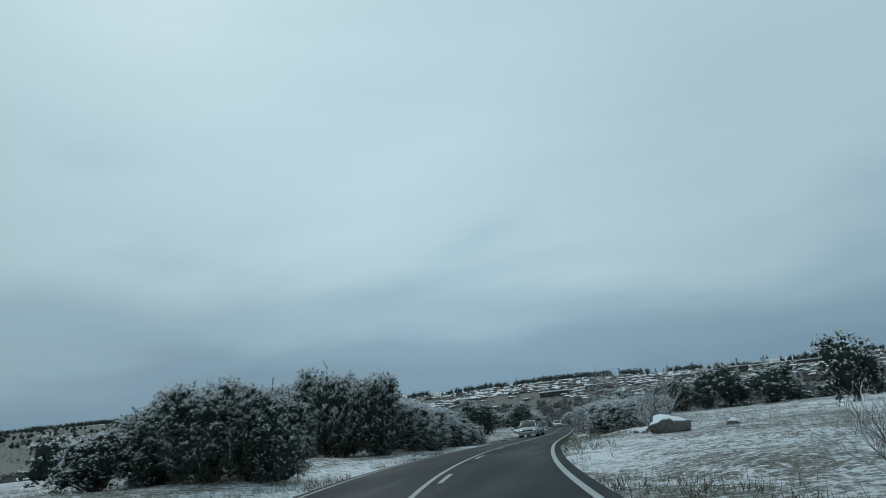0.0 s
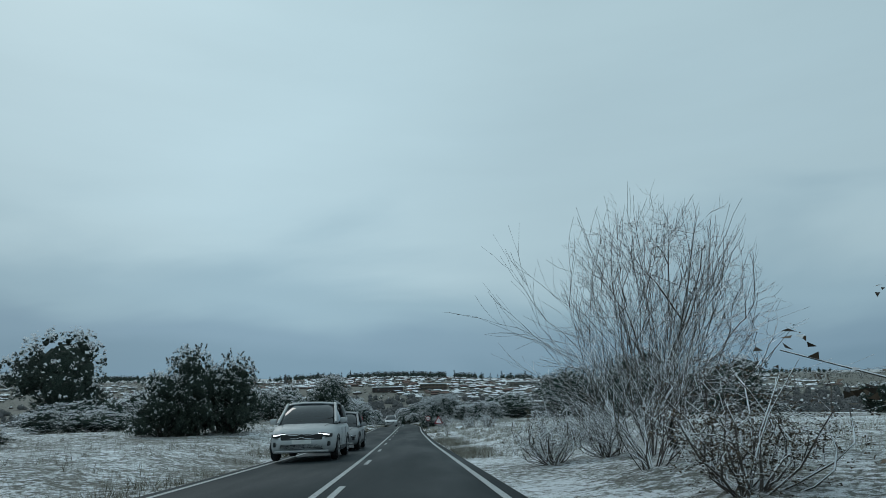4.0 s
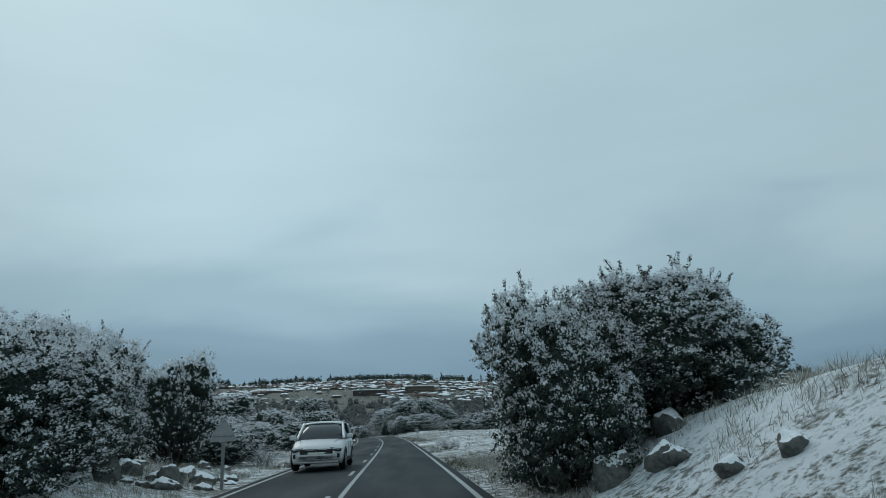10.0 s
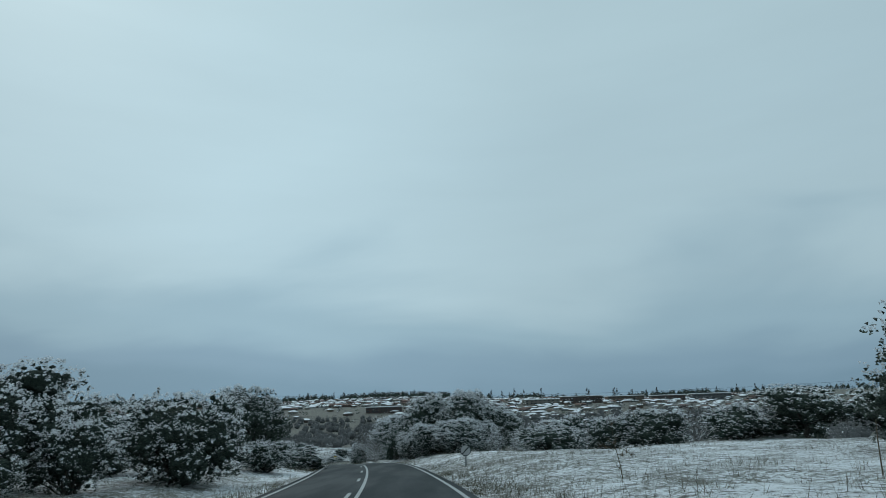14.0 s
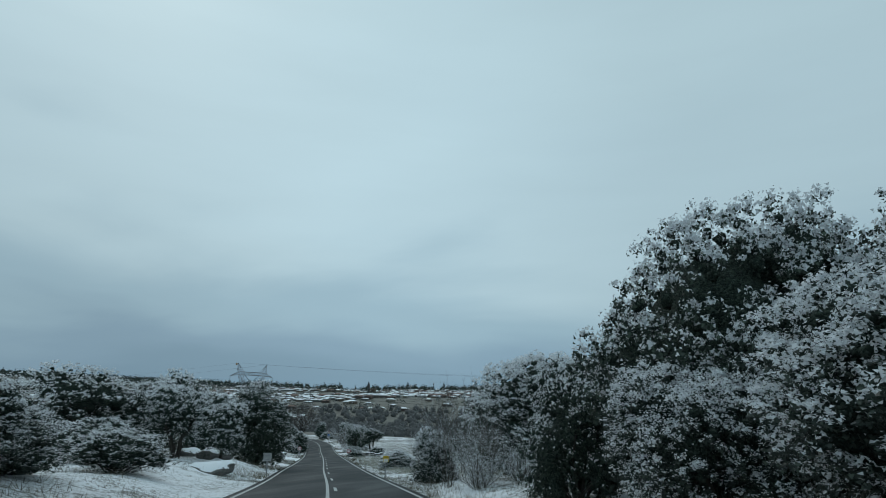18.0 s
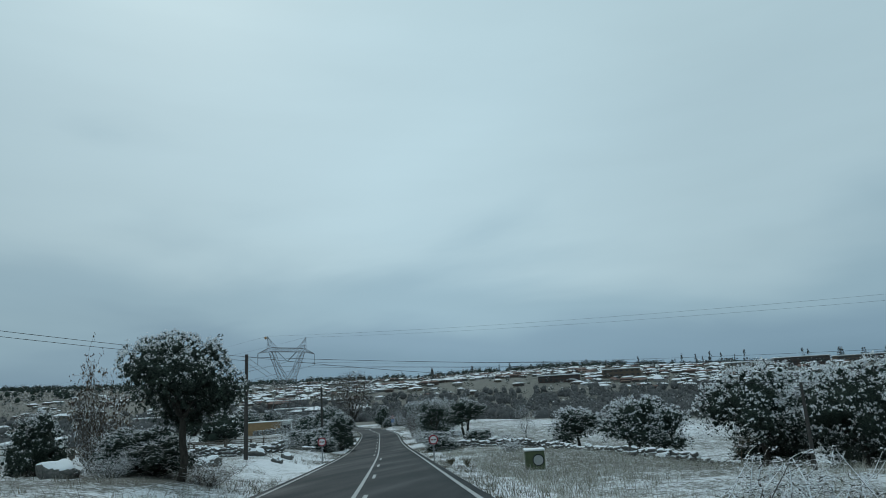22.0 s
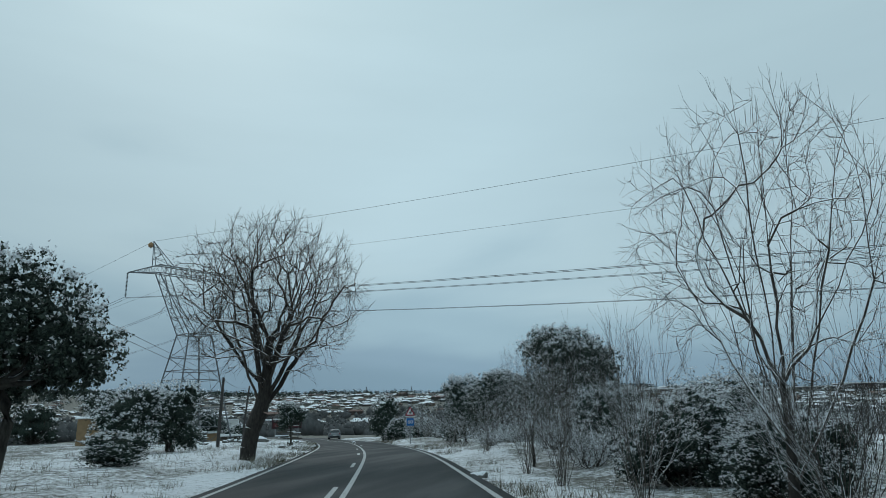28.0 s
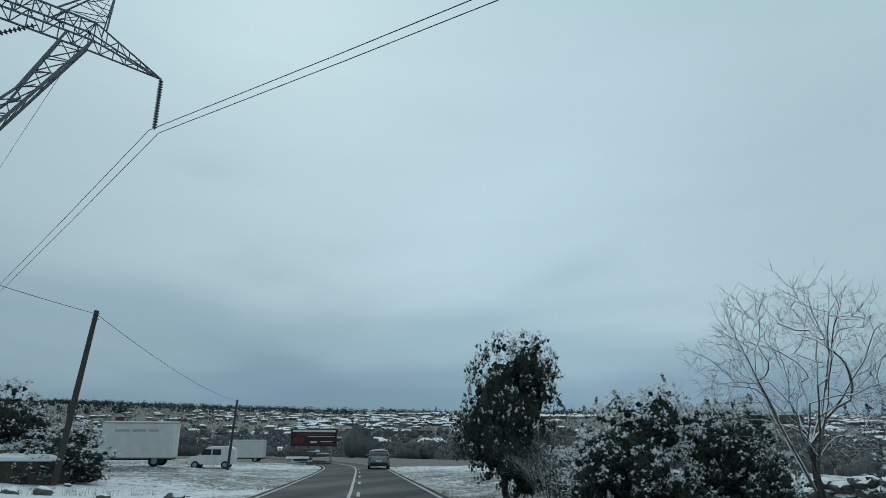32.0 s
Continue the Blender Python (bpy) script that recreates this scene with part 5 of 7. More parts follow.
# ---- wooden poles and their cables ----
def timber_pole(x, y, top_z, lean=(0, 0), r=0.10):
    top = new("utility_pole")
    tagged(top, "weathered wooden utility pole carrying thin cables", "utility pole", "wooden poles")
    z0 = gz(x, y)
    h = top_z - z0
    top.matrix_basis = Matrix.Translation((x - lean[0], y - lean[1], z0))
    V, F = tube(np.array([(0, 0, -0.3), (lean[0] * 0.5, lean[1] * 0.5, h / 2), (lean[0], lean[1], h)]), (r * 1.15, r, r * 0.8), 10)
    child("shaft", mesh_of("shaft", V, F, M_WOOD, True), top)
    for s in (0.12, 0.32):
        bm = bmesh.new()
        rod(bm, (lean[0] - 0.16, lean[1], h - s), (lean[0] + 0.16, lean[1], h - s), 0.018)
        part("bracket", bm, M_STEEL, top)
    return Vector((x, y, top_z - 0.12))


pA = timber_pole(-34.0, 241.8, -10.5)
pB = timber_pole(-40.6, 267.5, -12.0)
pC = timber_pole(-62.6, 320.4, -14.85, (0.15, 0))
pD = timber_pole(-74.7, 345.5, -14.3, (0.5, 0.2))
pE = timber_pole(-88.0, 372.4, -16.0, (0.35, 0))
pR = timber_pole(-11.6, 229.5, -13.2, r=0.045)
pL = timber_pole(-44.9, 198.2, -6.2)


def cable(a, b, sag, r=0.012, name="overhead_cable", drop=0.0, label="thin black cable strung between wooden poles"):
    a, b = np.array(a) - (0, 0, drop), np.array(b) - (0, 0, drop)
    t = np.linspace(0, 1, 25)[:, None]
    P = a + (b - a) * t - np.array([0, 0, 1.0]) * sag * 4 * t * (1 - t)
    ob = new(name, mesh_of(name, *tube(P, r, 5), M_WIRE))
    return tagged(ob, label, "cable", name.replace("_", " ") + "s")


for p, q, s, drops in ((pA, pC, 0.1, (0.0, 0.3)), (pC, pD, 0.35, (0.0,)), (pD, pE, 0.4, (0.0,)), (pA, pL, 0.6, (0.0, 0.2))):
    for d in drops:
        cable(p, q, s, 0.010, drop=d)
far_r = Vector((26, 244.2, -12.5))
cable(pA, far_r, 1.05, 0.010)
cable(pA, far_r - Vector((0, 0, 0.12)), 2.0, 0.010, drop=0.0)


# ---- lattice pylon ----
def lattice(bm, a0, a1, b0, b1, n, r):
    """Zig-zag bracing between the two lines a0-a1 and b0-b1."""
    a0, a1, b0, b1 = map(Vector, (a0, a1, b0, b1))
    for q in range(n):
        t0, t1 = q / n, (q + 1) / n
        p, s = a0.lerp(a1, t0), b0.lerp(b1, t0)
        p1, s1 = a0.lerp(a1, t1), b0.lerp(b1, t1)
        rod(bm, p, s1, r, 4) if q % 2 else rod(bm, s, p1, r, 4)
        rod(bm, p1, s1, r, 4)


def build_pylon(base, arm, h):
    """A cat-head transmission tower; its arm lies along x. Returns the thing and the cable points."""
    top = new("transmission_tower")
    tagged(top, "grey steel lattice transmission tower with a wide crossarm", "pylon", "pylons")
    zw, za, zb, zp = h * 0.63, h * 0.955, h * 1.0, h * 1.13
    B, W = 3.3, 1.25
    bm = bmesh.new()
    for sx in (-1, 1):
        for sy in (-1, 1):
            rod(bm, (sx * B, sy * B, -0.3), (sx * W, sy * W, zw), 0.075, 6)
    part("leg_frame", bm, M_LATTICE, top)
    bm = bmesh.new()
    cor = [(-1, -1), (1, -1), (1, 1), (-1, 1)]
    for q in range(4):
        (ax, ay), (bx, by) = cor[q], cor[(q + 1) % 4]
        lattice(bm, (ax * B, ay * B, 0), (ax * W, ay * W, zw), (bx * B, by * B, 0), (bx * W, by * W, zw), 5, 0.032)
        mid = [Vector((ax * B, ay * B, 0)).lerp(Vector((ax * W, ay * W, zw)), t) for t in (0.36, 0.68)]
        mie = [Vector((bx * B, by * B, 0)).lerp(Vector((bx * W, by * W, zw)), t) for t in (0.36, 0.68)]
        for p, s in zip(mid, mie):
            rod(bm, p, s, 0.04, 4)
            rod(bm, (p + s) / 2, (ax * B * 0.6, ay * B * 0.6, h * 0.12), 0.025, 4)
    part("bracing", bm, M_LATTICE, top)["kind"] = "stuff"
    # the two arms of the head
    xo, xi = arm * 0.30, arm * 0.235
    for sx in (-1, 1):
        bm = bmesh.new()
        for sy in (-1, 1):
            rod(bm, (sx * W, sy * W, zw), (sx * xo, sy * 0.45, za), 0.06, 6)
            rod(bm, (sx * 0.35, sy * W * 0.9, zw), (sx * W * 1.75, sy * 0.8, h * 0.78), 0.05, 6)
            rod(bm, (sx * W * 1.75, sy * 0.8, h * 0.78), (sx * xi, sy * 0.45, za), 0.05, 6)
            lattice(bm, (sx * W, sy * W, zw), (sx * W * 2.2, sy * 0.8, h * 0.80), (sx * 0.35, sy * W * 0.9, zw), (sx * W * 1.75, sy * 0.8, h * 0.78), 4, 0.026)
            lattice(bm, (sx * W * 2.2, sy * 0.8, h * 0.80), (sx * xo, sy * 0.45, za), (sx * W * 1.75, sy * 0.8, h * 0.78), (sx * xi, sy * 0.45, za), 4, 0.026)
        lattice(bm, (sx * W, -W, zw), (sx * xo, -0.45, za), (sx * W, W, zw), (sx * xo, 0.45, za), 7, 0.024)
        part("head_arm", bm, M_LATTICE, top)
    bm = bmesh.new()
    for sy in (-1, 1):
        rod(bm, (-W, sy * W, zw), (W, sy * W, zw), 0.055, 6)
        rod(bm, (sy * W, -W, zw), (sy * W, W, zw), 0.055, 6)
    part("waist_ring", bm, M_LATTICE, top)
    bm = bmesh.new()
    e = arm / 2
    for sy in (-1, 1):
        rod(bm, (-xo, sy * 0.45, za), (xo, sy * 0.45, za), 0.05, 6)
        rod(bm, (-xo, sy * 0.45, zb), (xo, sy * 0.45, zb), 0.05, 6)
        lattice(bm, (-xo, sy * 0.45, za), (xo, sy * 0.45, za), (-xo, sy * 0.45, zb), (xo, sy * 0.45, zb), 16, 0.024)
        for sx in (-1, 1):
            rod(bm, (sx * xo, sy * 0.45, za), (sx * e, 0, za - 0.02 * h), 0.045, 6)
            rod(bm, (sx * xo, sy * 0.45, zb), (sx * e, 0, za - 0.02 * h), 0.04, 6)
            lattice(bm, (sx * xo, sy * 0.45, za), (sx * e, 0, za - 0.02 * h), (sx * xo, sy * 0.45, zb), (sx * e, 0, za - 0.018 * h), 6, 0.022)
    lattice(bm, (-xo, -0.45, zb), (xo, -0.45, zb), (-xo, 0.45, zb), (xo, 0.45, zb), 14, 0.022)
    part("crossarm", bm, M_LATTICE, top)
    for sx in (-1, 1):
        bm = bmesh.new()
        tip = (sx * (xo + arm * 0.045), 0, zp)
        for sy in (-1, 1):
            rod(bm, (sx * (xo + arm * 0.03), sy * 0.35, zb - 0.1), tip, 0.04, 4)
            rod(bm, (sx * xi * 0.86, sy * 0.45, zb), tip, 0.04, 4)
            lattice(bm, (sx * (xo + arm * 0.03), sy * 0.35, zb), tip, (sx * xi * 0.9, sy * 0.45, zb), tip, 4, 0.02)
        part("earth_wire_peak", bm, M_LATTICE, top)
    drop = h * 0.135

    def string(a, b):
        bm = bmesh.new()
        a, b = Vector(a), Vector(b)
        rod(bm, a, b, 0.02, 5)
        n = 18
        q = (b - a).to_track_quat("Z", "Y").to_matrix().to_4x4()
        for s in range(n):
            bmesh.ops.create_cone(bm, cap_ends=True, segments=8, radius1=0.11, radius2=0.05, depth=0.06,
                                  matrix=Matrix.Translation(a.lerp(b, (s + 1) / (n + 1))) @ q)
        part("insulator_string", bm, M_INSUL, top, "string of dark insulator discs")
    ends = []
    for sx in (-1, 1):
        p = (sx * e, 0, za - 0.02 * h)
        string(p, (p[0], 0, p[2] - drop))
        ends.append((p[0], 0, p[2] - drop - 0.05))
        string((sx * xi * 0.72, 0, za), (0, 0, za - drop * 0.82))
    ends.append((0, 0, za - drop * 0.82 - 0.08))
    ends += [(sx * (xo + arm * 0.045), 0, zp) for sx in (-1, 1)]
    top.matrix_basis = base
    return top, [base @ Vector(p) for p in ends]


PX, PY = -78.95, 341.2
PZ = -20.7
p_dir = math.atan2(13.12, 6.83)
tower, tips = build_pylon(Matrix.Translation((PX, PY, PZ)) @ Matrix.Rotation(p_dir, 4, "Z"), 14.8, 18.4)
ball = new("marker_ball")
tagged(ball, "round aircraft marker ball on the earth wire", "marker ball")
bm = bmesh.new()
bmesh.ops.create_uvsphere(bm, u_segments=16, v_segments=10, radius=0.28)
for f in bm.faces:
    f.smooth = True
part("shell", bm, plain("marker_orange", (0.40, 0.24, 0.12), 0.6), ball)
bm = bmesh.new()
bmesh.ops.create_cone(bm, cap_ends=True, segments=12, radius1=0.06, radius2=0.06, depth=0.66)
part("clamp", bm, M_STEEL, ball)
ball.location = tips[3] + Vector((-0.5, 0.26, -0.30))
line = Vector((math.cos(radians(-19.5)), math.sin(radians(-19.5)), 0))
back_line = Vector((math.sin(p_dir), -math.cos(p_dir), 0))
far_pylon = copy_thing(tower, Matrix.Translation((-258, 763, gz(-258, 763) - 0.2)) @ Matrix.Rotation(p_dir + 0.9, 4, "Z"))
for i, p in enumerate(tips):
    for sgn, ahead, rise in ((280, line, -0.6), (-280, back_line, -0.6)):
        if i < 3:
            for o in (-0.2, 0.2):
                off = Vector((math.cos(p_dir), math.sin(p_dir), 0)) * o
                cable(p + off, p + off + ahead * sgn + Vector((0, 0, rise)), 6.0, 0.016, "power_line", label="twin high-voltage conductor sagging from the pylon")
        else:
            cable(p, p + ahead * sgn + Vector((0, 0, rise)), 4.6, 0.012, "earth_wire", label="thin earth wire from the pylon's peak")
for i in range(3):
    for d in (0.19, 0.35):
        a = tips[i] + line * 280 * d + Vector((0, 0, -0.6 * d - 6.0 * 4 * d * (1 - d)))
        bm = bmesh.new()
        rod(bm, a + Vector((math.cos(p_dir), math.sin(p_dir), 0)) * 0.24, a - Vector((math.cos(p_dir), math.sin(p_dir), 0)) * 0.24, 0.03, 6)
        box(bm, (0.1, 0.1, 0.12), tuple(a))
        me = bpy.data.meshes.new("line_spacer")
        bm.to_mesh(me)
        bm.free()
        me.materials.append(M_STEEL)
        tagged(new("line_spacer", me), "small steel spacer between twin conductors", "line spacer", "line spacers")


# ---- boulders and dry-stone walls ----
def stone_mesh(seed, name="stone", flat=0.75):
    rng = np.random.default_rng(seed)
    bm = bmesh.new()
    bmesh.ops.create_icosphere(bm, subdivisions=3 if name == "boulder" else 2, radius=0.5)
    for v in bm.verts:
        d = v.co.normalized()
        f = 1 + 0.22 * math.sin(d.x * 5 + seed) * math.cos(d.y * 4 - seed) + 0.05 * rng.normal() + 0.10 * math.sin(d.z * 9 + d.x * 7 + seed) + 0.06 * math.sin(d.y * 13 - d.x * 11)
        v.co = d * 0.5 * f
        v.co.z *= flat
    # broken faces
    for q in range(9):
        n = Vector(rng.normal(size=3)).normalized()
        lim = rng.uniform(0.30, 0.40)
        for v in bm.verts:
            over = v.co.dot(n) - lim
            if over > 0:
                v.co -= n * over * 0.92
    me = bpy.data.meshes.new(name)
    for f in bm.faces:
        f.smooth = name == "boulder"
    bm.to_mesh(me)
    bm.free()
    me.materials.append(M_GRANITE)
    return me


STONES = [stone_mesh(q) for q in range(6)]
BOULDERS = [stone_mesh(20 + q, "boulder", 0.9) for q in range(4)]


def boulder(x, y, sx, sy, sz, turn=0, v=0, sink=0.12):
    ob = new("boulder", BOULDERS[v % 4])
    ob.matrix_basis = Matrix.Translation((x, y, gz(x, y) + sz * 0.30 - sink)) @ Matrix.Rotation(radians(turn), 4, "Z") @ Matrix.Diagonal((sx, sy, sz, 1))
    return tagged(ob, "grey granite boulder capped with snow beside the road", "boulder", "boulders")


for r in ((6.75, -30.6, 1.9, 1.2, 0.85, 55, 0), (6.0, -29.6, 0.6, 0.5, 0.4, 0, 1), (9.4, -28.2, 0.7, 0.6, 0.5, 30, 2), (-6.1, 55.4, 1.3, 0.9, 0.9, 10, 1), (-5.4, 54.8, 0.6, 0.5, 0.5, 40, 0), (-6.8, 67.2, 0.7, 0.6, 0.7, 0, 3), (-5.9, 66.2, 0.7, 0.5, 0.4, 30, 1), (-6.7, 82.6, 0.6, 0.6, 1.0, 15, 2), (-5.9, 83.6, 0.8, 0.6, 0.5, 50, 3), (-6.2, 85.2, 0.7, 0.5, 0.5, 0, 1), (-5.2, 84.4, 0.5, 0.4, 0.35, 20, 0), (-5.0, 86.2, 0.6, 0.4, 0.3, 60, 2), (-7.0, 84.4, 0.7, 0.6, 0.6, 80, 0), (2.8, 77.8, 0.7, 0.6, 0.8, 0, 1), (3.3, 76.9, 0.6, 0.5, 0.6, 30, 3), (3.4, 75.2, 0.6, 0.4, 0.4, 10, 2), (3.8, 74.6, 0.5, 0.4, 0.4, 50, 0), (-5.9, 37.8, 1.7, 1.2, 0.9, 15, 1), (-7.0, 40.6, 0.9, 0.8, 0.7, 30, 2), (-5.0, 56.5, 0.8, 0.6, 0.45, 0, 3),
          (-6.0, 84.4, 0.6, 0.5, 0.8, 0, 2), (-5.6, 85.6, 0.7, 0.6, 0.5, 40, 0), (-6.4, 86.8, 0.8, 0.6, 0.5, 70, 1), (-5.4, 87.2, 0.5, 0.5, 0.4, 10, 3), (3.3, 79.2, 0.9, 0.7, 0.8, 15, 0),
          (4.1, 78.6, 0.8, 0.7, 0.6, 60, 1), (2.9, 80.6, 0.7, 0.6, 0.9, 0, 2), (-33.6, 237.4, 1.8, 1.2, 0.8, 10, 1),
          (-34.9, 244.6, 1.2, 0.9, 0.7, 35, 2), (-33.6, 245.6, 0.8, 0.7, 0.6, 0, 0), (-32.2, 241.6, 0.6, 0.5, 0.5, 0, 3), (-17.6, 192.8, 2.2, 1.5, 0.8, 20, 1), (-20.2, 198.0, 2.0, 1.4, 0.9, 50, 0),
          (-22.6, 200.4, 1.4, 1.1, 0.8, 0, 2), (-18.8, 195.6, 1.2, 1.0, 0.6, 70, 3), (-33.2, 228.8, 1.7, 1.1, 0.8, 0, 0), (-6.2, 56.6, 1.3, 1.0, 0.9, 0, 2), (-6.1, 66.5, 0.8, 0.7, 0.5, 20, 1),
          (-5.6, 70.0, 0.6, 0.5, 0.5, 20, 3), (4.5, 52.0, 0.8, 0.6, 0.45, 0, 1), (-66.0, 331.4, 2.0, 1.0, 0.9, 20, 0), (-67.6, 333.4, 1.0, 0.8, 0.5, 0, 2), (-69, 336, 1.8, 1.4, 1.0, 30, 3), (-41.6, 297.0, 0.5, 0.4, 0.35, 0, 1),
          (-57.6, 331.5, 0.5, 0.4, 0.5, 0, 2), (-13.5, 247.0, 0.9, 0.8, 0.7, 0, 1), (-6.4, -4.5, 0.7, 0.6, 0.5, 0, 0), (-5.6, -13.5, 0.6, 0.5, 0.5, 0, 3)):
    boulder(*r)


rub = random.Random(77)
for q in range(34):
    y = rub.uniform(318, 348)
    x = float(road_x(y)) - rub.uniform(4.2, 13.0)
    w = rub.uniform(0.25, 0.75)
    boulder(x, y, w, w * rub.uniform(0.6, 0.9), w * rub.uniform(0.4, 0.7), rub.uniform(0, 180), q, 0.04)


# broken stone on the cutting's banks
for q in range(44):
    right = q % 4 == 3
    y = rub.uniform(72, 86) if right else rub.uniform(54, 92)
    x = float(road_x(y)) + (rub.uniform(3.6, 6.2) if right else -rub.uniform(3.5, 7.0))
    w = rub.uniform(0.18, 0.55)
    boulder(x, y, w, w * rub.uniform(0.6, 0.9), w * rub.uniform(0.45, 0.8), rub.uniform(0, 180), q, 0.03)


def stone_wall(name, pts, height, label, seed):
    """A dry-stone wall along pts, each stone a part of it."""
    top = new(name)
    tagged(top, label, "stone wall", "dry-stone walls")
    rng = random.Random(seed)
    for (x0, y0), (x1, y1) in zip(pts, pts[1:]):
        L = math.hypot(x1 - x0, y1 - y0)
        ang = math.atan2(y1 - y0, x1 - x0)
        s = 0.0
        while s < L:
            w = rng.uniform(0.26, 0.52)
            x, y = x0 + (x1 - x0) * s / L, y0 + (y1 - y0) * s / L
            z = gz(x, y) - 0.08
            hh = height * rng.uniform(0.75, 1.1)
            c = 0.0
            while c < hh:
                e = rng.uniform(0.14, 0.27)
                ob = new("stone", STONES[rng.randrange(6)])
                ob.parent = top
                ob.matrix_basis = Matrix.Translation((x + rng.uniform(-.05, .05), y + rng.uniform(-.05, .05), z + c + e / 2)) @ Matrix.Rotation(ang + rng.uniform(-.3, .3), 4, "Z") @ Matrix.Diagonal((w * 1.35, 0.58, e * 1.75, 1))
                c += e
            s += w
    return top


stone_wall("field_wall", [(-52.5, 252.4), (-44.0, 251.0), (-35.6, 249.2)], 0.68, "mossy brown dry-stone wall with snow along its top", 1)
stone_wall("field_wall", [(-37.4, 256.5), (-38.4, 260.0), (-39.8, 264.0)], 0.36, "low tumbled dry-stone wall beside the road", 2)
stone_wall("field_wall", [(-26.5, 259.5), (-20.5, 258.6), (-15.5, 249.5), (-8, 246.0)], 0.5, "dry-stone field wall, snow on each stone", 3)
stone_wall("field_wall", [(-33.6, 285.5), (-31.4, 281.8)], 0.8, "tumbled heap of pale wall stones under snow", 4)
stone_wall("field_wall", [(-54.5, 346.0), (-49.5, 341.5), (-42, 341.5)], 0.7, "dark dry-stone wall topped with snow", 5)
stone_wall("field_wall", [(-94.5, 352), (-88.5, 355.5), (-85.5, 357.5)], 1.0, "low stone wall by the yard", 6)
stone_wall("field_wall", [(-80.5, 329.6), (-76.9, 330.4), (-71.0, 332.2)], 1.1, "dark stone wall along the yard, thin snow on top", 7)


def brush_heap(x, y, w, d, h, seed):
    """A heap of cut branches thrown across one another, snow along them."""
    rng = np.random.default_rng(seed)
    top = new("brush_heap")
    tagged(top, "heap of cut branches under snow beside the road", "brush heap")
    twigs = []
    for q in range(520):
        a, r = rng.uniform(0, 6.28), rng.uniform(0, 1) ** .6
        c = np.array([math.cos(a) * r * w / 2, math.sin(a) * r * d / 2, h * (1 - r * r) * rng.uniform(.1, 1)])
        e = rng.normal(size=3) * (1, 1, .28)
        e = e / np.linalg.norm(e) * rng.uniform(.3, 1.0)
        p, g = c - e * .5, c + e * .5
        p[2], g[2] = max(p[2], -.05), max(g[2], .02)
        twigs.append(limb(rng, p, g, rng.uniform(.006, .016), .003, 4, .10, 5))
    child("twig_heap", mesh_of("twig_heap", *join(twigs), M_TWIG), top)["kind"] = "stuff"
    for q in range(16):
        a, r = rng.uniform(0, 6.28), rng.uniform(.2, .9)
        c = np.array([math.cos(a) * r * w / 2, math.sin(a) * r * d / 2, h * (1 - r * r) * .8])
        e = rng.normal(size=3) * (1, 1, .22)
        e = e / np.linalg.norm(e) * rng.uniform(.5, 1.1)
        child("branch", mesh_of("branch", *limb(rng, c - e * .6, c + e * .6, rng.uniform(.03, .06), .018, 7, .08), M_BARK, True), top)
    top.location = (x, y, gz(x, y))


brush_heap(-47.2, 282.6, 3.4, 4.2, 1.15, 1)
brush_heap(-49.8, 285.6, 3.2, 3.4, 1.3, 2)


# ---- fences and yard ----
def rail_fence(pts, h, label, gap=2.2):
    top = new("rail_fence")
    tagged(top, label, "fence", "paddock fences")
    posts = []
    for (x0, y0), (x1, y1) in zip(pts, pts[1:]):
        n = max(1, round(math.hypot(x1 - x0, y1 - y0) / gap))
        posts += [(x0 + (x1 - x0) * q / n, y0 + (y1 - y0) * q / n) for q in range(n + (1 if (x1, y1) == pts[-1] else 0))]
    for x, y in posts:
        bm = bmesh.new()
        box(bm, (0.13, 0.13, h + 0.2), (x, y, gz(x, y) + h / 2 - 0.1), bevel=0.015)
        part("post", bm, M_FENCE, top)
    for (x0, y0), (x1, y1) in zip(posts, posts[1:]):
        for t in (0.45, 0.85):
            bm = bmesh.new()
            rod(bm, (x0, y0, gz(x0, y0) + h * t), (x1, y1, gz(x1, y1) + h * t), 0.045, 6)
            part("rail", bm, M_FENCE, top)
    return top


rail_fence([(-66, 256), (-56, 258), (-47, 262)], 1.1, "grey wooden paddock fence standing in snow")
rail_fence([(-72, 266), (-60, 268), (-50, 272)], 1.1, "grey wooden paddock fence standing in snow")
rail_fence([(-78, 282), (-64, 283), (-54, 287)], 1.1, "grey wooden paddock fence standing in snow")
rail_fence([(-58, 257.5), (-62, 268), (-66, 283)], 1.1, "grey wooden paddock fence standing in snow")


def wire_gate(x, y, w, h, turn):
    top = new("field_gate")
    tagged(top, "old metal field gate with crossed braces in snow", "gate")
    top.matrix_basis = Matrix.Translation((x, y, gz(x, y))) @ Matrix.Rotation(radians(turn), 4, "Z")
    bm = bmesh.new()
    for s in (-w / 2, w / 2):
        rod(bm, (s, 0, -0.2), (s, 0, h), 0.035, 6)
    for z in (0.25, h):
        rod(bm, (-w / 2, 0, z), (w / 2, 0, z), 0.03, 6)
    part("gate_frame", bm, M_FENCE, top)
    for s in (-1, 1):
        bm = bmesh.new()
        rod(bm, (-s * w / 2, 0, 0.25), (s * w / 2, 0, h), 0.025, 6)
        part("brace", bm, M_FENCE, top)


wire_gate(-27.4, 208.0, 1.7, 1.2, 10)
wire_gate(-37.0, 227.0, 2.2, 1.3, 60)


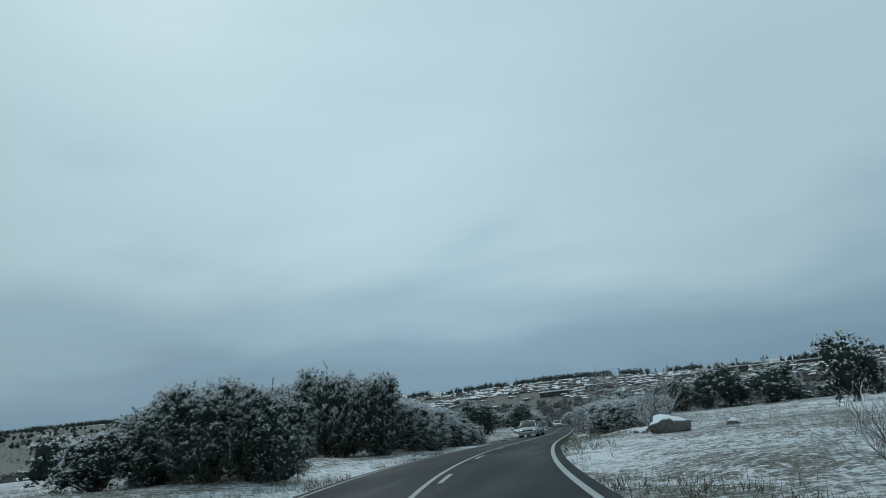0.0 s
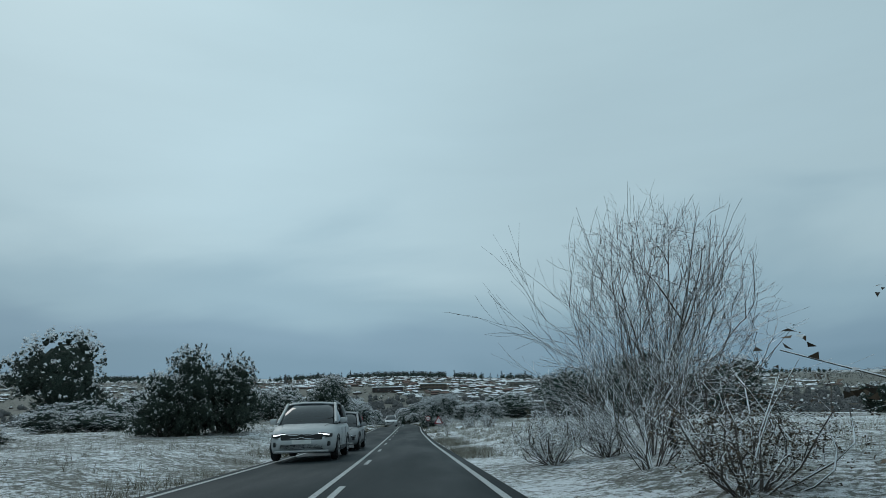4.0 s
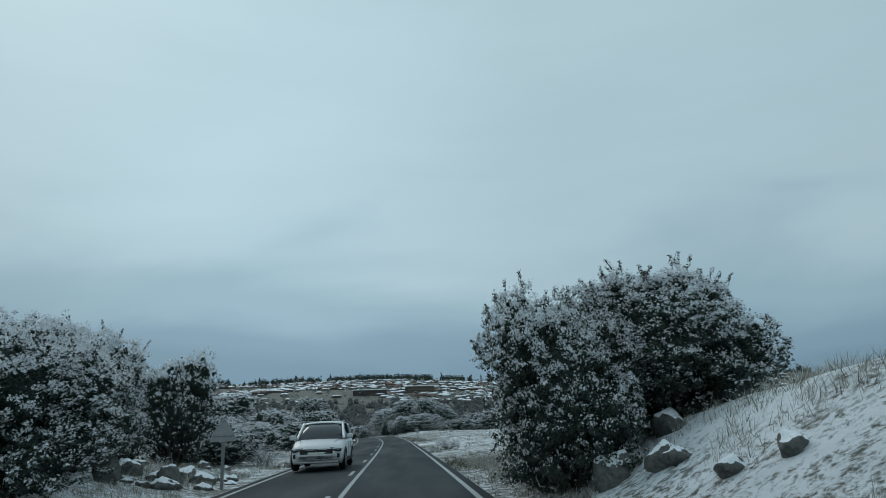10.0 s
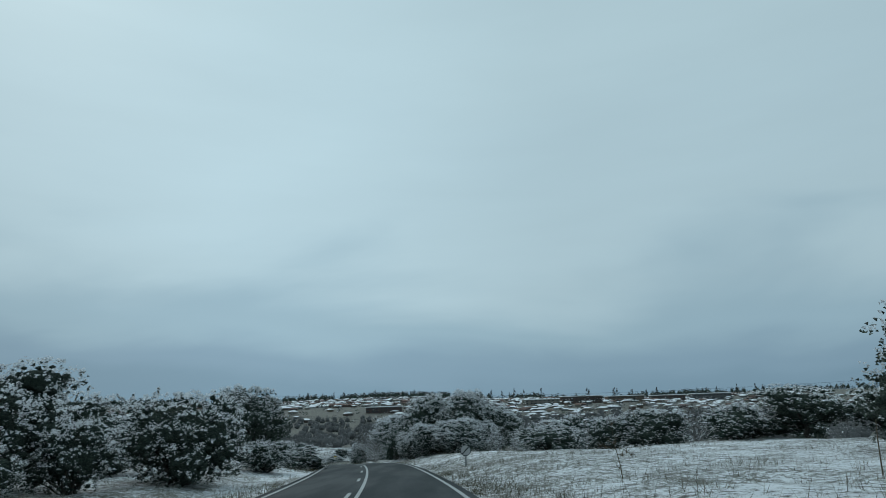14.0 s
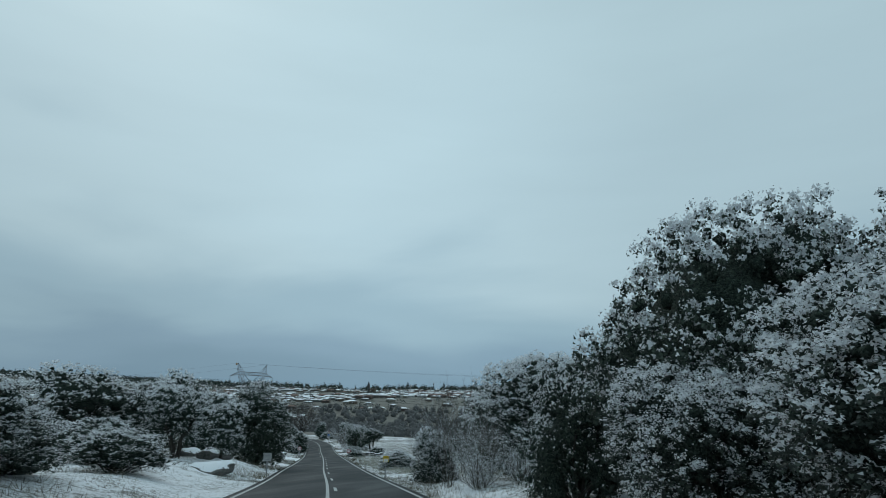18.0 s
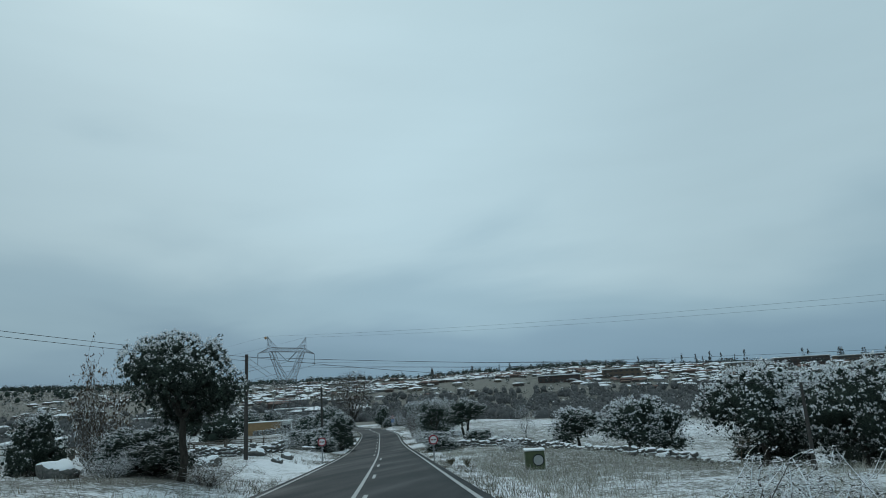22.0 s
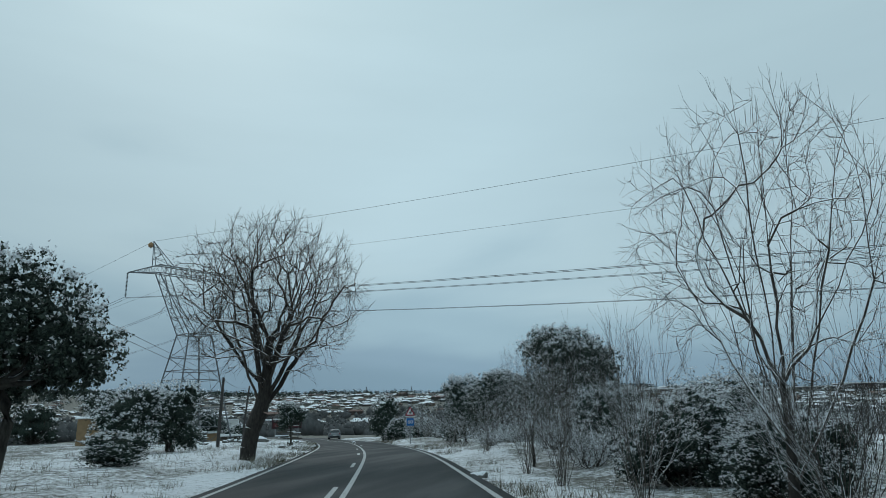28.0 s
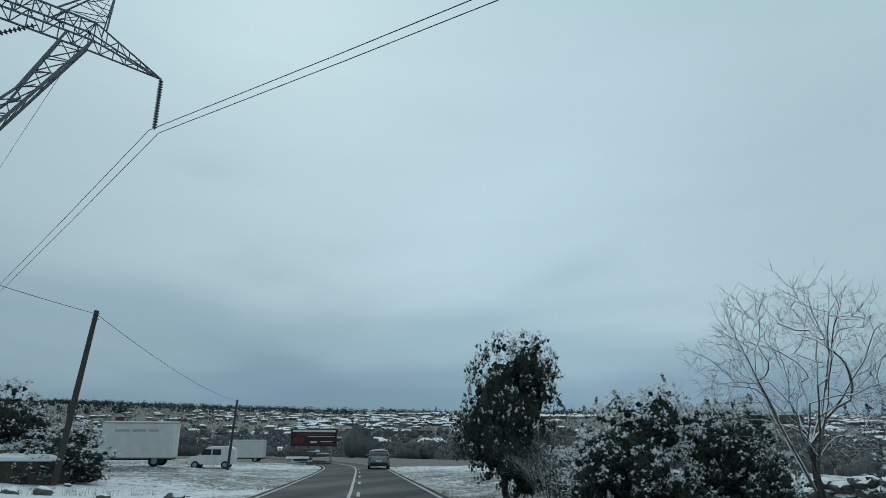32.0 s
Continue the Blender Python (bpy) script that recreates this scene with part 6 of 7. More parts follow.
def shed(name, x, y, w, d, h, turn, wall, label, cat="shed", roof_pitch=0.35, door=True, z=None):
    top = new(name)
    tagged(top, label, cat)
    top.matrix_basis = Matrix.Translation((x, y, gz(x, y) - 0.1 if z is None else z)) @ Matrix.Rotation(radians(turn), 4, "Z")
    bm = bmesh.new()
    box(bm, (w, d, h), (0, 0, h / 2), bevel=0.03)
    part("wall", bm, wall, top)
    bm = bmesh.new()
    box(bm, (w + 0.4, d + 0.4, 0.16), (0, 0, h + 0.08), Matrix.Rotation(radians(4), 3, "X"), bevel=0.05)
    part("roof", bm, M_SNOW, top, "flat roof under snow")
    if door:
        bm = bmesh.new()
        box(bm, (0.9, 0.06, min(1.9, h * 0.85)), (w * 0.2, -d / 2 - 0.02, min(1.9, h * 0.85) / 2), bevel=0.01)
        part("door", bm, M_PLASTIC, top)
        bm = bmesh.new()
        box(bm, (0.8, 0.06, 0.6), (-w * 0.22, -d / 2 - 0.02, h * 0.6), bevel=0.01)
        part("window", bm, M_GLASS, top)
    return top


shed("stable", -66, 262, 4.2, 2.6, 1.6, 12, M_DIRTY_WHITE, "low whitewashed stable in a snowy paddock", "stable")
shed("stable", -83, 268, 8, 4, 2.6, 15, M_DIRTY_WHITE, "long white stable with a green roof edge", "stable")
shed("yard_wall", -80.6, 333.3, 7.0, 0.5, 2.6, 18, M_RENDER, "ochre rendered yard wall with a white patch", "wall", door=False)
shed("yard_shed", -76.2, 335.2, 1.6, 1.6, 2.6, 18, M_DIRTY_WHITE, "white yard shed beside an ochre wall")
shed("yard_store", -76.7, 345.8, 2.0, 1.8, 0.95, 24, M_BROWNSTONE, "low brown stone store with a snow-covered flat roof", door=False)
shed("yard_store", -79.9, 346.2, 2.6, 1.9, 1.15, 24, M_RENDER, "low ochre store with a snow-covered flat roof", door=False)
sign = new("yard_notice")
tagged(sign, "white notice board on a post in the yard", "notice board")
bm = bmesh.new()
box(bm, (1.0, 0.05, 1.1), (0, 0, 2.1), bevel=0.01)
nb = part("board", bm, M_DIRTY_WHITE, sign)
for z in (2.4, 2.2, 2.0):
    bm = bmesh.new()
    box(bm, (0.7, 0.01, 0.06), (0, -0.032, z))
    part("writing_bar", bm, M_BLUE, nb)
bm = bmesh.new()
rod(bm, (0, 0.05, -0.2), (0, 0.05, 2.5), 0.04)
part("post", bm, M_STEEL, sign)
sign.matrix_basis = Matrix.Translation((-87.0, 356.5, gz(-87, 356.5))) @ Matrix.Rotation(radians(25), 4, "Z")

# green cabinet
cab = new("irrigation_cabinet")
tagged(cab, "small green metal cabinet with snow on its lid", "cabinet")
bm = bmesh.new()
box(bm, (0.78, 0.6, 0.78), (0, 0, 0.39), bevel=0.02)
part("body", bm, M_GREEN, cab)
bm = bmesh.new()
box(bm, (0.86, 0.68, 0.07), (0, 0, 0.82), bevel=0.025)
part("lid", bm, M_SNOW, cab, "lid under snow")
part("round_emblem", plate(bmesh.new(), disc_pts(0.24, 28, 0.12, 0.42), -0.318, -0.304), M_BLACK, cab)
part("emblem_face", plate(bmesh.new(), disc_pts(0.20, 28, 0.12, 0.42), -0.324, -0.320), M_GREY_SHEET, cab)
cab.matrix_basis = Matrix.Translation((-19.4, 239.2, gz(-19.4, 239.2) - 0.05)) @ Matrix.Rotation(radians(10), 4, "Z")

# billboard
bb = new("billboard")
tagged(bb, "dark red advertising billboard on two posts", "billboard")
bm = bmesh.new()
box(bm, (5.8, 0.14, 2.1), (0, 0, 3.1), bevel=0.03)
panel = part("panel", bm, M_MAROON, bb)
for x, z, w, h, mat in ((0, 3.9, 5.4, 0.26, M_DIRTY_WHITE), (0.1, 3.50, 4.4, 0.12, M_MAUVE), (0.9, 3.24, 3.4, 0.07, M_DIRTY_WHITE), (0.9, 3.06, 3.2, 0.06, M_MAUVE), (-1.9, 2.75, 1.3, 0.7, M_EMBER), (0.0, 2.55, 0.8, 0.22, M_DIRTY_WHITE), (1.6, 2.62, 1.5, 0.10, M_DIRTY_WHITE), (1.6, 2.40, 1.3, 0.08, M_MAUVE)):
    bm = bmesh.new()
    box(bm, (w, 0.02, h), (x, -0.085, z))
    part("writing_bar", bm, mat, panel)
for s in (-2.2, 2.2):
    bm = bmesh.new()
    rod(bm, (s, 0.16, -0.4), (s, 0.16, 4.0), 0.1, 8)
    part("post", bm, M_STEEL, bb)
bx, by = -98.0, 402.4
bb.matrix_basis = Matrix.Translation((bx, by, -22.2)) @ Matrix.Rotation(radians(18), 4, "Z")


# ---- vehicles ----
def loft(stations, ring):
    """Skins closed rings of points from station to station; caps both ends."""
    bm = bmesh.new()
    rows = [[bm.verts.new(p) for p in ring(*s)] for s in stations]
    n = len(rows[0])
    for a, b in zip(rows, rows[1:]):
        for q in range(n):
            bm.faces.new((a[q], a[(q + 1) % n], b[(q + 1) % n], b[q]))
    bm.faces.new(rows[0][::-1])
    bm.faces.new(rows[-1])
    bmesh.ops.recalc_face_normals(bm, faces=bm.faces[:])
    return bm


def body_ring(y, w, z0, z1):
    half = [(0, z1), (w * 0.70, z1 - 0.01), (w * 0.92, z1 - 0.05), (w * 0.985, z1 - 0.16), (w, z0 + (z1 - z0) * 0.5), (w * 0.985, z0 + 0.12), (w * 0.93, z0), (0, z0)]
    return [(x, y, z) for x, z in half] + [(-x, y, z) for x, z in half[-2:0:-1]]


def cabin_ring(y, w, wt, z0, z1):
    half = [(0, z1), (wt * 0.7, z1 - 0.01), (wt * 0.94, z1 - 0.05), (w * 0.985, z0 + 0.02), (w * 0.985, z0 - 0.05), (0, z0 - 0.05)]
    return [(x, y, z) for x, z in half] + [(-x, y, z) for x, z in half[-2:0:-1]]


def wheel(top, x, y, r, w):
    bm = bmesh.new()
    m = Matrix.Translation((x, y, r)) @ Matrix.Rotation(radians(90), 4, "Y")
    bmesh.ops.create_cone(bm, cap_ends=True, segments=24, radius1=r, radius2=r, depth=w, matrix=m)
    bmesh.ops.bevel(bm, geom=[e for e in bm.edges if len(e.link_faces) == 2 and any(len(f.verts) > 4 for f in e.link_faces)], offset=0.03, segments=2, affect="EDGES")
    t = part("wheel", bm, M_RUBBER, top, "black rubber tyre")
    s = 1 if x > 0 else -1
    bm = bmesh.new()
    m = Matrix.Translation((x + s * w * 0.36, y, r)) @ Matrix.Rotation(radians(90), 4, "Y")
    bmesh.ops.create_cone(bm, cap_ends=True, segments=20, radius1=r * 0.62, radius2=r * 0.62, depth=w * 0.32, matrix=m)
    for q in range(5):
        a = q * 1.2566
        box(bm, (0.03, 0.06, r * 0.56), (x + s * w * 0.53, y + math.sin(a) * r * 0.3, r + math.cos(a) * r * 0.3), Matrix.Rotation(-a, 3, "X"))
    part("rim", bm, M_RIM, t, "alloy rim")


def car(name, x, y, turn, paint, label, L=4.4, W=1.8, H=1.6, hood=0.95, cowl=-1.05, rf=-0.35, rr=1.45, tail=2.0, belt=0.98, lamps=True, kind="car", rails=False):
    """A car whose front looks to -y: body, cabin, glass, wheels and trim."""
    top = new(name)
    tagged(top, label, "car", "cars on the road")
    w, f, b = W / 2, -L / 2, L / 2
    st = [(f, w * 0.72, 0.34, 0.62), (f + 0.10, w * 0.88, 0.26, hood - 0.20), (f + 0.35, w * 0.96, 0.22, hood - 0.09), (f + 0.75, w, 0.22, hood - 0.02), (cowl, w, 0.22, belt - 0.01),
          (rf + 0.5, w, 0.22, belt), (rr - 0.3, w, 0.22, belt + 0.03), (tail, w * 0.99, 0.22, belt + 0.03), (b - 0.10, w * 0.94, 0.28, belt - 0.05), (b, w * 0.84, 0.38, belt - 0.22)]
    part("body", loft(st, body_ring), paint, top, smooth=True)
    cb = [(cowl - 0.02, w * 0.90, w * 0.84, belt - 0.02, belt + 0.03), (cowl + (rf - cowl) * 0.5, w * 0.94, w * 0.80, belt, belt + (H - belt) * 0.62), (rf, w * 0.95, w * 0.76, belt, H - 0.03), ((rf + rr) / 2, w * 0.95, w * 0.77, belt, H),
          (rr, w * 0.94, w * 0.74, belt, H - 0.06), (rr + (tail - rr) * 0.6, w * 0.90, w * 0.76, belt, belt + (H - belt) * 0.55), (tail, w * 0.86, w * 0.78, belt, belt + 0.06)]
    part("cabin_glass", loft(cb, cabin_ring), M_GLASS, top, "dark window glass", smooth=True)
    # roof shell and pillars in the body colour
    bm = bmesh.new()
    rows = []
    for yy, wt, z in ((rf - 0.05, w * 0.77, H - 0.045), (rf + 0.15, w * 0.79, H - 0.005), ((rf + rr) / 2, w * 0.80, H + 0.018), (rr - 0.1, w * 0.78, H - 0.02), (rr + 0.08, w * 0.76, H - 0.09)):
        rows.append([bm.verts.new((wt * q, yy, z - 0.055 * abs(q) ** 3)) for q in (-1, -0.8, -0.4, 0, 0.4, 0.8, 1)])
    for p, q in zip(rows, rows[1:]):
        for j in range(6):
            bm.faces.new((p[j], p[j + 1], q[j + 1], q[j]))
    ext = bmesh.ops.extrude_face_region(bm, geom=bm.faces[:])
    bmesh.ops.translate(bm, verts=[v for v in ext["geom"] if isinstance(v, bmesh.types.BMVert)], vec=(0, 0, 0.025))
    bmesh.ops.recalc_face_normals(bm, faces=bm.faces[:])
    part("roof", bm, paint, top, smooth=True)
    for s in (-1, 1):
        for p0, p1, r in (((s * w * 0.90, cowl - 0.03, belt), (s * w * 0.775, rf, H - 0.05), 0.045), ((s * w * 0.955, (rf + rr) / 2, belt), (s * w * 0.79, (rf + rr) / 2, H - 0.05), 0.04), ((s * w * 0.90, tail - 0.08, belt + 0.04), (s * w * 0.76, rr, H - 0.08), 0.06)):
            part("pillar", rod(bmesh.new(), p0, p1, r, 8), paint if r != 0.04 else M_PLASTIC, top)
        bm = bmesh.new()
        rod(bm, (s * w * 0.97, cowl + 0.1, belt + 0.005), (s * w * 0.97, tail - 0.25, belt + 0.035), 0.012, 6)
        part("window_trim", bm, M_CHROME, top, "bright window strip")
        bm = bmesh.new()
        box(bm, (0.20, 0.12, 0.15), (s * (w + 0.10), cowl + 0.28, belt + 0.06), bevel=0.04)
        mir = part("wing_mirror", bm, paint, top)
        bm = bmesh.new()
        box(bm, (0.12, 0.05, 0.04), (s * (w + 0.01), cowl + 0.29, belt + 0.0), bevel=0.01)
        part("mirror_foot", bm, M_PLASTIC, mir)
        for yy in (-0.15, 0.85):
            bm = bmesh.new()
            box(bm, (0.03, 0.18, 0.03), (s * (w + 0.012), yy, belt - 0.14), bevel=0.01)
            part("door_handle", bm, paint, top)
        bm = bmesh.new()
        box(bm, (0.025, L * 0.42, 0.10), (s * (w + 0.004), 0.05, 0.32), bevel=0.01)
        part("sill", bm, M_PLASTIC, top)
        for yy in (f + 0.83, b - 0.80):
            wheel(top, s * (w - 0.09), yy, 0.32, 0.2)
            part("wheel_arch", tube_bm([(s * (w + 0.003), yy + 0.37 * math.cos(a), 0.32 + 0.37 * math.sin(a)) for a in np.linspace(-0.2, math.pi + 0.2, 12)], 0.022), M_PLASTIC, top)
        bm = bmesh.new()
        box(bm, (0.42, 0.20, 0.10), (s * w * 0.66, f + 0.12, hood - 0.30), Matrix.Rotation(radians(-s * 20), 3, "Z") @ Matrix.Rotation(radians(s * 6), 3, "Y"), bevel=0.03)
        hl = part("headlight", bm, M_GLASS if not lamps else M_PLASTIC, top, "narrow headlight")
        bm = bmesh.new()
        box(bm, (0.34, 0.03, 0.035), (s * w * 0.66, f + 0.025 - (0.0), hood - 0.29), Matrix.Rotation(radians(-s * 20), 3, "Z") @ Matrix.Rotation(radians(s * 6), 3, "Y"), bevel=0.008)
        part("light_strip", bm, M_LAMP if lamps else M_CHROME, hl)
        bm = bmesh.new()
        box(bm, (0.28, 0.1, 0.13), (s * w * 0.70, f + 0.10, 0.46), Matrix.Rotation(radians(-s * 18), 3, "Z"), bevel=0.03)
        part("fog_light", bm, M_PLASTIC, top)
        bm = bmesh.new()
        box(bm, (0.26, 0.10, 0.22), (s * w * 0.76, b - 0.10, belt - 0.20), Matrix.Rotation(radians(s * 16), 3, "Z"), bevel=0.03)
        part("tail_light", bm, M_TAIL, top)
        if rails:
            bm = bmesh.new()
            rod(bm, (s * w * 0.72, rf + 0.2, H + 0.05), (s * w * 0.70, rr - 0.1, H + 0.03), 0.018, 6)
            part("roof_rail", bm, M_CHROME, top)
    bm = bmesh.new()
    box(bm, (W * 0.62, 0.06, 0.17), (0, f + 0.025, hood - 0.36), bevel=0.03)
    g = part("grille", bm, M_PLASTIC, top)
    for z in (-0.05, 0.04):
        part("grille_bar", tube_bm([(-W * 0.36, f + 0.03, hood - 0.33 + z), (-0.12, f - 0.012, hood - 0.35 + z), (0, f - 0.016, hood - 0.31 + z), (0.12, f - 0.012, hood - 0.35 + z), (W * 0.36, f + 0.03, hood - 0.33 + z)], 0.011), M_CHROME, g)
    bm = bmesh.new()
    box(bm, (W * 0.66, 0.10, 0.16), (0, f + 0.05, 0.40), bevel=0.03)
    part("lower_grille", bm, M_PLASTIC, top)
    bm = bmesh.new()
    box(bm, (W * 0.80, 0.12, 0.05), (0, f + 0.06, 0.27), bevel=0.015)
    part("bumper_lip", bm, M_GREY_SHEET, top)
    for yy, z in ((f - 0.012, 0.52), (b + 0.012, 0.62)):
        bm = bmesh.new()
        box(bm, (0.52, 0.02, 0.11), (0, yy, z), bevel=0.004)
        part("number_plate", bm, M_DIRTY_WHITE, top)
    bm = bmesh.new()
    box(bm, (W * 0.84, 0.10, 0.16), (0, b - 0.02, 0.40), bevel=0.03)
    part("rear_bumper", bm, M_PLASTIC, top)
    for s in (-1, 1):
        part("bonnet_seam", tube_bm([(s * w * 0.62, f + 0.30, hood - 0.088), (s * w * 0.72, f + 0.75, hood - 0.012), (s * w * 0.80, cowl - 0.05, belt - 0.03)], 0.006), M_PLASTIC, top)
        for yy in (rf + 0.02, (rf + rr) / 2 + 0.02):
            part("door_seam", tube_bm([(s * (w + 0.001), yy, belt - 0.14), (s * (w + 0.002), yy, 0.62), (s * (w - 0.006), yy + 0.04, 0.38)], 0.005), M_PLASTIC, top)
    for s in (-0.28, 0.34):
        bm = bmesh.new()
        rod(bm, (s, cowl - 0.01, belt + 0.035), (s + 0.42, cowl + (rf - cowl) * 0.22, belt + (H - belt) * 0.26), 0.01, 5)
        part("wiper", bm, M_PLASTIC, top)
    z = float(road_z(y)) + 0.05
    slope = math.atan((float(road_z(y + 2)) - float(road_z(y - 2))) / 4)
    top.matrix_basis = Matrix.Translation((x, y, z)) @ Matrix.Rotation(radians(turn), 4, "Z") @ Matrix.Rotation(slope * (1 if abs(turn) < 90 else -1), 4, "X")
    return top


def tube_bm(pts, r, sides=6):
    bm = bmesh.new()
    V, F = tube(np.array(pts, float), r, sides)
    vs = [bm.verts.new(p) for p in V]
    for q in F:
        bm.faces.new([vs[j] for j in q])
    return bm


car("people_carrier", -2.20, 14.8, 1, M_SILVER, "silver people carrier with lit daytime lights, facing the camera", L=4.43, W=1.83, H=1.63, cowl=-1.25, rf=-0.40, rr=1.65, tail=2.1, hood=1.0, belt=1.02, rails=True)
car("saloon_car", -2.16, 21.4, 1, M_GREY_CAR, "grey saloon car with bright window trim in the oncoming lane", L=4.55, W=1.78, H=1.44, cowl=-0.85, rf=-0.15, rr=1.0, tail=1.85, hood=0.84, belt=0.88, lamps=False)
car("family_car", -3.1, 91.2, 0, M_WHITE_CAR, "white compact family car in the oncoming lane", L=4.3, W=1.70, H=1.52, cowl=-1.05, rf=-0.3, rr=1.5, tail=1.95, rails=True, lamps=False)
lead = car("estate_car", -78.5, 379.0, 180 + 25, M_LEAD, "dull silver hatchback driving away down the road", L=4.2, W=1.72, H=1.46, cowl=-1.0, rf=-0.3, rr=1.4, tail=1.9, lamps=False)


def box_lorry(x, y, turn, L, h, label, bars):
    top = new("box_lorry")
    tagged(top, label, "lorry", "parked lorries")
    bm = bmesh.new()
    box(bm, (L, 2.0, h), (0, 0, 0.55 + h / 2), bevel=0.04)
    bd = part("cargo_box", bm, M_DIRTY_WHITE, top)
    for z in (0.56, 0.55 + h):
        bm = bmesh.new()
        box(bm, (L + 0.05, 2.05, 0.07), (0, 0, z), bevel=0.015)
        part("box_trim", bm, M_GREY_SHEET, bd)
    for s in (-0.42, 0.42):
        bm = bmesh.new()
        box(bm, (0.03, 0.8, h * 0.92), (L / 2 + 0.012, s, 0.55 + h / 2), bevel=0.008)
        part("rear_door", bm, M_DIRTY_WHITE, bd)
    for k_, (cx, w_) in enumerate(bars):
        bm = bmesh.new()
        box(bm, (w_, 0.012, 0.16), (cx, -1.008, 0.55 + h * 0.78))
        part("writing_bar", bm, M_GREY_SHEET, bd)
    bm = bmesh.new()
    pts = [(-L / 2 - 1.25, 0.45), (-L / 2 - 0.02, 0.45), (-L / 2 - 0.02, 1.75), (-L / 2 - 0.45, 1.75), (-L / 2 - 0.85, 1.15), (-L / 2 - 1.25, 1.0)]
    plate(bm, pts, -0.85, 0.85)
    cabp = part("cab", bm, M_DIRTY_WHITE, top)
    part("windscreen", plate(bmesh.new(), [(-L / 2 - 0.90, 1.16), (-L / 2 - 0.5, 1.70), (-L / 2 - 0.47, 1.66), (-L / 2 - 0.85, 1.12)], -0.75, 0.75), M_GLASS, cabp)
    part("side_window", plate(bmesh.new(), [(-L / 2 - 0.74, 1.15), (-L / 2 - 0.15, 1.15), (-L / 2 - 0.15, 1.62), (-L / 2 - 0.45, 1.62)], -0.865, -0.852), M_GLASS, cabp)
    for yy in (-0.8, 0.8):
        for xx in (-L / 2 - 0.7, L * 0.28):
            bm = bmesh.new()
            bmesh.ops.create_cone(bm, cap_ends=True, segments=18, radius1=0.36, radius2=0.36, depth=0.24, matrix=Matrix.Translation((xx, yy, 0.36)) @ Matrix.Rotation(radians(90), 4, "X"))
            wh = part("wheel", bm, M_RUBBER, top)
            bm = bmesh.new()
            bmesh.ops.create_cone(bm, cap_ends=True, segments=14, radius1=0.2, radius2=0.2, depth=0.28, matrix=Matrix.Translation((xx, yy, 0.36)) @ Matrix.Rotation(radians(90), 4, "X"))
            part("hub", bm, M_STEEL, wh)
    bm = bmesh.new()
    box(bm, (L + 0.8, 1.2, 0.14), (-0.4, 0, 0.48), bevel=0.02)
    part("chassis", bm, M_PLASTIC, top)
    bm = bmesh.new()
    box(bm, (L * 0.96, 1.9, 0.06), (0, 0, 0.62 + h), bevel=0.03)
    part("roof_snow", bm, M_SNOW, top, "thin snow on the roof")
    top.matrix_basis = Matrix.Translation((x, y, gz(x, y) - 0.02)) @ Matrix.Rotation(radians(turn), 4, "Z")


box_lorry(-88.3, 363.0, 27, 4.3, 2.15, "old white box lorry parked in a snowy yard", ((-0.9, 0.9), (0.1, 0.8), (1.0, 0.6)))
box_lorry(-103.5, 396.5, 24, 4.0, 1.9, "smaller white box lorry parked further off", ())


def small_van(x, y, turn, label):
    top = new("small_van")
    tagged(top, label, "van")
    prof = [(-1.9, 0.35), (1.9, 0.35), (1.95, 1.0), (1.85, 1.62), (1.6, 1.72), (-0.35, 1.74), (-0.95, 1.1), (-1.75, 0.95), (-1.95, 0.7)]
    bm = plate(bmesh.new(), prof, -0.8, 0.8)
    bmesh.ops.bevel(bm, geom=bm.edges[:], offset=0.05, segments=2, affect="EDGES")
    part("body", bm, M_WHITE_CAR, top)
    for yy in (-0.812, 0.812):
        for a, b in ((-0.62, 0.05), (0.15, 0.85)):
            pts = [(a - (0.18 if a < 0 else 0), 1.12), (b, 1.12), (b, 1.58), (a, 1.58)]
            part("side_window", plate(bmesh.new(), pts, yy - 0.006, yy + 0.006), M_GLASS, top)
        for xx in (-1.2, 1.25):
            bm = bmesh.new()
            bmesh.ops.create_cone(bm, cap_ends=True, segments=18, radius1=0.31, radius2=0.31, depth=0.2, matrix=Matrix.Translation((xx, yy * 0.95, 0.31)) @ Matrix.Rotation(radians(90), 4, "X"))
            wh = part("wheel", bm, M_RUBBER, top)
            bm = bmesh.new()
            bmesh.ops.create_cone(bm, cap_ends=True, segments=14, radius1=0.18, radius2=0.18, depth=0.23, matrix=Matrix.Translation((xx, yy * 0.95, 0.31)) @ Matrix.Rotation(radians(90), 4, "X"))
            part("rim", bm, M_RIM, wh)
    part("windscreen", plate(bmesh.new(), [(-0.92, 1.16), (-0.42, 1.70), (-0.40, 1.66), (-0.88, 1.12)], -0.7, 0.7), M_GLASS, top)
    bm = bmesh.new()
    box(bm, (0.1, 1.5, 0.2), (-1.93, 0, 0.48), bevel=0.03)
    part("bumper", bm, M_PLASTIC, top)
    bm = bmesh.new()
    box(bm, (1.8, 1.3, 0.05), (0.6, 0, 1.755), bevel=0.02)
    part("roof_snow", bm, M_SNOW, top)
    top.matrix_basis = Matrix.Translation((x, y, gz(x, y) - 0.02)) @ Matrix.Rotation(radians(turn), 4, "Z")


small_van(-93.0, 376.5, 25, "small white van parked behind a lorry")
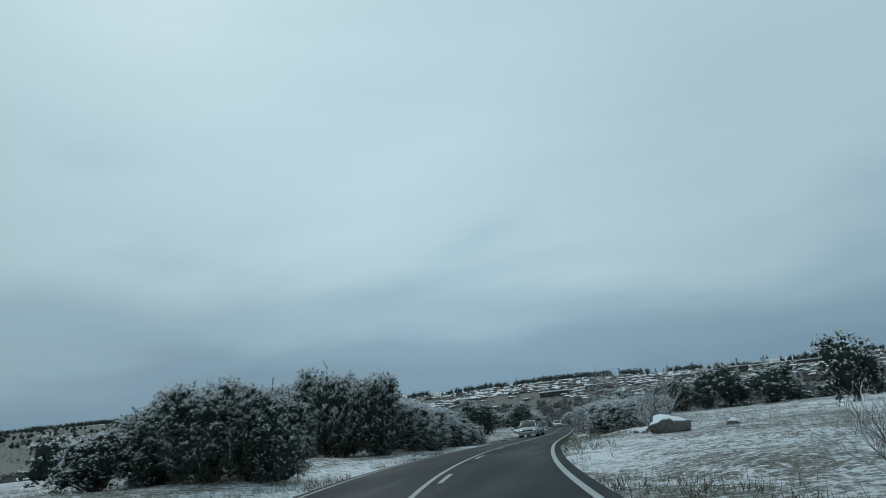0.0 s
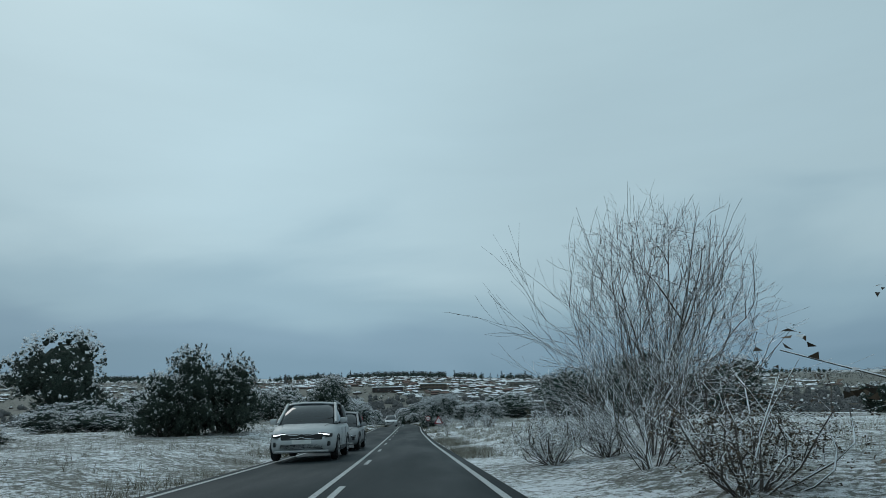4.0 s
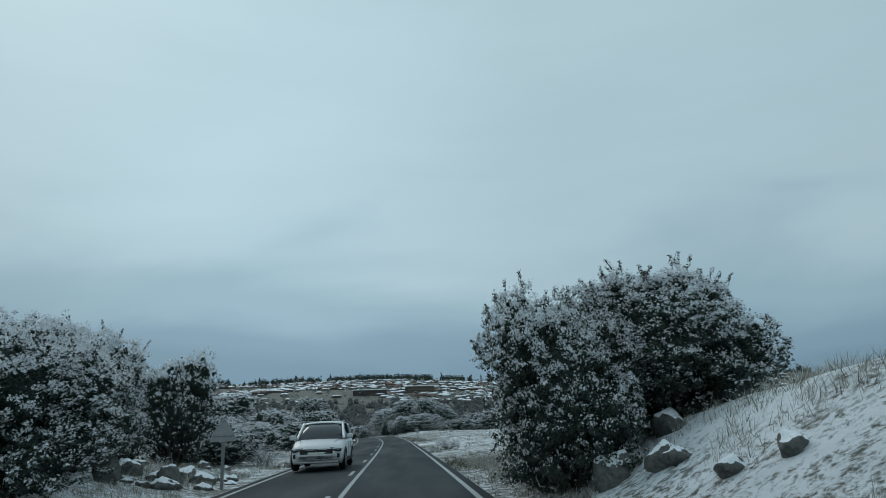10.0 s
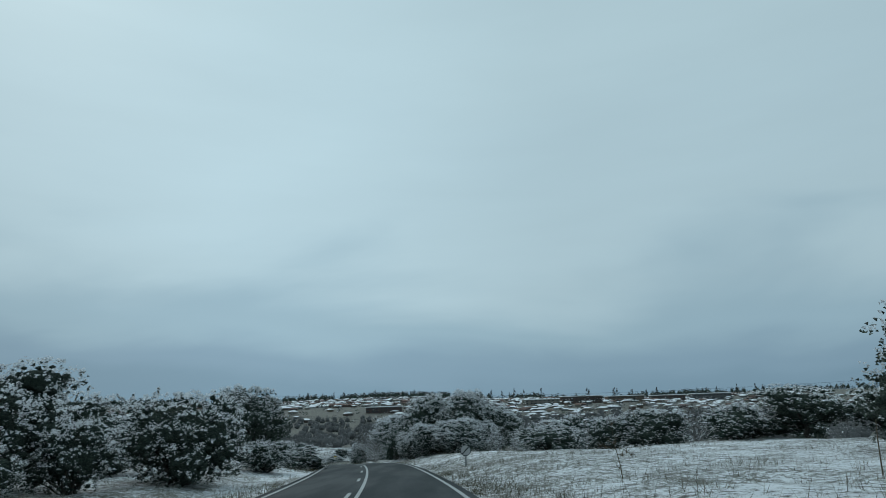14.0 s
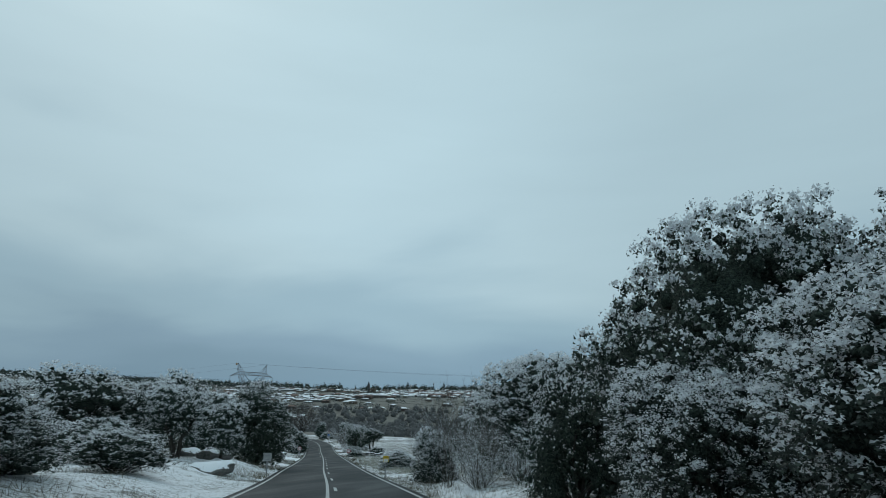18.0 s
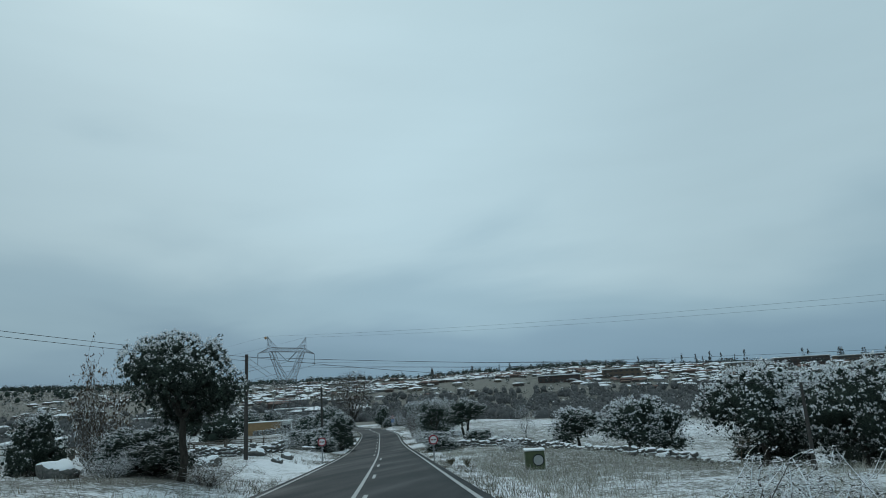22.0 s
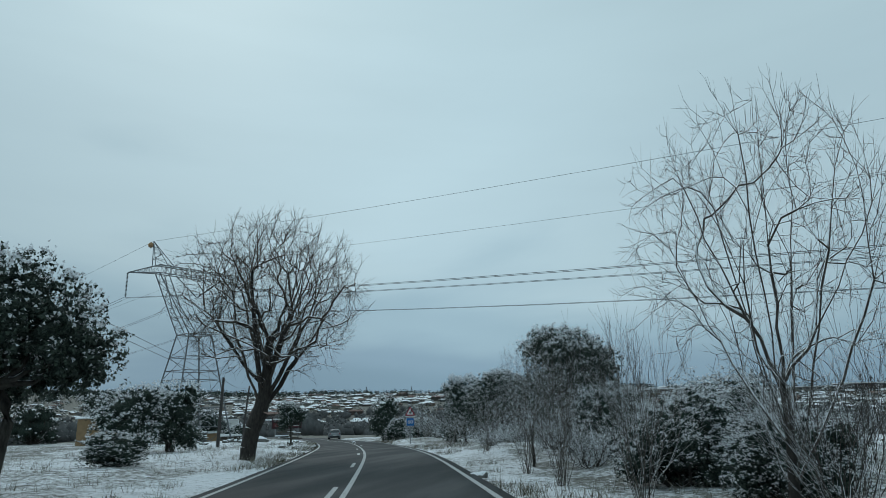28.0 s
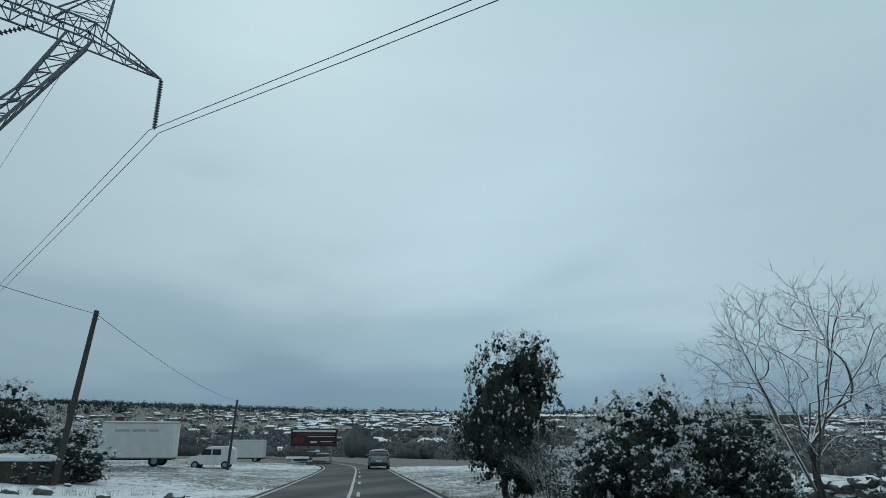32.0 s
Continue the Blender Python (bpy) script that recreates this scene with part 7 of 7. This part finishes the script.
# snow-covered timber heap by the bend
heap = new("timber_heap")
tagged(heap, "heap of sawn timber and scrap under snow", "timber heap")
rng = random.Random(5)
for q in range(14):
    bm = bmesh.new()
    box(bm, (rng.uniform(1.4, 3.0), 0.3, 0.22), (rng.uniform(-1.4, 1.4), rng.uniform(-0.6, 0.6), 0.1 + 0.115 * q), Matrix.Rotation(rng.uniform(-0.4, 0.4), 3, "Z"), bevel=0.02)
    part("beam", bm, M_FENCE if q % 3 else M_SNOW, heap)
heap.matrix_basis = Matrix.Translation((-92.0, 391.0, gz(-92, 391) - 0.1)) @ Matrix.Rotation(radians(20), 4, "Z")


# ---- tall dead stalks ----
def stalk(x, y, h, lean, seed, umbels=True):
    rng = np.random.default_rng(seed)
    top = new("dead_stalk")
    tagged(top, "tall dry plant stalk with withered heads", "plant", "dry stalks")
    t = np.linspace(0, 1, 9)[:, None]
    P = t * np.array([[lean[0], lean[1], h]]) + np.sin(t * 3) * 0.03 * rng.normal(size=(1, 3))
    child("stem", mesh_of("stem", *tube(P, np.linspace(0.016, 0.007, 9), 5), M_STALK), top)
    for q in range(9 if umbels else 3):
        a = P[8 - q % 4]
        d = rng.normal(size=3) * 0.16 + (0, 0, 0.10)
        pieces = [tube(np.array([a, a + d * 0.6, a + d]), 0.004, 3)]
        if umbels:
            for w in range(12):
                e = a + d + rng.normal(size=3) * 0.05 + (0, 0, 0.03)
                pieces.append(tube(np.array([a + d, (a + d + e) / 2, e]), 0.005, 3))
        child("flower_head" if umbels else "side_shoot", mesh_of("head", *join(pieces), M_STALK), top)
    top.matrix_basis = Matrix.Translation((x, y, gz(x, y) - 0.05))


stalk(4.85, 87.6, 2.95, (-1.15, 0.1), 1)
for q, (x, y, h) in enumerate(((6.5, 27, 1.2), (8.2, 28, 1.3), (9.8, 31, 1.1), (7.3, 33, 1.4), (5.4, 36, 1.0), (5.0, 40.5, 0.9), (11, 35, 1.2), (13, 40, 1.2), (9.0, 24.5, 1.6), (6.0, 112, 1.1), (8.6, 109, 1.5), (10, 114, 1.2),
                               (12, 112, 1.1), (14.5, 118, 1.3), (7.2, 116, 0.9), (11.6, 125, 1.2), (-12.0, 236, 0.9), (-9.4, 226, 1.1), (-7.6, 222, 1.0), (7.4, 128, 1.1), (4.2, 133, 0.9))):
    stalk(x, y, h, (0.15 * math.sin(q * 2.1), 0.1 * math.cos(q)), 10 + q, q % 4 == 0)


# ---- grass ----
def grass(name, n, seed, u_lo, u_hi, y_lo, y_hi, h_lo, h_hi, mat, label, both=True, patch=0.0):
    rng = np.random.default_rng(seed)
    y = rng.uniform(y_lo, y_hi, n)
    u = u_lo + (u_hi - u_lo) * rng.uniform(0, 1, n) ** 1.6
    if both:
        u = u * np.where(rng.uniform(0, 1, n) < 0.5, -1, 1)
    x = road_x(y) + u
    pick = rng.integers(0, max(1, n // 9), n)
    x, y = x[pick] + rng.normal(size=n) * 0.09, y[pick] + rng.normal(size=n) * 0.09
    keep = (np.abs(x - road_x(y)) > 2.8) & (rough_noise(x, y, 8, 3.2) + 0.5 * rough_noise(x, y, 9, 1.1) > patch)
    x, y = x[keep], y[keep]
    n = len(x)
    z = ground_z(x, y)
    a = rng.uniform(0, 6.28, n)
    h = rng.uniform(h_lo, h_hi, n)
    w = rng.uniform(0.003, 0.008, n)
    dx, dy = np.cos(a) * w, np.sin(a) * w
    lx, ly = rng.normal(size=n) * h * 0.45, rng.normal(size=n) * h * 0.45
    V = np.stack([np.stack([x - dx, y - dy, z - 0.02], -1), np.stack([x + dx, y + dy, z - 0.02], -1), np.stack([x + lx, y + ly, z + h], -1)], 1).reshape(-1, 3)
    ob = new(name, mesh_of(name, V, np.arange(3 * n).reshape(-1, 3), mat))
    return tagged(ob, label, "grass", kind="stuff")


k = Mat("dry_grass", 0.9, 0, 0.2)
g_col = k.ramp(k.island(), ((0.0, (0.085, 0.078, 0.058)), (0.45, (0.21, 0.19, 0.15)), (0.75, (0.34, 0.32, 0.27)), (1.0, (0.60, 0.61, 0.61))))
k.color(g_col)
M_GRASS = k.m
k = Mat("frosted_grass", 0.9, 0, 0.2)
k.color(k.ramp(k.island(), ((0.0, (0.16, 0.15, 0.12)), (0.4, (0.34, 0.32, 0.27)), (0.7, (0.48, 0.47, 0.42)), (1.0, (0.70, 0.71, 0.70)))))
M_GRASS_PALE = k.m
k = Mat("dark_grass", 0.9, 0, 0.2)
k.color(k.ramp(k.island(), ((0.0, (0.035, 0.038, 0.02)), (0.6, (0.085, 0.075, 0.05)), (1.0, (0.20, 0.175, 0.125)))))
M_GRASS_DARK = k.m
grass("meadow_grass", 300000, 1, 3.2, 26, -50, 345, 0.06, 0.30, M_GRASS, "dry pale grass poking through the snow", True, -0.15)
grass("tall_meadow_grass", 60000, 5, 5.0, 46, 4, 82, 0.08, 0.28, M_GRASS_PALE, "tall dry tan grass standing in thin snow", False, -0.45)
grass("field_grass", 70000, 7, 4.6, 34, 204, 262, 0.10, 0.34, M_GRASS_PALE, "pale tan grass in the field by the road", False, -0.4)
grass("bank_grass", 120000, 6, 3.6, 15, 56, 94, 0.05, 0.22, M_GRASS_PALE, "frosted short grass on the cutting's banks", True, -0.35)
grass("verge_grass", 110000, 2, 2.78, 4.4, -50, 350, 0.05, 0.22, M_GRASS_DARK, "dark short grass along the road's edge", True, 0.02)
grass("reed_grass", 9000, 3, 2.9, 4.1, 8, 34, 0.10, 0.28, M_GRASS, "brown tufts of tall grass at the verge", False, 0.0)
for q, (x, y) in enumerate(((-23.2, 240.2), (-22.3, 239.4), (-45.3, 289.2), (-4.9, 30.5), (-5.0, 44.0))):
    rng = np.random.default_rng(60 + q)
    out = [tube(np.array([(0, 0, -0.05), (a * 0.5, b * 0.5, h * 0.6), (a, b, h)]), (0.012, 0.008, 0.004), 4) for a, b, h in zip(rng.normal(size=40) * 0.13, rng.normal(size=40) * 0.13, rng.uniform(0.2, 0.42, 40))]
    ob = new("grass_tuft", mesh_of("grass_tuft", *join(out), M_GRASS_DARK))
    ob.location = (x, y, gz(x, y))
    tagged(ob, "dark upright tuft of grass at the roadside", "grass tuft", "grass tufts")

# ---- the town on the ridge ----
M_ROOF = M_SNOW
WALLS = [plain("house_wall_%s" % n, c, 0.9, spread=0.15, scale=0.3) for n, c in
         (("brick", (0.085, 0.062, 0.055)), ("cream", (0.20, 0.185, 0.16)), ("grey", (0.10, 0.102, 0.104)), ("ochre", (0.13, 0.10, 0.078)), ("white", (0.32, 0.32, 0.32)))]
M_TILE = plain("tile_under_snow", (0.20, 0.13, 0.11), 0.9, spread=0.3, scale=0.6)
M_DARKWIN = plain("dark_window", (0.03, 0.033, 0.036), 0.3)


def build_house(v):
    rng = random.Random(900 + v)
    top = new("house")
    w, d, h = rng.uniform(11, 21), rng.uniform(8, 10), rng.uniform(2.6, 4.4)
    tagged(top, ("small %s house under a snowy roof in the far town" % ("brick", "cream", "grey", "ochre", "white")[v % 5]), "house", "town houses")
    bm = bmesh.new()
    box(bm, (w, d, h + 6), (0, 0, h / 2 - 3))
    part("wall", bm, WALLS[v % 5], top)
    bm = bmesh.new()
    r, o = d * 0.26, 0.5
    hip = w * (0.25 if v % 3 else 0.06)
    pts = [(-w / 2 - o, -d / 2 - o, h), (w / 2 + o, -d / 2 - o, h), (w / 2 + o, d / 2 + o, h), (-w / 2 - o, d / 2 + o, h)]
    vs = [bm.verts.new(p) for p in pts] + [bm.verts.new((-w / 2 + hip, 0, h + r)), bm.verts.new((w / 2 - hip, 0, h + r))]
    for f in ((0, 1, 5, 4), (2, 3, 4, 5), (1, 2, 5), (3, 0, 4), (3, 2, 1, 0)):
        bm.faces.new([vs[q] for q in f])
    roof = part("roof", bm, M_ROOF if v % 6 else M_TILE, top)
    bm = bmesh.new()
    box(bm, (0.9, 0.9, 1.8), (w * 0.2, d * 0.1, h + r))
    part("chimney", bm, WALLS[v % 5], roof)
    for q in range(3):
        bm = bmesh.new()
        box(bm, (1.5, 0.14, 1.5), (w * (q - 1) * 0.3, -d / 2 - 0.05, h * 0.55))
        part("window", bm, M_DARKWIN, top)
    return top


town_rng = random.Random(11)
HOUSE = {}


def house(v, x, y, turn, s=1.0, z=None):
    m = Matrix.Translation((x, y, gz(x, y) if z is None else z)) @ Matrix.Rotation(turn, 4, "Z") @ Matrix.Diagonal((s, s, s, 1))
    if v in HOUSE:
        return copy_thing(HOUSE[v], m)
    HOUSE[v] = build_house(v)
    HOUSE[v].matrix_basis = m @ Matrix.Diagonal((1 / s, 1 / s, 1 / s, 1))
    return HOUSE[v]


# nearest houses are things of their own; those behind them are one mass of roofs and walls
spots = []
y = 790.0
while y < 1330:
    x = -640 - (y - 690) * 0.25 + town_rng.uniform(0, 20)
    while x < 520 + (y - 690) * 0.2:
        dens = 0.82 if y > 830 else 0.45
        if x > 180:
            dens *= 0.6
        if x < -400:
            dens *= 0.28
        if rough_noise(x, y, 12, 90) > 0.35:
            dens *= 0.25
        if town_rng.random() < dens:
            spots.append((town_rng.randrange(12), x + town_rng.uniform(-3, 3), y + town_rng.uniform(-6, 6), town_rng.gauss(0, 0.35) + (1.57 if town_rng.random() < 0.2 else 0), town_rng.uniform(0.38, 0.64)))
        x += town_rng.uniform(9.5, 16)
    y += 10 + (y - 790) * 0.02
for q in range(24):
    spots.insert(q, (town_rng.randrange(12), town_rng.uniform(-620, -170), town_rng.uniform(430, 720), town_rng.gauss(0.2, 0.5), town_rng.uniform(0.55, 0.8)))
for r in spots[:210]:
    house(*r)
mass_v, mass_f, mass_m, base_n = [], [], [], 0
for v, x, y, turn, s in spots[210:]:
    hr = random.Random(900 + v)
    w, d, h = hr.uniform(11, 21) * s, hr.uniform(8, 10) * s, hr.uniform(2.6, 4.4) * s
    r, o, hip = d * 0.26, 0.5, w * (0.25 if v % 3 else 0.06)
    P = [(a * w / 2, b * d / 2, c) for c in (-5, h) for a, b in ((-1, -1), (1, -1), (1, 1), (-1, 1))]
    P += [(a * (w / 2 + o), b * (d / 2 + o), h + 0.02) for a, b in ((-1, -1), (1, -1), (1, 1), (-1, 1))] + [(-w / 2 + hip, 0, h + r), (w / 2 - hip, 0, h + r)]
    ca, sa, z = math.cos(turn), math.sin(turn), gz(x, y)
    mass_v += [(x + a * ca - b * sa, y + a * sa + b * ca, z + c) for a, b, c in P]
    wall, rf = v % 5, 5 if v % 6 else 6
    for f, m in (((0, 1, 5, 4), wall), ((1, 2, 6, 5), wall), ((2, 3, 7, 6), wall), ((3, 0, 4, 7), wall), ((8, 9, 13, 12), rf), ((10, 11, 12, 13), rf), ((9, 10, 13, 13), rf), ((11, 8, 12, 12), rf)):
        f = tuple(dict.fromkeys(f))
        mass_f.append(tuple(q + base_n for q in f))
        mass_m.append(m)
    base_n += len(P)
me = bpy.data.meshes.new("far_houses")
me.from_pydata(mass_v, [], mass_f)
for m in WALLS + [M_ROOF, M_TILE]:
    me.materials.append(m)
me.polygons.foreach_set("material_index", np.array(mass_m, np.int32))
tagged(new("far_houses", me), "crowded houses under snowy roofs up the far ridge", "houses", kind="stuff")


def long_building(x, y, w, d, h, turn, wall, label, floors=1):
    top = new("long_building")
    tagged(top, label, "building", "large town buildings")
    bm = bmesh.new()
    box(bm, (w, d, h + 8), (0, 0, h / 2 - 4))
    wl_ = part("wall", bm, wall, top)
    bm = bmesh.new()
    box(bm, (w + 1.2, d + 1.2, 0.9), (0, 0, h + 0.3), bevel=0.3)
    part("roof", bm, M_SNOW, top, "long snow-covered roof")
    n = int(w / 5)
    for fl in range(floors):
        for q in range(n):
            bm = bmesh.new()
            box(bm, (2.2, 0.2, 1.5), (-w / 2 + (q + 0.5) * w / n, -d / 2 - 0.06, h * (fl + 0.55) / floors))
            part("window", bm, M_DARKWIN, top)
    top.matrix_basis = Matrix.Translation((x, y, gz(x, y))) @ Matrix.Rotation(radians(turn), 4, "Z")


for r in ((118, 640, 40, 16, 7, 0, WALLS[1], "long cream hall with a snow-covered roof", 1), (205, 950, 52, 14, 7, 4, WALLS[0], "long brick apartment row under snow", 2), (268, 970, 48, 14, 7, 0, WALLS[3], "long ochre apartment row under snow", 2),
          (330, 985, 44, 14, 7, -4, WALLS[0], "long brick apartment row under snow", 2), (395, 1000, 52, 14, 8, 0, WALLS[2], "long grey apartment block under snow", 2), (150, 930, 44, 14, 6, 5, WALLS[1], "long cream apartment row under snow", 2),
          (-40, 860, 40, 14, 6, 0, WALLS[0], "long brick apartment row under snow", 2), (20, 880, 36, 14, 8, 0, WALLS[3], "long ochre apartment row under snow", 2), (-300, 800, 30, 14, 5, 10, WALLS[0], "long red brick building under snow", 2),
          (-380, 720, 36, 14, 4, 14, WALLS[4], "long white shed under snow", 1), (-250, 720, 34, 14, 4, 10, WALLS[2], "long grey shed under snow", 1)):
    long_building(*r)

# church tower above the roofs
ch = new("church")
tagged(ch, "brick church with a slender tower among snowy roofs", "church")
bm = bmesh.new()
box(bm, (7, 14, 9), (5, 0, 2))
part("nave", bm, WALLS[3], ch)
bm = bmesh.new()
box(bm, (3.4, 3.4, 13), (-1.5, 0, 4.5))
part("tower", bm, WALLS[2], ch)
bm = bmesh.new()
bmesh.ops.create_cone(bm, cap_ends=True, segments=4, radius1=2.6, radius2=0.1, depth=6, matrix=Matrix.Translation((-1.5, 0, 14)) @ Matrix.Rotation(radians(45), 4, "Z"))
part("spire", bm, M_DARKWIN, ch, "dark pointed spire")
ch.location = (-225, 1120, gz(-225, 1120))

# ---- far woods ----
def far_wood(name, pts, h_lo, h_hi, mat, label, seed, per=22, slim=0.5, leaf=0.55, cone=False, snow=0.75, dense=False, inside=None):
    rng = np.random.default_rng(seed)
    P = np.array(pts)
    n = len(P)
    z = ground_z(P[:, 0], P[:, 1])
    h = rng.uniform(h_lo, h_hi, n)
    c = np.repeat(np.stack([P[:, 0], P[:, 1], z], -1), per, 0)
    hh = np.repeat(h, per)
    t = rng.uniform(0.08 if cone else 0.2, 1.0, n * per)
    r = hh * slim * 0.5 * ((1.05 - t) if cone else np.sqrt(np.clip(1 - (2 * t - 1.1) ** 2, 0.05, 1)))
    a = rng.uniform(0, 6.28, n * per)
    rr = r * np.sqrt(rng.uniform(0, 1, n * per))
    p = c + np.stack([np.cos(a) * rr, np.sin(a) * rr, t * hh], -1)
    (V, F), lie = leaves(rng, p, hh * 0.06, 1, 1.0, 0.6)
    V = (V.reshape(-1, 3, 3) - p[:, None]) * (hh * leaf * 0.28)[:, None, None] + p[:, None]
    snowy = (lie * .4 + t * .5 + rng.normal(size=len(t)) * .3 > snow).astype(np.int32)
    solid = None
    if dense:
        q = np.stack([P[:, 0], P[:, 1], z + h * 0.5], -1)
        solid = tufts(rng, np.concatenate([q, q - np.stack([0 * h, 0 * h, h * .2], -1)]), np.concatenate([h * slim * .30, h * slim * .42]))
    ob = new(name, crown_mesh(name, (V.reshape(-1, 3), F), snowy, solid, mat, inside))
    return tagged(ob, label, "wood", kind="stuff")


# twigs of the valley wood, greys lifted to hold the distance haze
k = Mat("bare_wood_twigs", 0.95, 0, 0.1)
k.color(k.ramp(k.island(), ((0.0, (0.085, 0.085, 0.086)), (0.6, (0.14, 0.138, 0.138)), (0.95, (0.19, 0.187, 0.187)), (1.0, (0.32, 0.33, 0.34)))))
M_FARTWIG = k.m
# solid fill inside those bare trees, with the same haze in its grey
k = Mat("bare_wood_inside", 0.95, 0, 0.1)
k.color(k.ramp(k.noise(k.world((1, 1, 0.3)), 1.6, 6.0, 0.75), ((0.3, (0.085, 0.087, 0.088)), (0.7, (0.155, 0.155, 0.156)))))
M_FARBARK = k.m
rs = np.random.default_rng(31)


def scatter(n, x0, x1, y0, y1, keep=None):
    p = np.stack([rs.uniform(x0, x1, n), rs.uniform(y0, y1, n)], -1)
    p = p[np.abs(p[:, 0] - road_x(p[:, 1])) > 16]
    return p if keep is None else p[keep(p)]


def unfenced(p):
    return (clearing(p[:, 0], p[:, 1]) < 0.5)


far_wood("bare_wood", np.concatenate([scatter(3300, -620, 520, 430, 800, unfenced), scatter(200, -300, -150, 380, 450), scatter(200, 40, 300, 345, 450)]), 4.0, 7.5, M_FARTWIG, "grey leafless wood filling the valley", 1, 30, 1.1, 0.26, snow=1.25, dense=True, inside=M_FARBARK)
far_wood("hedgerow_trees", np.concatenate([scatter(3400, -900, 760, 740, 1320), scatter(420, -900, -220, 420, 700), scatter(1500, -1500, -380, 760, 1320), scatter(160, 150, 520, 200, 420)]), 3.5, 7.0, M_PINE, "dark evergreens scattered among the houses", 2, 22, 0.9, 0.36)


def uneven(p):
    return rough_noise(p[:, 0], p[:, 1] * 0, 71, 60.0) + 0.7 * rough_noise(p[:, 0], p[:, 1] * 0, 72, 22.0) > -0.35


far_wood("ridge_pines", np.concatenate([scatter(2100, -1500, 900, 1330, 1560, uneven), scatter(260, -150, 60, 1380, 1500)]), 6, 13, M_PINE, "dark pine wood along the skyline", 3, 22, 0.8, 0.34, snow=1.0, dense=True)
far_wood("skyline_firs", np.concatenate([scatter(26, 90, 520, 1000, 1090), scatter(16, -420, 80, 1280, 1330)]), 11, 17, M_PINE, "pointed dark firs standing above the roofs", 4, 60, 0.42, 0.22, True, snow=1.1)
far_wood("west_woods", scatter(1900, -2600, -700, 900, 2300), 7, 12, M_PINE, "dark wooded hills to the west", 5, 12, 1.0, 0.5, snow=1.0, dense=True)

far_wood("valley_thicket", np.concatenate([scatter(150, -190, -60, 395, 470), scatter(110, -60, 90, 350, 450), scatter(70, -190, -130, 300, 400), scatter(90, 40, 120, 230, 350), scatter(120, -20, 60, 272, 350)]), 2.4, 5.5, M_FARTWIG, "thin grey thicket of leafless trees past the yards", 6, 260, 0.9, 0.06, snow=1.0)
# oaks dotted over the fields and the valley's near slope
oak_spots = [(26, 214), (38, 226), (48, 240), (44, 282), (6, 290), (60, 300), (72, 260), (-12, 300), (10, 320), (36, 330),
             (80, 320), (-100, 300), (-112, 330), (-96, 280), (-130, 310), (-60, 180), (-48, 190), (-56, 212), (-44, 170), (-36, 178), (-40, 128), (-48, 138), (-34, 112), (-44, 96), (55, 120), (70, 150), (62, 175), (90, 190),
             (48, 60), (66, 80), (60, 30), (84, 110), (-30, 20), (-44, 40), (-24, 8), (-36, -10), (52, 205), (-108, 352), (-70, 300), (-76, 312)]
for q, (x, y) in enumerate(oak_spots):
    s = plant_rng.uniform(3.2, 5.2)
    plant("far_oak", x, y, s, s * plant_rng.uniform(1.1, 1.5), q % 3)
